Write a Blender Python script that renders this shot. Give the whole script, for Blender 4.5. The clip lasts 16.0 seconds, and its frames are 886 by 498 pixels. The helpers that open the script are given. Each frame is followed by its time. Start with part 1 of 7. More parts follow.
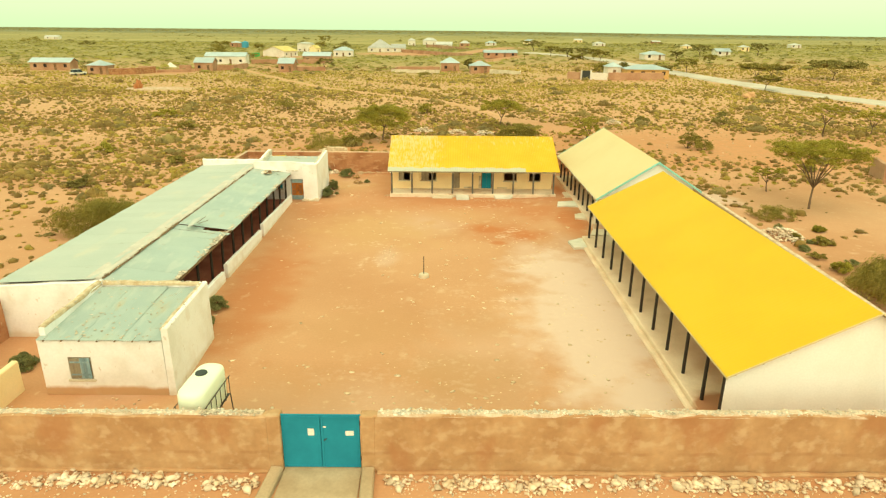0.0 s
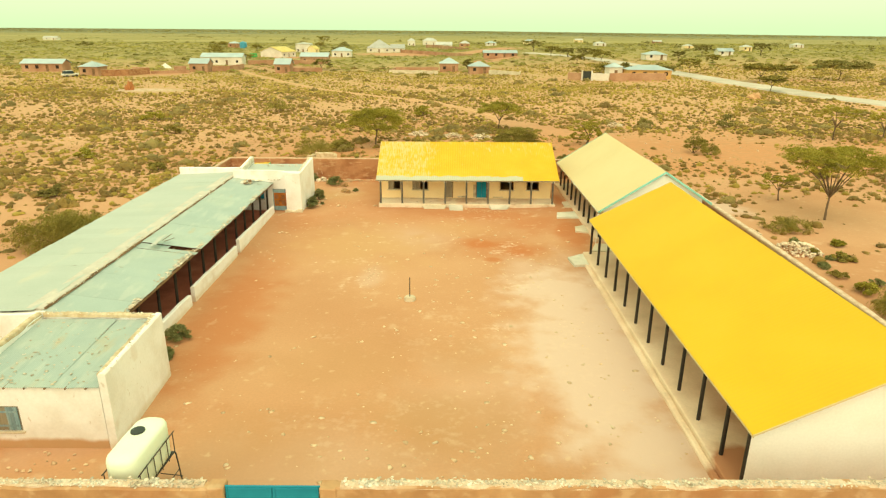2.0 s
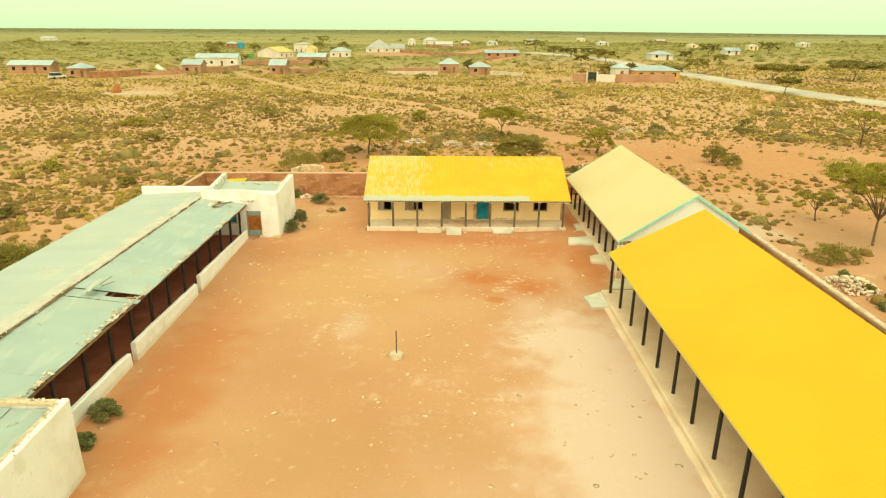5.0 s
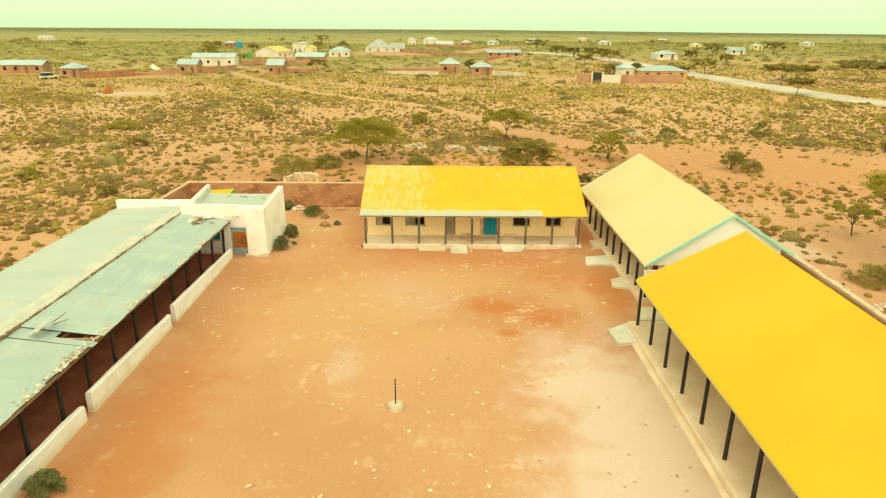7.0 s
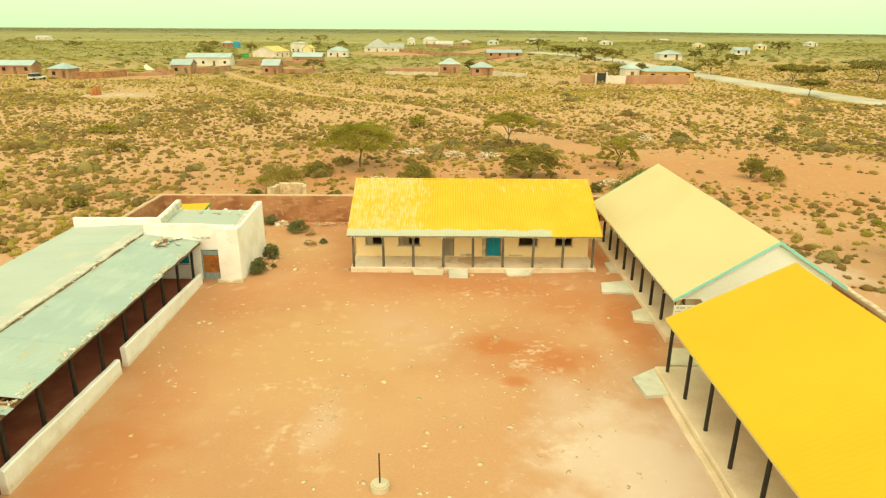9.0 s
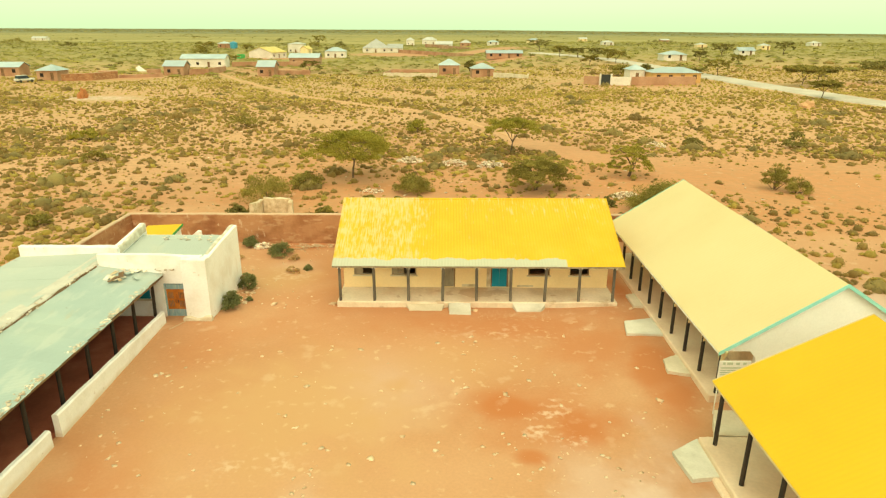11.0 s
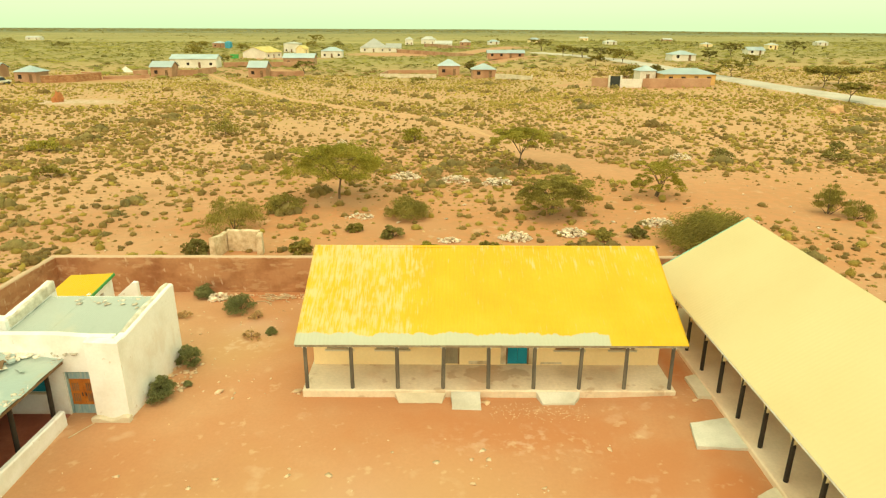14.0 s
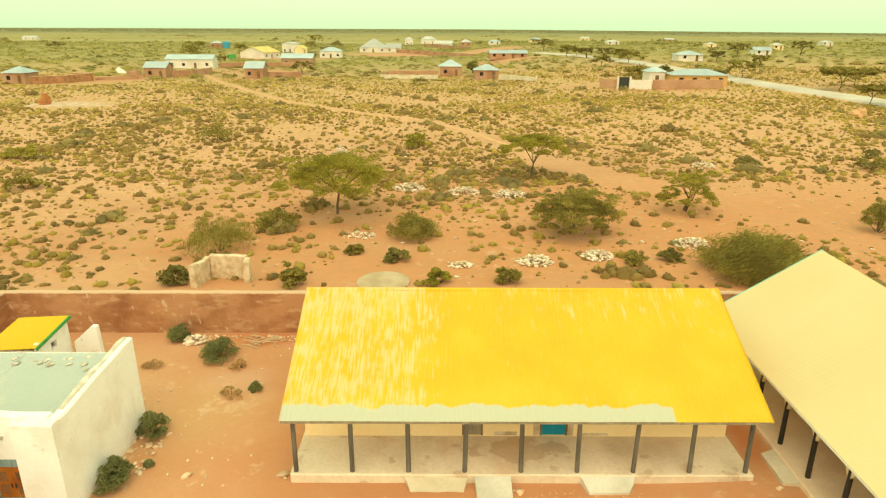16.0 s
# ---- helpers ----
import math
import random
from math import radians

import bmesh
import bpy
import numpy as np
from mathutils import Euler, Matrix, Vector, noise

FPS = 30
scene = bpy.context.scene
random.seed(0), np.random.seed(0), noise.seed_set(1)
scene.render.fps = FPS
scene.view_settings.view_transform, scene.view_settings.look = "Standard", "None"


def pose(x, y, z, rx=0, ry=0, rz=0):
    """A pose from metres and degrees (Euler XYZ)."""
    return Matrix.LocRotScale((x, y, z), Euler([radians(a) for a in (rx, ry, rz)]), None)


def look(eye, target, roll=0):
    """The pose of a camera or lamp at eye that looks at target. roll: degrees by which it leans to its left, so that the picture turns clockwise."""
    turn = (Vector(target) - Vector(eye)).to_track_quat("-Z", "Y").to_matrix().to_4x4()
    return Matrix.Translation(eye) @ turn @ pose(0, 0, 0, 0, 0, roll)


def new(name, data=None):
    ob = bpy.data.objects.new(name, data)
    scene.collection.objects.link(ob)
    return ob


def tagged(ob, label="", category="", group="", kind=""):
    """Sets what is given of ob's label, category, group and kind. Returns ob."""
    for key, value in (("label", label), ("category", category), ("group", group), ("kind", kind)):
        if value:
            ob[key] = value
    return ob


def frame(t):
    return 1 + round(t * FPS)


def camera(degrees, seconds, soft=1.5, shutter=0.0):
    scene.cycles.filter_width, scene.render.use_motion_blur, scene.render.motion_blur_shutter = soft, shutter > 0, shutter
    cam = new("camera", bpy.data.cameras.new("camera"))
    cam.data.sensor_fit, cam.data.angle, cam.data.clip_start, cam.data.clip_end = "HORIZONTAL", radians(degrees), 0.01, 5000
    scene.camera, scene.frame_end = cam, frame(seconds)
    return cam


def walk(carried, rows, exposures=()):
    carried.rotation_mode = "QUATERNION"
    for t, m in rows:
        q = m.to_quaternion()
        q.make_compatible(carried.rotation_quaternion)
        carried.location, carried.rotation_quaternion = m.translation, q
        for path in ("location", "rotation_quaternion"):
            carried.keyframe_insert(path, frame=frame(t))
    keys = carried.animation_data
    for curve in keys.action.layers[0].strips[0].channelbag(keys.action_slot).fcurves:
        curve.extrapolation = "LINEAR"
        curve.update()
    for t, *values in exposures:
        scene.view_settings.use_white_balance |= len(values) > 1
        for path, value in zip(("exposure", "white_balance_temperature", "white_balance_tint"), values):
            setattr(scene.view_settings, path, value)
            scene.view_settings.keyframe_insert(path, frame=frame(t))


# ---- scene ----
cam = camera(69.7, 16.0, 1.25)
PATH = [
    (0, (-0.722, 0.434, 14.58), (-0.718, 2.324, 13.927), 0.5),
    (0.5, (-0.507, 1.28, 14.575), (-0.503, 3.17, 13.922), 0.4),
    (1, (-0.314, 2.143, 14.525), (-0.311, 4.033, 13.872), 0.5),
    (1.5, (-0.137, 3.045, 14.528), (-0.134, 4.936, 13.876), 0.5),
    (2, (0.021, 4.029, 14.556), (0.022, 5.92, 13.903), 0.4),
    (2.5, (0.202, 5.045, 14.625), (0.202, 6.935, 13.972), 0.4),
    (3, (0.382, 6.174, 14.635), (0.381, 8.064, 13.983), 0.4),
    (3.5, (0.507, 7.295, 14.713), (0.505, 9.186, 14.06), 0.4),
    (4, (0.549, 8.458, 14.678), (0.547, 10.348, 14.024), 0.3),
    (6.5, (0.091, 13.806, 14.613), (0.087, 15.695, 13.958), 0.3),
    (7, (0.096, 15.035, 14.556), (0.093, 16.924, 13.9), 0.3),
    (7.5, (0.126, 16.251, 14.507), (0.123, 18.14, 13.852), 0.3),
    (8, (0.164, 17.464, 14.485), (0.162, 19.354, 13.828), 0.3),
    (8.5, (0.194, 18.805, 14.416), (0.192, 20.694, 13.759), 0.3),
    (9, (0.243, 20.008, 14.366), (0.24, 21.898, 13.71), 0.3),
    (11.5, (0.238, 26.545, 14.356), (0.236, 28.434, 13.701), 0.2),
    (12, (0.209, 27.989, 14.402), (0.206, 29.879, 13.746), 0.2),
    (12.5, (0.165, 29.53, 14.404), (0.163, 31.419, 13.748), 0.2),
    (13, (0.179, 31.157, 14.385), (0.177, 33.046, 13.728), 0.2),
    (13.5, (0.19, 32.668, 14.36), (0.189, 34.557, 13.702), 0.2),
    (14, (0.177, 34.137, 14.266), (0.177, 36.026, 13.609), 0.2),
    (14.5, (-0.004, 35.513, 14.212), (-0.004, 37.401, 13.555), 0.2),
    (15, (-0.234, 36.883, 14.134), (-0.232, 38.772, 13.477), 0.2),
    (15.5, (-0.433, 38.184, 14.101), (-0.432, 40.073, 13.445), 0.2),
    (16, (-0.55, 39.391, 14.143), (-0.548, 41.28, 13.486), 0.2),
]
EXPOSURE = [(0, 0.43, 8500, 13)]
walk(cam, [(t, look(eye, target, roll)) for t, eye, target, roll in PATH], EXPOSURE)

# ---- world, sun and sky ----
world = bpy.data.worlds.new("hazy_sky")
scene.world = world
world.use_nodes = True
_n, _l = world.node_tree.nodes, world.node_tree.links
_n.clear()
_sky = _n.new("ShaderNodeTexSky")
_sky.sky_type, _sky.sun_disc = "NISHITA", False
_sky.sun_elevation, _sky.sun_rotation = radians(58), radians(180)
_sky.air_density, _sky.dust_density, _sky.altitude = 1.0, 3.0, 300
_bg1, _bg2 = _n.new("ShaderNodeBackground"), _n.new("ShaderNodeBackground")
_add, _out = _n.new("ShaderNodeAddShader"), _n.new("ShaderNodeOutputWorld")
_bg1.inputs["Strength"].default_value = 0.05
_bg2.inputs["Color"].default_value, _bg2.inputs["Strength"].default_value = (0.615, 1.045, 0.655, 1), 0.69
_l.new(_sky.outputs[0], _bg1.inputs["Color"])
_l.new(_bg1.outputs[0], _add.inputs[0])
_l.new(_bg2.outputs[0], _add.inputs[1])
_l.new(_add.outputs[0], _out.inputs["Surface"])

sun = new("sun", bpy.data.lights.new("sun", "SUN"))
sun.data.energy, sun.data.angle, sun.data.color = 1.72, radians(110), (1.0, 0.73, 0.60)
sun.matrix_world = look((0, -36, 58), (0, 0, 0))


# ---- materials ----
def surface(name, cols, scale=0.6, fine=14.0, rough=0.9, bump=0.25, metal=0.0, stretch=(1, 1, 1), depth=0.02, vary=0.12,
            island=0.0, piece=0.0, through_light=0.0):
    """Blotches of the three colours at one scale, grain at another, and relief."""
    m = bpy.data.materials.new(name)
    m.use_nodes = True
    n, l = m.node_tree.nodes, m.node_tree.links
    b = n["Principled BSDF"]
    b.inputs["Roughness"].default_value, b.inputs["Metallic"].default_value = rough, metal
    geo = n.new("ShaderNodeNewGeometry")
    mp = n.new("ShaderNodeMapping")
    mp.inputs["Scale"].default_value = stretch
    l.new(geo.outputs["Position"], mp.inputs["Vector"])
    big, small = n.new("ShaderNodeTexNoise"), n.new("ShaderNodeTexNoise")
    big.inputs["Scale"].default_value, big.inputs["Detail"].default_value = scale, 6
    small.inputs["Scale"].default_value, small.inputs["Detail"].default_value = fine, 5
    l.new(mp.outputs[0], big.inputs["Vector"])
    l.new(mp.outputs[0], small.inputs["Vector"])
    ramp = n.new("ShaderNodeValToRGB")
    e = ramp.color_ramp.elements
    e[0].position, e[1].position = 0.34, 0.68
    e[0].color, e[1].color = (*cols[0], 1), (*cols[-1], 1)
    if len(cols) == 3:
        mid = e.new(0.51)
        mid.color = (*cols[1], 1)
    l.new(big.outputs["Fac"], ramp.inputs["Fac"])
    span = n.new("ShaderNodeMapRange")
    span.inputs["To Min"].default_value, span.inputs["To Max"].default_value = 1 - 1.6 * vary, 1 + 1.6 * vary
    l.new(small.outputs["Fac"], span.inputs["Value"])
    value = span.outputs[0]
    for share, node, out in ((island, geo, "Random Per Island"), (piece, None, "Random")):
        if share:
            src = node or n.new("ShaderNodeObjectInfo")
            r = n.new("ShaderNodeMapRange")
            r.inputs["To Min"].default_value, r.inputs["To Max"].default_value = 1 - share, 1 + share
            l.new(src.outputs[out], r.inputs["Value"])
            mu = n.new("ShaderNodeMath")
            mu.operation = "MULTIPLY"
            l.new(value, mu.inputs[0])
            l.new(r.outputs[0], mu.inputs[1])
            value = mu.outputs[0]
    mul = n.new("ShaderNodeVectorMath")
    mul.operation = "SCALE"
    l.new(ramp.outputs["Color"], mul.inputs[0])
    l.new(value, mul.inputs["Scale"])
    l.new(mul.outputs[0], b.inputs["Base Color"])
    if bump:
        bp = n.new("ShaderNodeBump")
        bp.inputs["Strength"].default_value, bp.inputs["Distance"].default_value = bump, depth
        l.new(small.outputs["Fac"], bp.inputs["Height"])
        l.new(bp.outputs[0], b.inputs["Normal"])
    if through_light:
        tr, mx = n.new("ShaderNodeBsdfTranslucent"), n.new("ShaderNodeMixShader")
        mx.inputs[0].default_value = through_light
        l.new(mul.outputs[0], tr.inputs["Color"])
        l.new(b.outputs[0], mx.inputs[1])
        l.new(tr.outputs[0], mx.inputs[2])
        l.new(mx.outputs[0], n["Material Output"].inputs["Surface"])
    return m


def mixed(m, colour, mask):
    """Lays a second colour over material m where mask(nodes, links, position) gives 1."""
    n, l = m.node_tree.nodes, m.node_tree.links
    b = n["Principled BSDF"]
    old = b.inputs["Base Color"].links[0].from_socket
    mix = n.new("ShaderNodeMix")
    mix.data_type = "RGBA"
    geo = n.new("ShaderNodeNewGeometry")
    l.new(mask(n, l, geo.outputs["Position"]), mix.inputs[0])
    l.new(old, mix.inputs[6])
    if isinstance(colour, tuple):
        mix.inputs[7].default_value = (*colour, 1)
    else:
        l.new(colour(n, l, geo.outputs["Position"]), mix.inputs[7])
    l.new(mix.outputs[2], b.inputs["Base Color"])
    return m


def op(n, l, kind, a, b=None, clamp=False):
    x = n.new("ShaderNodeMath")
    x.operation, x.use_clamp = kind, clamp
    for i, v in enumerate((a, b)):
        if v is None:
            continue
        if isinstance(v, (int, float)):
            x.inputs[i].default_value = v
        else:
            l.new(v, x.inputs[i])
    return x.outputs[0]


def ramped(n, l, v, lo, hi, a=0.0, b=1.0):
    r = n.new("ShaderNodeMapRange")
    r.interpolation_type = "SMOOTHSTEP"
    for k, q in zip(("From Min", "From Max", "To Min", "To Max"), (lo, hi, a, b)):
        r.inputs[k].default_value = q
    l.new(v, r.inputs["Value"])
    return r.outputs[0]


def noisy(n, l, pos, scale, stretch=(1, 1, 1), detail=5):
    mp, t = n.new("ShaderNodeMapping"), n.new("ShaderNodeTexNoise")
    mp.inputs["Scale"].default_value = stretch
    t.inputs["Scale"].default_value, t.inputs["Detail"].default_value = scale, detail
    l.new(pos, mp.inputs["Vector"])
    l.new(mp.outputs[0], t.inputs["Vector"])
    return t.outputs["Fac"]


def xyz(n, l, pos):
    s = n.new("ShaderNodeSeparateXYZ")
    l.new(pos, s.inputs[0])
    return s.outputs


def patch(n, l, pos, x, y, rx, ry, edge=0.85, wobble=None):
    """A soft blot round (x, y), ragged by noise."""
    c = xyz(n, l, pos)
    dx = op(n, l, "DIVIDE", op(n, l, "SUBTRACT", c[0], x), rx)
    dy = op(n, l, "DIVIDE", op(n, l, "SUBTRACT", c[1], y), ry)
    d = op(n, l, "SQRT", op(n, l, "ADD", op(n, l, "MULTIPLY", dx, dx), op(n, l, "MULTIPLY", dy, dy)))
    if wobble is None:
        wobble = op(n, l, "MULTIPLY", op(n, l, "SUBTRACT", noisy(n, l, pos, 0.55, (1, 1, 1), 4), 0.5), 1.2)
    d = op(n, l, "ADD", d, wobble)
    return ramped(n, l, d, 1.0, 1.0 - edge)


def patches(*spots):
    def mask(n, l, pos):
        out = None
        wobble = op(n, l, "MULTIPLY", op(n, l, "SUBTRACT", noisy(n, l, pos, 0.55, (1, 1, 1), 4), 0.5), 1.2)
        for s in spots:
            p = op(n, l, "MULTIPLY", patch(n, l, pos, *s[:4], wobble=wobble), s[4])
            out = p if out is None else op(n, l, "MAXIMUM", out, p)
        return out
    return mask


# soil: orange sand, pale dust, damp red spots, painted tree shade, and a growing share of low green away from the
# houses
SOIL = surface("orange_soil", [(0.48, 0.230, 0.113), (0.53, 0.272, 0.142), (0.57, 0.312, 0.172)], 0.09, 9, 0.95, 0.35, vary=0.07)
# pale tan sand of the open plain, nearest on the side of the old block
mixed(SOIL, (0.595, 0.325, 0.172), lambda n, l, p: op(n, l, "MULTIPLY", ramped(n, l, op(n, l, "ADD", noisy(n, l, p, 0.07, (1, 1, 1), 6),
      op(n, l, "ADD", ramped(n, l, xyz(n, l, p)[1], 75, 165, -0.32, 0.16), op(n, l, "ADD", ramped(n, l, xyz(n, l, p)[0], -8, -42, 0.0, 0.26), ramped(n, l, xyz(n, l, p)[0], 8, 45, 0.0, 0.34)))), 0.32, 0.58),
      op(n, l, "MULTIPLY", 0.8, op(n, l, "MAXIMUM", ramped(n, l, xyz(n, l, p)[0], -23, -27), ramped(n, l, xyz(n, l, p)[1], 67, 74)))))
mixed(SOIL, (0.62, 0.445, 0.355), patches((7.2, 31, 5.2, 14, 1.2), (7.0, 38.5, 4.8, 7, 1.1), (8.6, 35, 2.4, 13, 1.0), (7.6, 23.5, 4.2, 4.5, 1.0), (-4.4, 41.0, 1.2, 3.0, 0.4), (5.4, 42, 2.2, 4, 0.5), (-2.2, 48.5, 4.4, 4.6, 0.5), (-4, 23, 8, 3, 0.25),
                                       (-9, 62.4, 2.4, 2, 0.5), (-14, 25, 3, 3, 0.4), (24.5, 57, 3, 4, 0.75), (-75, 164, 17, 7, 0.95), (1.5, 27, 4.5, 6, 0.25), (-2, 50, 4, 3, 0.25)))
# the blot at (-6, 87) puts the acacia's shade into the red soil colour
mixed(SOIL, (0.475, 0.158, 0.054), patches((2.8, 47.2, 2.5, 2.0, 1.0), (5.7, 45.8, 2.1, 2.0, 1.0), (3.4, 44.0, 0.9, 0.7, 0.9), (3.8, 46.9, 4.6, 3.4, 0.6), (9.6, 50.0, 2.2, 7, 0.9), (3.0, 54.2, 10, 2.4, 0.7), (7.5, 52.0, 4.5, 4.5, 0.65),
                                        (10.2, 58.5, 0.9, 3, 0.9), (-8.3, 66.5, 6, 1.5, 0.55), (0, 80, 16, 8, 0.35), (-8, 47, 5, 5, 0.3), (22, 82, 12, 6, 0.4), (0, 56, 16, 11, 0.42), (-8, 62, 6, 6, 0.3), (-11.5, 35, 3.4, 15, 0.75), (-11, 52, 3, 5, 0.35), (-14, 82, 12, 7, 0.4), (-6, 87, 7, 4, 0.5), (-30, 80, 14, 8, 0.3)))
mixed(SOIL, (0.44, 0.225, 0.10), patches((0.2, 25.3, 4.5, 3.6, 0.65), (-4.5, 30, 5, 4, 0.35), (1.0, 30.5, 3, 3, 0.35), (-7, 24, 4, 3, 0.4)))
mixed(SOIL, (0.54, 0.30, 0.145), patches((-5.5, 47.0, 7.5, 6.5, 0.9), (-9.5, 60.5, 3.2, 3.4, 0.8), (0.5, 50.5, 5, 3, 0.5)))
# broken pale crust over the dusty parts of the yard
_crust = patches((-5.5, 39.6, 1.2, 2.8, 1.0), (-6.7, 43.3, 1.8, 1.2, 0.7), (4.6, 39.7, 2.2, 2.0, 0.9), (3.2, 33.3, 2.0, 1.7, 0.8), (6.0, 34.3, 1.7, 1.6, 0.8), (5.1, 47.7, 1.6, 1.1, 1.0), (4.4, 46.5, 1.2, 0.9, 1.0), (3.8, 45.6, 1.0, 0.9, 1.0),
                 (4.9, 45.1, 1.1, 1.0, 1.0), (-5.4, 33.3, 1.5, 1.3, 0.8), (-5.7, 43.6, 2.6, 1.1, 0.7), (6.6, 33, 4.0, 13, 0.35), (1.0, 34, 5, 5, 0.35), (-1, 25, 9, 4, 0.35), (3, 53.5, 5, 1.5, 0.5), (-9.5, 61, 2.5, 2, 0.6))
mixed(SOIL, (0.72, 0.55, 0.42), lambda n, l, p: op(n, l, "MULTIPLY", _crust(n, l, p), op(n, l, "MULTIPLY", 0.55,
      ramped(n, l, op(n, l, "ADD", op(n, l, "MULTIPLY", noisy(n, l, p, 3.4, (1, 1, 1), 8), 0.6), op(n, l, "MULTIPLY", noisy(n, l, p, 0.7, (1, 1, 1), 6), 0.5)), 0.55, 0.70))))
mixed(SOIL, (0.285, 0.25, 0.062), lambda n, l, p: op(n, l, "MULTIPLY", ramped(n, l, xyz(n, l, p)[1], 150, 360, 0.0, 1.0),
      ramped(n, l, op(n, l, "ADD", noisy(n, l, p, 0.35, (1, 0.45, 1), 8), op(n, l, "MULTIPLY", noisy(n, l, p, 0.02), 0.5)), 0.5, 0.8, 0.6, 1.0)))
mixed(SOIL, (0.17, 0.165, 0.042), lambda n, l, p: op(n, l, "MULTIPLY", op(n, l, "MULTIPLY", 0.75, ramped(n, l, xyz(n, l, p)[1], 420, 800)),
      ramped(n, l, noisy(n, l, p, 0.006, (0.25, 1, 1), 5), 0.44, 0.60)))
mixed(SOIL, (0.20, 0.205, 0.05), lambda n, l, p: op(n, l, "MULTIPLY", ramped(n, l, xyz(n, l, p)[1], 180, 520, 0.0, 1.0),
      ramped(n, l, op(n, l, "ADD", noisy(n, l, p, 0.09, (1, 0.22, 1), 9), op(n, l, "MULTIPLY", noisy(n, l, p, 0.006, (0.5, 1, 1)), 0.45)), 0.58, 0.84)))
# redder earth just behind the compound
mixed(SOIL, (0.53, 0.225, 0.095), lambda n, l, p: op(n, l, "MULTIPLY", op(n, l, "MULTIPLY", 0.85, ramped(n, l, xyz(n, l, p)[1], 67, 74)),
      op(n, l, "MULTIPLY", op(n, l, "MULTIPLY", ramped(n, l, xyz(n, l, p)[1], 116, 88), ramped(n, l, xyz(n, l, p)[0], -26, -10)), ramped(n, l, noisy(n, l, p, 0.06), 0.30, 0.55, 0.45, 1.0))))
# brown litter between the bushes
mixed(SOIL, (0.37, 0.215, 0.10), lambda n, l, p: op(n, l, "MULTIPLY", op(n, l, "MULTIPLY", 0.3, ramped(n, l, xyz(n, l, p)[1], 69, 78)),
      ramped(n, l, op(n, l, "ADD", noisy(n, l, p, 1.1, (1, 1, 1), 8), op(n, l, "MULTIPLY", noisy(n, l, p, 0.08), 0.3)), 0.58, 0.76)))
# thin green growth over the sand, thicker with distance
mixed(SOIL, (0.36, 0.275, 0.085), lambda n, l, p: op(n, l, "MULTIPLY", op(n, l, "MULTIPLY", 0.5, ramped(n, l, xyz(n, l, p)[1], 100, 170)),
      ramped(n, l, op(n, l, "ADD", noisy(n, l, p, 0.9, (1, 0.6, 1), 7), op(n, l, "MULTIPLY", noisy(n, l, p, 0.03), 0.5)), 0.66, 0.86)))
# unbroken bush toward the horizon
mixed(SOIL, (0.12, 0.135, 0.06), lambda n, l, p: op(n, l, "MULTIPLY", 0.8, ramped(n, l, op(n, l, "ADD", xyz(n, l, p)[1], op(n, l, "MULTIPLY", noisy(n, l, p, 0.003, (0.4, 1, 1), 5), 900)), 1500, 2500)))
# pale open strips across the far plain
mixed(SOIL, (0.60, 0.47, 0.17), lambda n, l, p: op(n, l, "MULTIPLY", op(n, l, "MULTIPLY", 0.2, ramped(n, l, xyz(n, l, p)[1], 330, 480)),
      ramped(n, l, noisy(n, l, p, 0.009, (0.22, 1, 1), 6), 0.53, 0.60)))
# bare reddish earth between the village houses; under the nearer trees, red soil with crown shade painted in
mixed(SOIL, (0.50, 0.245, 0.12), patches((-101, 222, 24, 14, 1.6), (-62, 262, 30, 26, 0.9), (-22, 408, 44, 36, 1.8), (24, 408, 36, 34, 1.7), (22, 292, 24, 20, 1.3), (-80, 354, 36, 16, 1.4), (8, 236, 22, 10, 0.8),
                                         (47, 178, 19, 6, 1.1), (98, 183, 9, 5, 1.3), (30, 188, 8, 5, 0.9), (104, 234, 26, 5, 0.7), (92, 216, 20, 4, 0.7), (-60, 228, 12, 5, 0.9), (-8.5, 87.6, 5, 2.6, 1.5), (9, 82.6, 4, 1.6, 1.3), (-4, 80.5, 9, 3.2, 0.9), (8.5, 101, 4, 2, 1.2)))
mixed(SOIL, (0.68, 0.50, 0.32), lambda n, l, p: op(n, l, "MULTIPLY", 0.35, ramped(n, l, noisy(n, l, p, 2.3, (1, 1, 1), 6), 0.61, 0.74)))
mixed(SOIL, (0.70, 0.52, 0.36), lambda n, l, p: op(n, l, "MULTIPLY", 0.25, ramped(n, l, op(n, l, "ADD", noisy(n, l, p, 0.9, (1, 1, 1), 8), op(n, l, "MULTIPLY", noisy(n, l, p, 0.10), 0.35)), 0.78, 0.92)))

WHITEWASH = surface("worn_whitewash", [(0.79, 0.755, 0.705), (0.865, 0.85, 0.825), (0.885, 0.875, 0.86)], 0.7, 9, 0.9, 0.3, vary=0.05)
SPLASHED = surface("mud_splashed_whitewash", [(0.79, 0.755, 0.705), (0.865, 0.85, 0.825), (0.885, 0.875, 0.86)], 0.7, 9, 0.9, 0.3, vary=0.05)
mixed(SPLASHED, (0.55, 0.29, 0.12), lambda n, l, p: op(n, l, "MULTIPLY", 0.9, ramped(n, l, op(n, l, "ADD", xyz(n, l, p)[2],
      op(n, l, "MULTIPLY", noisy(n, l, p, 0.9, (1, 1, 1), 4), -0.35)), 0.32, 0.10)))
mixed(WHITEWASH, (0.62, 0.46, 0.27), lambda n, l, p: op(n, l, "MULTIPLY", 0.5, ramped(n, l, op(n, l, "ADD", xyz(n, l, p)[2],
      op(n, l, "MULTIPLY", noisy(n, l, p, 1.1, (1, 1, 1), 4), -0.5)), 0.15, -0.2)))
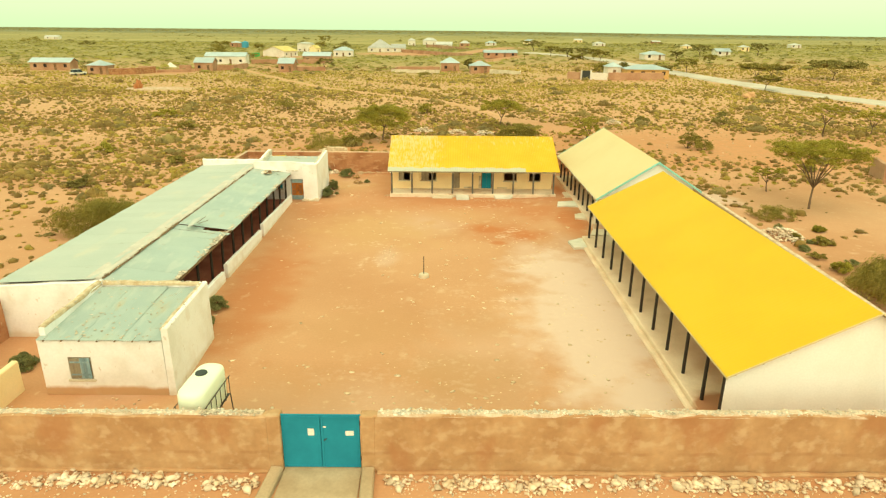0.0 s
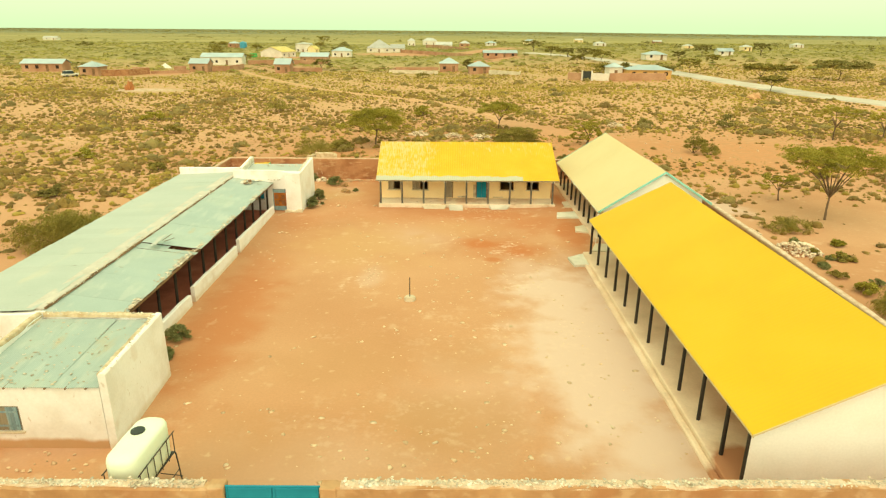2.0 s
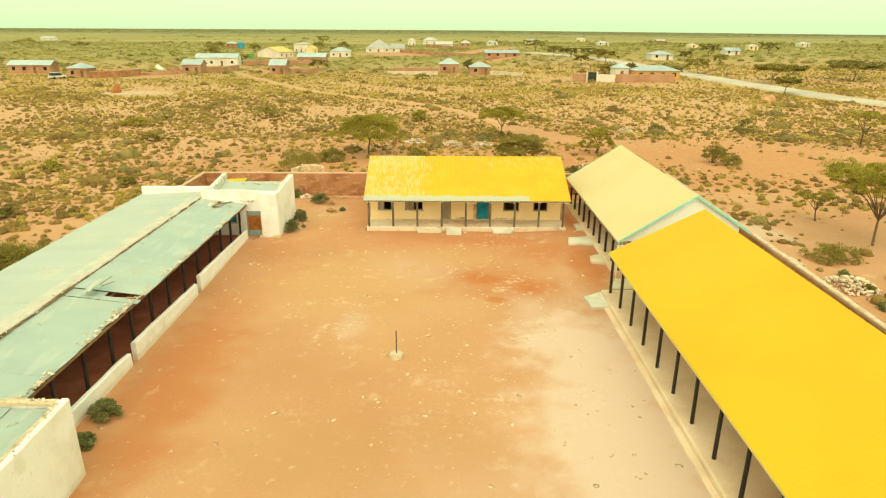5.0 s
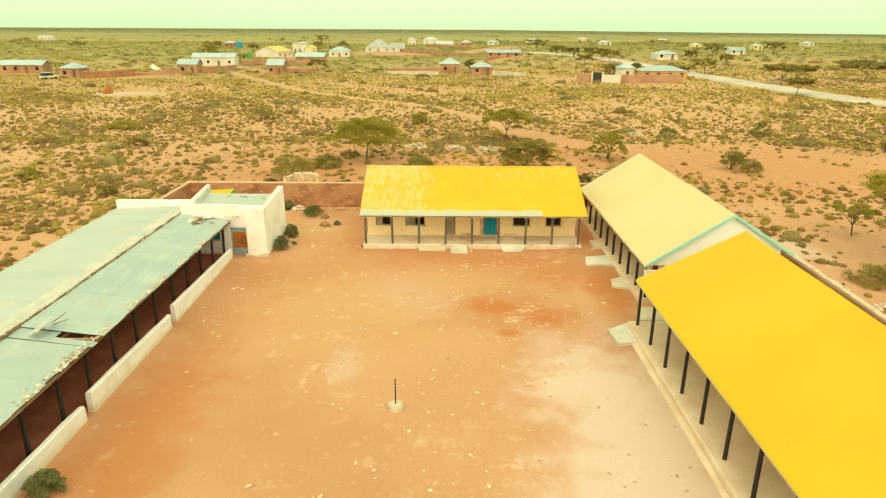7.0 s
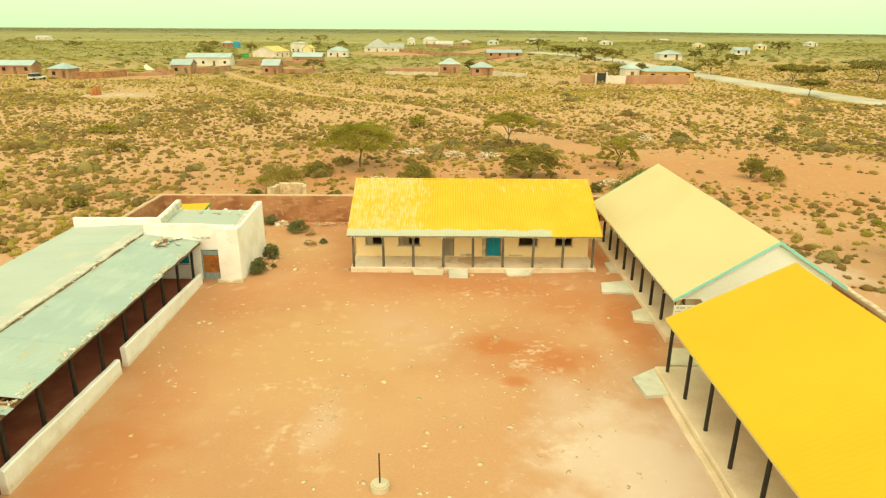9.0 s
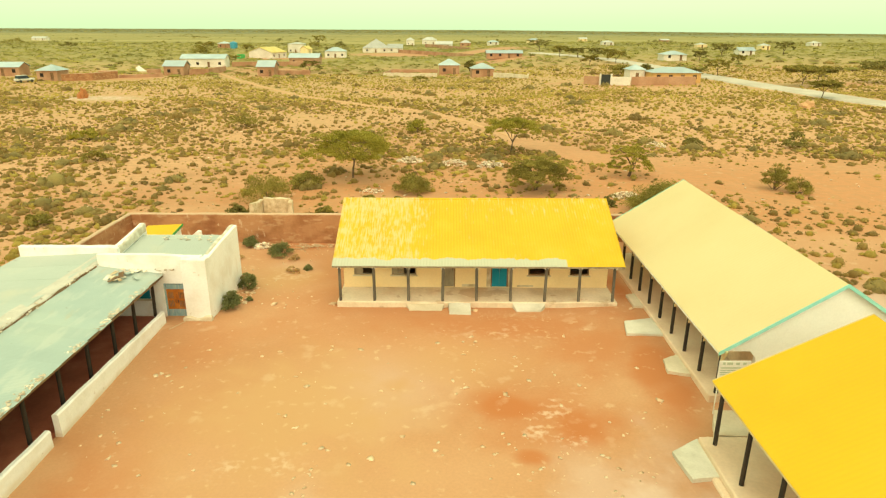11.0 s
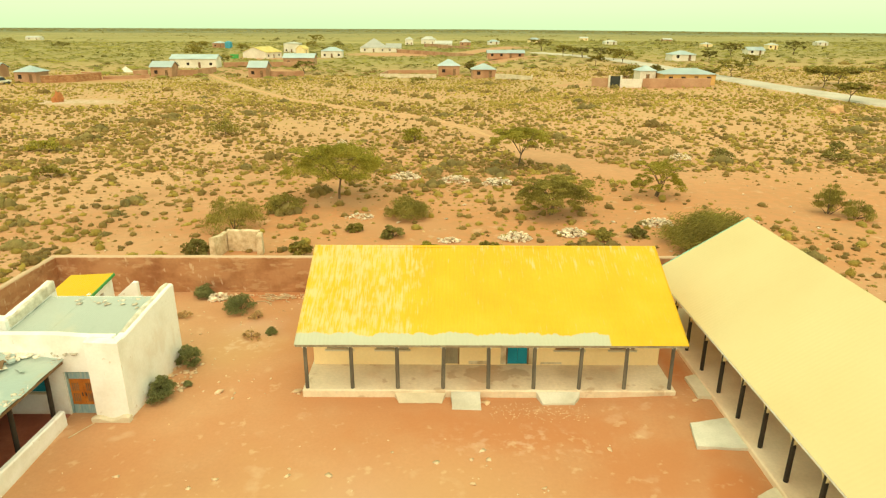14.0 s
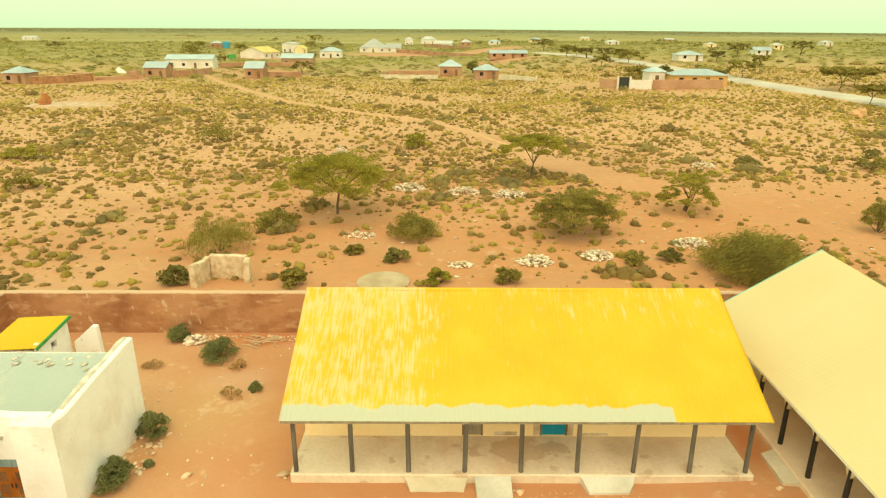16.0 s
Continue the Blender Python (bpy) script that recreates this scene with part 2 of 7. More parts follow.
for _m in (WHITEWASH, SPLASHED):
    mixed(_m, (0.62, 0.47, 0.34), lambda n, l, p: op(n, l, "MULTIPLY", 0.25, ramped(n, l, noisy(n, l, p, 1.1, (1, 1, 0.6), 9), 0.58, 0.72)))
    mixed(_m, (0.50, 0.36, 0.24), lambda n, l, p: op(n, l, "MULTIPLY", 0.4, ramped(n, l, noisy(n, l, p, 4.5, (1, 1, 0.7), 8), 0.66, 0.72)))
CREAM = surface("cream_wall_paint", [(0.88, 0.66, 0.36), (0.92, 0.71, 0.41), (0.93, 0.73, 0.44)], 0.5, 12, 0.85, 0.15, vary=0.05)
GABLE = surface("off_white_gable_render", [(0.83, 0.81, 0.745), (0.88, 0.87, 0.815), (0.89, 0.885, 0.84)], 0.4, 12, 0.9, 0.2, vary=0.05)
TANWALL = surface("stained_tan_wall", [(0.64, 0.42, 0.26), (0.78, 0.56, 0.37), (0.84, 0.65, 0.46)], 0.9, 8, 0.9, 0.2, vary=0.1)
MUD = surface("brown_mud_render", [(0.40, 0.212, 0.10), (0.465, 0.262, 0.13), (0.53, 0.315, 0.165)], 0.8, 5, 0.95, 0.5, vary=0.1)
mixed(MUD, (0.58, 0.38, 0.22), lambda n, l, p: op(n, l, "MULTIPLY", 0.5, ramped(n, l, noisy(n, l, p, 1.3, (0.9, 0.9, 1.1), 9), 0.50, 0.68)))
mixed(MUD, (0.60, 0.42, 0.265), lambda n, l, p: op(n, l, "MULTIPLY", 0.4, ramped(n, l, noisy(n, l, p, 2.6, (0.9, 0.9, 1.1), 9), 0.50, 0.66)))
mixed(MUD, (0.36, 0.175, 0.08), lambda n, l, p: op(n, l, "MULTIPLY", op(n, l, "MULTIPLY", 0.55, ramped(n, l, noisy(n, l, p, 0.9, (1, 1, 0.2), 7), 0.40, 0.62)),
      ramped(n, l, op(n, l, "ABSOLUTE", op(n, l, "SUBTRACT", xyz(n, l, p)[2], op(n, l, "ADD", 0.62, op(n, l, "MULTIPLY", noisy(n, l, p, 0.8, (1, 1, 0)), 0.3)))), 0.10, 0.02)))
mixed(MUD, (0.40, 0.165, 0.07), lambda n, l, p: op(n, l, "MULTIPLY", 0.6, ramped(n, l, noisy(n, l, p, 0.45, (1.6, 1.6, 0.8), 6), 0.55, 0.7)))
REDMUD = surface("red_mud_render", [(0.30, 0.118, 0.054), (0.385, 0.168, 0.078), (0.45, 0.215, 0.107)], 0.8, 7, 0.95, 0.5, vary=0.12)
mixed(REDMUD, (0.50, 0.33, 0.2), lambda n, l, p: op(n, l, "MULTIPLY", 0.5, ramped(n, l, noisy(n, l, p, 1.5, (1.6, 1.6, 0.5), 7), 0.6, 0.74)))
mixed(REDMUD, (0.50, 0.245, 0.125), lambda n, l, p: op(n, l, "MULTIPLY", 0.8, ramped(n, l, noisy(n, l, p, 0.8, (0.7, 0.7, 1.6), 9), 0.46, 0.64)))
mixed(REDMUD, (0.58, 0.36, 0.21), lambda n, l, p: op(n, l, "MULTIPLY", 0.55, ramped(n, l, noisy(n, l, p, 2.2, (0.6, 0.6, 1.5), 9), 0.54, 0.68)))
mixed(REDMUD, (0.62, 0.44, 0.30), lambda n, l, p: op(n, l, "MULTIPLY", 0.8, ramped(n, l, noisy(n, l, p, 3.2, (1, 1, 0.45), 8), 0.64, 0.72)))
mixed(REDMUD, (0.62, 0.45, 0.31), lambda n, l, p: op(n, l, "MULTIPLY", 0.75, ramped(n, l, op(n, l, "ADD", xyz(n, l, p)[2], op(n, l, "MULTIPLY", noisy(n, l, p, 3.0), 0.12)), 2.26, 2.31)))
MAROON = surface("maroon_wall_paint", [(0.14, 0.04, 0.028), (0.19, 0.056, 0.038), (0.24, 0.08, 0.05)], 0.8, 8, 0.9, 0.2)
STONE = surface("pale_limestone", [(0.60, 0.40, 0.24), (0.67, 0.48, 0.31), (0.74, 0.58, 0.41)], 1.3, 11, 0.95, 0.1, vary=0.12, island=0.15)
RUBBLE = surface("white_rubble", [(0.65, 0.50, 0.35), (0.74, 0.61, 0.46), (0.82, 0.73, 0.60)], 1.3, 11, 0.95, 0.1, vary=0.12, island=0.25)
CRUMB = surface("pale_plaster_crumbs", [(0.48, 0.39, 0.28), (0.61, 0.53, 0.42), (0.73, 0.67, 0.57)], 1.3, 11, 0.95, 0.1, vary=0.12, island=0.3)
WALLCAP = surface("pale_rubble_mortar", [(0.52, 0.37, 0.25), (0.62, 0.47, 0.34), (0.70, 0.57, 0.45)], 3.0, 16, 0.95, 0.8, vary=0.2)
FOOTRUBBLE = surface("tan_stone_rubble", [(0.62, 0.45, 0.29), (0.72, 0.57, 0.41), (0.82, 0.72, 0.57)], 1.3, 11, 0.95, 0.1, vary=0.12, island=0.25)
CONCRETE = surface("worn_concrete", [(0.55, 0.46, 0.33), (0.64, 0.55, 0.41), (0.70, 0.62, 0.48)], 0.9, 14, 0.9, 0.3, vary=0.08)
PALECONCRETE = surface("pale_grey_concrete", [(0.50, 0.47, 0.38), (0.60, 0.575, 0.48), (0.68, 0.65, 0.555)], 0.9, 14, 0.9, 0.3, vary=0.08)
TANCONCRETE = surface("dusty_tan_concrete", [(0.40, 0.29, 0.175), (0.47, 0.35, 0.22), (0.53, 0.41, 0.27)], 0.8, 10, 0.9, 0.3, vary=0.1)
FLOOR = surface("verandah_screed", [(0.62, 0.50, 0.36), (0.72, 0.60, 0.45), (0.78, 0.66, 0.51)], 0.7, 8, 0.85, 0.2, vary=0.1)
mixed(FLOOR, (0.40, 0.22, 0.11), lambda n, l, p: op(n, l, "MULTIPLY", 0.45, ramped(n, l, op(n, l, "ADD", noisy(n, l, p, 1.2, (1, 1, 1), 8),
      op(n, l, "MULTIPLY", patch(n, l, p, 2.2, 57.7, 3.0, 1.1), 0.20)), 0.60, 0.66)))
mixed(FLOOR, (0.60, 0.35, 0.20), lambda n, l, p: op(n, l, "MULTIPLY", 0.4, ramped(n, l, noisy(n, l, p, 0.45, (1, 1, 1), 7), 0.52, 0.66)))
DUSTFLOOR = surface("dusty_tan_floor", [(0.69, 0.50, 0.345), (0.77, 0.58, 0.42), (0.82, 0.645, 0.485)], 0.6, 9, 0.9, 0.2, vary=0.07)
mixed(DUSTFLOOR, (0.46, 0.20, 0.10), patches((10.6, 22.1, 2.2, 1.9, 3.0), (11.4, 26, 1.2, 3.5, 0.5)))
DARK = surface("painted_room_dark", [(0.03, 0.02, 0.015), (0.04, 0.028, 0.02)], 1, 8, 0.95, 0)


def painted_sheet(name, cols, rough=0.55, stretch=(1, 1, 1), scale=0.4, vary=0.03):
    return surface(name, cols, scale, 10, rough, 0.06, 0.0, stretch, 0.01, vary)


YELLOW = painted_sheet("yellow_roof_paint", [(0.67, 0.392, 0.010), (0.705, 0.418, 0.012), (0.715, 0.432, 0.018)], 0.6, (1, 1, 1), 0.25, 0.02)
LEMON = painted_sheet("pale_lemon_roof_paint", [(0.665, 0.52, 0.275), (0.685, 0.545, 0.295), (0.695, 0.56, 0.31)], 0.6, (1, 1, 1), 0.25, 0.02)
# worn yellow paint: pale streaks down the sheets, and a bare strip along the eave
WORN = painted_sheet("worn_yellow_roof_paint", [(0.62, 0.362, 0.012), (0.66, 0.39, 0.015), (0.67, 0.42, 0.028)], 0.6, (1, 1, 1), 0.5, 0.03)


def _streaks(n, l, p):
    c = xyz(n, l, p)
    s = noisy(n, l, p, 1.0, (17, 1.3, 1.3), 5)
    blot = noisy(n, l, p, 1.3, (2.2, 1.3, 1.3), 8)
    side = ramped(n, l, c[0], 0.6, -2.2, 0.0, 0.17)
    band = op(n, l, "MULTIPLY", ramped(n, l, c[1], 59.2, 60.6, 0.0, 0.09), ramped(n, l, c[0], -1, 4, 0.3, 1.0))
    v = op(n, l, "ADD", op(n, l, "ADD", op(n, l, "MULTIPLY", s, 0.55), op(n, l, "MULTIPLY", blot, 0.45)), op(n, l, "ADD", side, band))
    return op(n, l, "MULTIPLY", 0.75, ramped(n, l, v, 0.59, 0.77))


def _bare(n, l, p):
    c = xyz(n, l, p)
    edge = op(n, l, "ADD", 56.28, op(n, l, "MULTIPLY", noisy(n, l, p, 0.9, (1, 0.02, 0.02), 5), 0.95))
    edge = op(n, l, "ADD", edge, op(n, l, "MULTIPLY", noisy(n, l, p, 7, (1, 0.1, 0.1), 2), 0.12))
    under = ramped(n, l, op(n, l, "SUBTRACT", edge, c[1]), -0.03, 0.05)
    return op(n, l, "MULTIPLY", op(n, l, "MULTIPLY", under, ramped(n, l, c[0], 6.78, 6.70)), 0.92)


mixed(WORN, (0.63, 0.50, 0.25), _streaks)
mixed(WORN, (0.44, 0.47, 0.38), _bare)
BAREPLASTER = surface("bare_brown_plaster", [(0.44, 0.31, 0.18), (0.57, 0.45, 0.30), (0.70, 0.60, 0.45)], 2.0, 12, 0.95, 0.6, vary=0.15)
MINT = surface("pale_mint_roof_sheet", [(0.34, 0.43, 0.41), (0.365, 0.455, 0.43), (0.40, 0.48, 0.435)], 0.5, 9, 0.5, 0.1, 0.1, (1, 1, 1), 0.01, 0.03, piece=0.03)
mixed(MINT, (0.52, 0.40, 0.24), lambda n, l, p: op(n, l, "MULTIPLY", 0.55, ramped(n, l, noisy(n, l, p, 0.8, (1.4, 0.5, 1), 8), 0.6, 0.75)))
BLEACHED = surface("sand_bleached_roof_sheet", [(0.40, 0.46, 0.42), (0.42, 0.475, 0.435), (0.445, 0.49, 0.445)], 0.35, 9, 0.6, 0.1, 0.0, (1, 1, 1), 0.01, 0.04, piece=0.03)
mixed(BLEACHED, (0.60, 0.54, 0.41), lambda n, l, p: op(n, l, "MULTIPLY", 0.4, ramped(n, l, noisy(n, l, p, 0.6, (1.2, 0.6, 1), 8), 0.56, 0.74)))
mixed(MINT, (0.53, 0.56, 0.50), lambda n, l, p: op(n, l, "MULTIPLY", 0.4, ramped(n, l, noisy(n, l, p, 1.6, (1.5, 0.4, 1), 9), 0.52, 0.66)))
for _m in (BLEACHED, MINT):
    mixed(_m, (0.20, 0.16, 0.11), lambda n, l, p: op(n, l, "MULTIPLY", 0.7, ramped(n, l, noisy(n, l, p, 2.6, (0.5, 1.5, 1), 5), 0.70, 0.75)))
TIN = surface("weathered_tin_roof", [(0.34, 0.42, 0.48), (0.42, 0.50, 0.54), (0.48, 0.56, 0.58)], 0.3, 5, 0.45, 0.1, 0.25, vary=0.05, piece=0.12)
TEAL = surface("teal_gate_paint", [(0.0, 0.225, 0.33), (0.0, 0.25, 0.36), (0.0, 0.275, 0.39)], 0.9, 7, 0.8, 0.08, vary=0.05)
TEAL.node_tree.nodes["Principled BSDF"].inputs["Specular IOR Level"].default_value = 0.12
AQUA = surface("turquoise_fascia_paint", [(0.22, 0.60, 0.55), (0.27, 0.68, 0.60)], 1.0, 9, 0.6, 0.1, vary=0.06)
GREEN = surface("green_fascia_paint", [(0.03, 0.30, 0.07), (0.04, 0.36, 0.09)], 1.0, 9, 0.6, 0.1, vary=0.06)
POST = surface("dark_brown_timber_post", [(0.020, 0.013, 0.009), (0.030, 0.020, 0.013), (0.045, 0.03, 0.02)], 2.0, 18, 0.85, 0.3, stretch=(3, 3, 0.4))
GREYPOST = surface("weathered_grey_post", [(0.085, 0.075, 0.06), (0.125, 0.11, 0.085), (0.18, 0.16, 0.125)], 2.0, 18, 0.8, 0.3, stretch=(3, 3, 0.4))
WEATHERED = surface("weathered_grey_parapet", [(0.47, 0.41, 0.31), (0.62, 0.57, 0.47), (0.76, 0.72, 0.64)], 2.2, 10, 0.95, 0.5, vary=0.12)
PALEPLASTER = surface("pale_cement_strip", [(0.50, 0.47, 0.41), (0.54, 0.51, 0.45), (0.58, 0.55, 0.48)], 1.4, 9, 0.95, 0.4, vary=0.1)
STICK = surface("pale_dry_sticks", [(0.52, 0.38, 0.24), (0.62, 0.48, 0.32)], 2, 14, 0.9, 0.3)
GREYWOOD = surface("bare_grey_board", [(0.24, 0.19, 0.13), (0.30, 0.25, 0.17), (0.36, 0.31, 0.22)], 1.6, 20, 0.85, 0.3, stretch=(3, 3, 0.5))
BROWNWOOD = surface("old_brown_timber", [(0.16, 0.085, 0.04), (0.23, 0.13, 0.065), (0.30, 0.19, 0.10)], 1.6, 20, 0.85, 0.4)
ORANGE = surface("orange_door_paint", [(0.40, 0.11, 0.018), (0.52, 0.155, 0.022), (0.60, 0.21, 0.04)], 2.0, 14, 0.7, 0.2)
BLUEGREY = surface("faded_blue_shutter_paint", [(0.16, 0.27, 0.30), (0.22, 0.34, 0.37), (0.33, 0.38, 0.34)], 2.5, 16, 0.75, 0.3, stretch=(4, 4, 0.6), piece=0.25)
PLASTIC = surface("pale_green_tank_plastic", [(0.76, 0.85, 0.68), (0.82, 0.90, 0.74)], 0.8, 12, 0.45, 0.05, vary=0.03)
BLACK = surface("black_plastic", [(0.02, 0.025, 0.02), (0.03, 0.035, 0.03)], 2, 12, 0.5, 0.05)
STEEL = surface("dark_steel", [(0.05, 0.05, 0.045), (0.09, 0.08, 0.065)], 2, 14, 0.55, 0.1, 0.5)
PAPER = surface("white_paper", [(0.78, 0.76, 0.68), (0.84, 0.82, 0.75)], 2, 12, 0.8, 0.03, vary=0.03)
INK = surface("faded_green_lettering", [(0.42, 0.50, 0.36), (0.50, 0.57, 0.42)], 3, 12, 0.8, 0)
BARK = surface("grey_brown_bark", [(0.10, 0.062, 0.036), (0.16, 0.10, 0.06), (0.21, 0.14, 0.09)], 2.0, 16, 0.95, 0.5, stretch=(2, 2, 0.5))
LEAF = surface("acacia_leaf", [(0.27, 0.235, 0.033), (0.35, 0.30, 0.046), (0.44, 0.37, 0.07)], 0.5, 3, 0.8, 0, vary=0.14, island=0.35, through_light=0.4)
DARKLEAF = surface("dark_shrub_leaf", [(0.19, 0.16, 0.042), (0.25, 0.21, 0.058), (0.315, 0.26, 0.08)], 0.5, 3, 0.8, 0, vary=0.12, island=0.3, through_light=0.35)
SHRUB = surface("yard_shrub_leaf", [(0.19, 0.20, 0.075), (0.25, 0.26, 0.10), (0.32, 0.32, 0.13)], 0.8, 4, 0.8, 0, vary=0.12, island=0.3, through_light=0.4)
MAROONFLOOR = surface("red_painted_floor", [(0.24, 0.062, 0.034), (0.31, 0.082, 0.045), (0.38, 0.12, 0.07)], 0.8, 8, 0.85, 0.2)
SCRUB = surface("scrub_leaf", [(0.18, 0.115, 0.032), (0.26, 0.168, 0.045), (0.355, 0.238, 0.066)], 0.22, 11, 0.85, 0.9, depth=0.06, vary=0.2, island=0.16, through_light=0.2)
MIDSCRUB = surface("yellow_green_scrub", [(0.29, 0.205, 0.041), (0.385, 0.28, 0.056), (0.50, 0.375, 0.085)], 0.12, 11, 0.85, 0.9, depth=0.06, vary=0.2, island=0.16, through_light=0.25)
OLIVELEAF = surface("olive_thorn_leaf", [(0.235, 0.19, 0.042), (0.31, 0.25, 0.056), (0.39, 0.315, 0.082)], 0.5, 3, 0.8, 0, vary=0.12, island=0.3, through_light=0.4)
DRYLEAF = surface("dry_straw_leaf", [(0.46, 0.30, 0.14), (0.56, 0.38, 0.18), (0.64, 0.46, 0.24)], 0.5, 3, 0.85, 0, vary=0.12, island=0.3, through_light=0.5)
GREYSCRUB = surface("grey_green_shrub_leaf", [(0.195, 0.145, 0.05), (0.265, 0.20, 0.066), (0.35, 0.265, 0.088)], 0.3, 11, 0.85, 0.9, depth=0.06, vary=0.2, island=0.18, through_light=0.25)
DRYLITTER = surface("dry_brown_tuft", [(0.25, 0.14, 0.05), (0.36, 0.21, 0.085), (0.50, 0.33, 0.16)], 0.4, 3, 0.9, 0, vary=0.1, island=0.3)
GRASS = surface("dry_green_grass", [(0.19, 0.165, 0.034), (0.27, 0.235, 0.045), (0.36, 0.305, 0.065)], 0.03, 1, 0.9, 0, vary=0.12, island=0.22, through_light=0.3)
ASPHALT = surface("pale_dusty_road", [(0.44, 0.385, 0.31), (0.51, 0.455, 0.375), (0.56, 0.51, 0.43)], 0.15, 2, 0.9, 0.1)
SAND = surface("sandy_track", [(0.54, 0.295, 0.145), (0.575, 0.32, 0.16), (0.59, 0.345, 0.18)], 0.4, 4, 0.95, 0.2)
CARPAINT = surface("dusty_white_car_paint", [(0.62, 0.6, 0.52), (0.7, 0.68, 0.6)], 1, 6, 0.35, 0.02)
GLASS = surface("dark_car_glass", [(0.02, 0.025, 0.03), (0.03, 0.035, 0.04)], 1, 6, 0.1, 0)
BLUEPLASTIC = surface("blue_tank_plastic", [(0.02, 0.26, 0.40), (0.03, 0.32, 0.46)], 1, 6, 0.45, 0)


# ---- builders ----
def mesh_of(bm, name, m, smooth=False):
    bmesh.ops.recalc_face_normals(bm, faces=bm.faces)
    me = bpy.data.meshes.new(name)
    bm.to_mesh(me)
    bm.free()
    if smooth:
        me.polygons.foreach_set("use_smooth", [True] * len(me.polygons))
    me.materials.append(m)
    return me


def part(name, bm, m, parent, label="", smooth=False):
    ob = new(name, mesh_of(bm, name, m, smooth))
    ob.parent = parent
    return tagged(ob, label)


def piece(name, me, parent, at=None):
    ob = new(name, me)
    ob.parent = parent
    if at is not None:
        ob.matrix_basis = at
    return ob


def thing(name, label, category, m=None, group="", kind=""):
    ob = new(name)
    ob.empty_display_size = 0.3
    if m is not None:
        ob.matrix_basis = m
    return tagged(ob, label, category, group, kind)


def solid(name, bm, mat, label, category="", group="", kind="", smooth=False, m=None):
    ob = new(name, mesh_of(bm, name, mat, smooth))
    if m is not None:
        ob.matrix_basis = m
    return tagged(ob, label, category, group, kind)


def box(bm, x0, x1, y0, y1, z0, z1, bevel=0.0, jitter=0.0):
    r = bmesh.ops.create_cube(bm, size=1.0)
    vs = r["verts"]
    for v in vs:
        v.co = Vector(((x0 + x1) / 2 + v.co.x * (x1 - x0), (y0 + y1) / 2 + v.co.y * (y1 - y0), (z0 + z1) / 2 + v.co.z * (z1 - z0)))
        if jitter:
            v.co += Vector((random.uniform(-1, 1), random.uniform(-1, 1), random.uniform(-1, 1))) * jitter
    if bevel:
        es = list({e for v in vs for e in v.link_edges})
        bmesh.ops.bevel(bm, geom=es, offset=bevel, segments=1, affect="EDGES", profile=0.5)
    return bm


def boxed(*a, **k):
    return box(bmesh.new(), *a, **k)


def tube(bm, a, b, r0, r1, n=6):
    a, b = Vector(a), Vector(b)
    q = (b - a).to_track_quat("Z", "Y")
    rings = []
    for p, r in ((a, r0), (b, r1)):
        rings.append([bm.verts.new(p + q @ Vector((r * math.cos(i * math.tau / n), r * math.sin(i * math.tau / n), 0))) for i in range(n)])
    for i in range(n):
        bm.faces.new((rings[0][i], rings[0][(i + 1) % n], rings[1][(i + 1) % n], rings[1][i]))
    bm.faces.new(rings[0][::-1])
    bm.faces.new(rings[1])
    return bm


def pierced(bm, place, u0, u1, top, holes, thick, z0=0.0, cuts=()):
    """A wall in a plane: place(u, z, d) gives the point; top(u) is its height; holes are (u0, u1, z0, z1)."""
    us = sorted({u0, u1, *cuts, *(h[0] for h in holes), *(h[1] for h in holes)})
    zs = sorted({z0, *(h[2] for h in holes), *(h[3] for h in holes)})
    zs.append(None)
    full = {}
    for i in range(len(us) - 1):
        for j in range(len(zs) - 1):
            um, zm = (us[i] + us[i + 1]) / 2, (zs[j] + zs[j + 1]) / 2 if zs[j + 1] is not None else zs[j] + 0.01
            full[i, j] = not any(h[0] < um < h[1] and h[2] < zm < h[3] for h in holes)
    seen = {}

    def v(i, j, d):
        if (i, j, d) not in seen:
            z = zs[j] if zs[j] is not None else top(us[i])
            seen[i, j, d] = bm.verts.new(place(us[i], z, d * thick))
        return seen[i, j, d]

    for (i, j), on in full.items():
        if not on:
            continue
        for d in (0, 1):
            bm.faces.new((v(i, j, d), v(i + 1, j, d), v(i + 1, j + 1, d), v(i, j + 1, d)))
        for (di, dj), (a, b) in {(-1, 0): ((i, j), (i, j + 1)), (1, 0): ((i + 1, j), (i + 1, j + 1)),
                                 (0, -1): ((i, j), (i + 1, j)), (0, 1): ((i, j + 1), (i + 1, j + 1))}.items():
            if not full.get((i + di, j + dj), False):
                bm.faces.new((v(*a, 0), v(*b, 0), v(*b, 1), v(*a, 1)))
    return bm


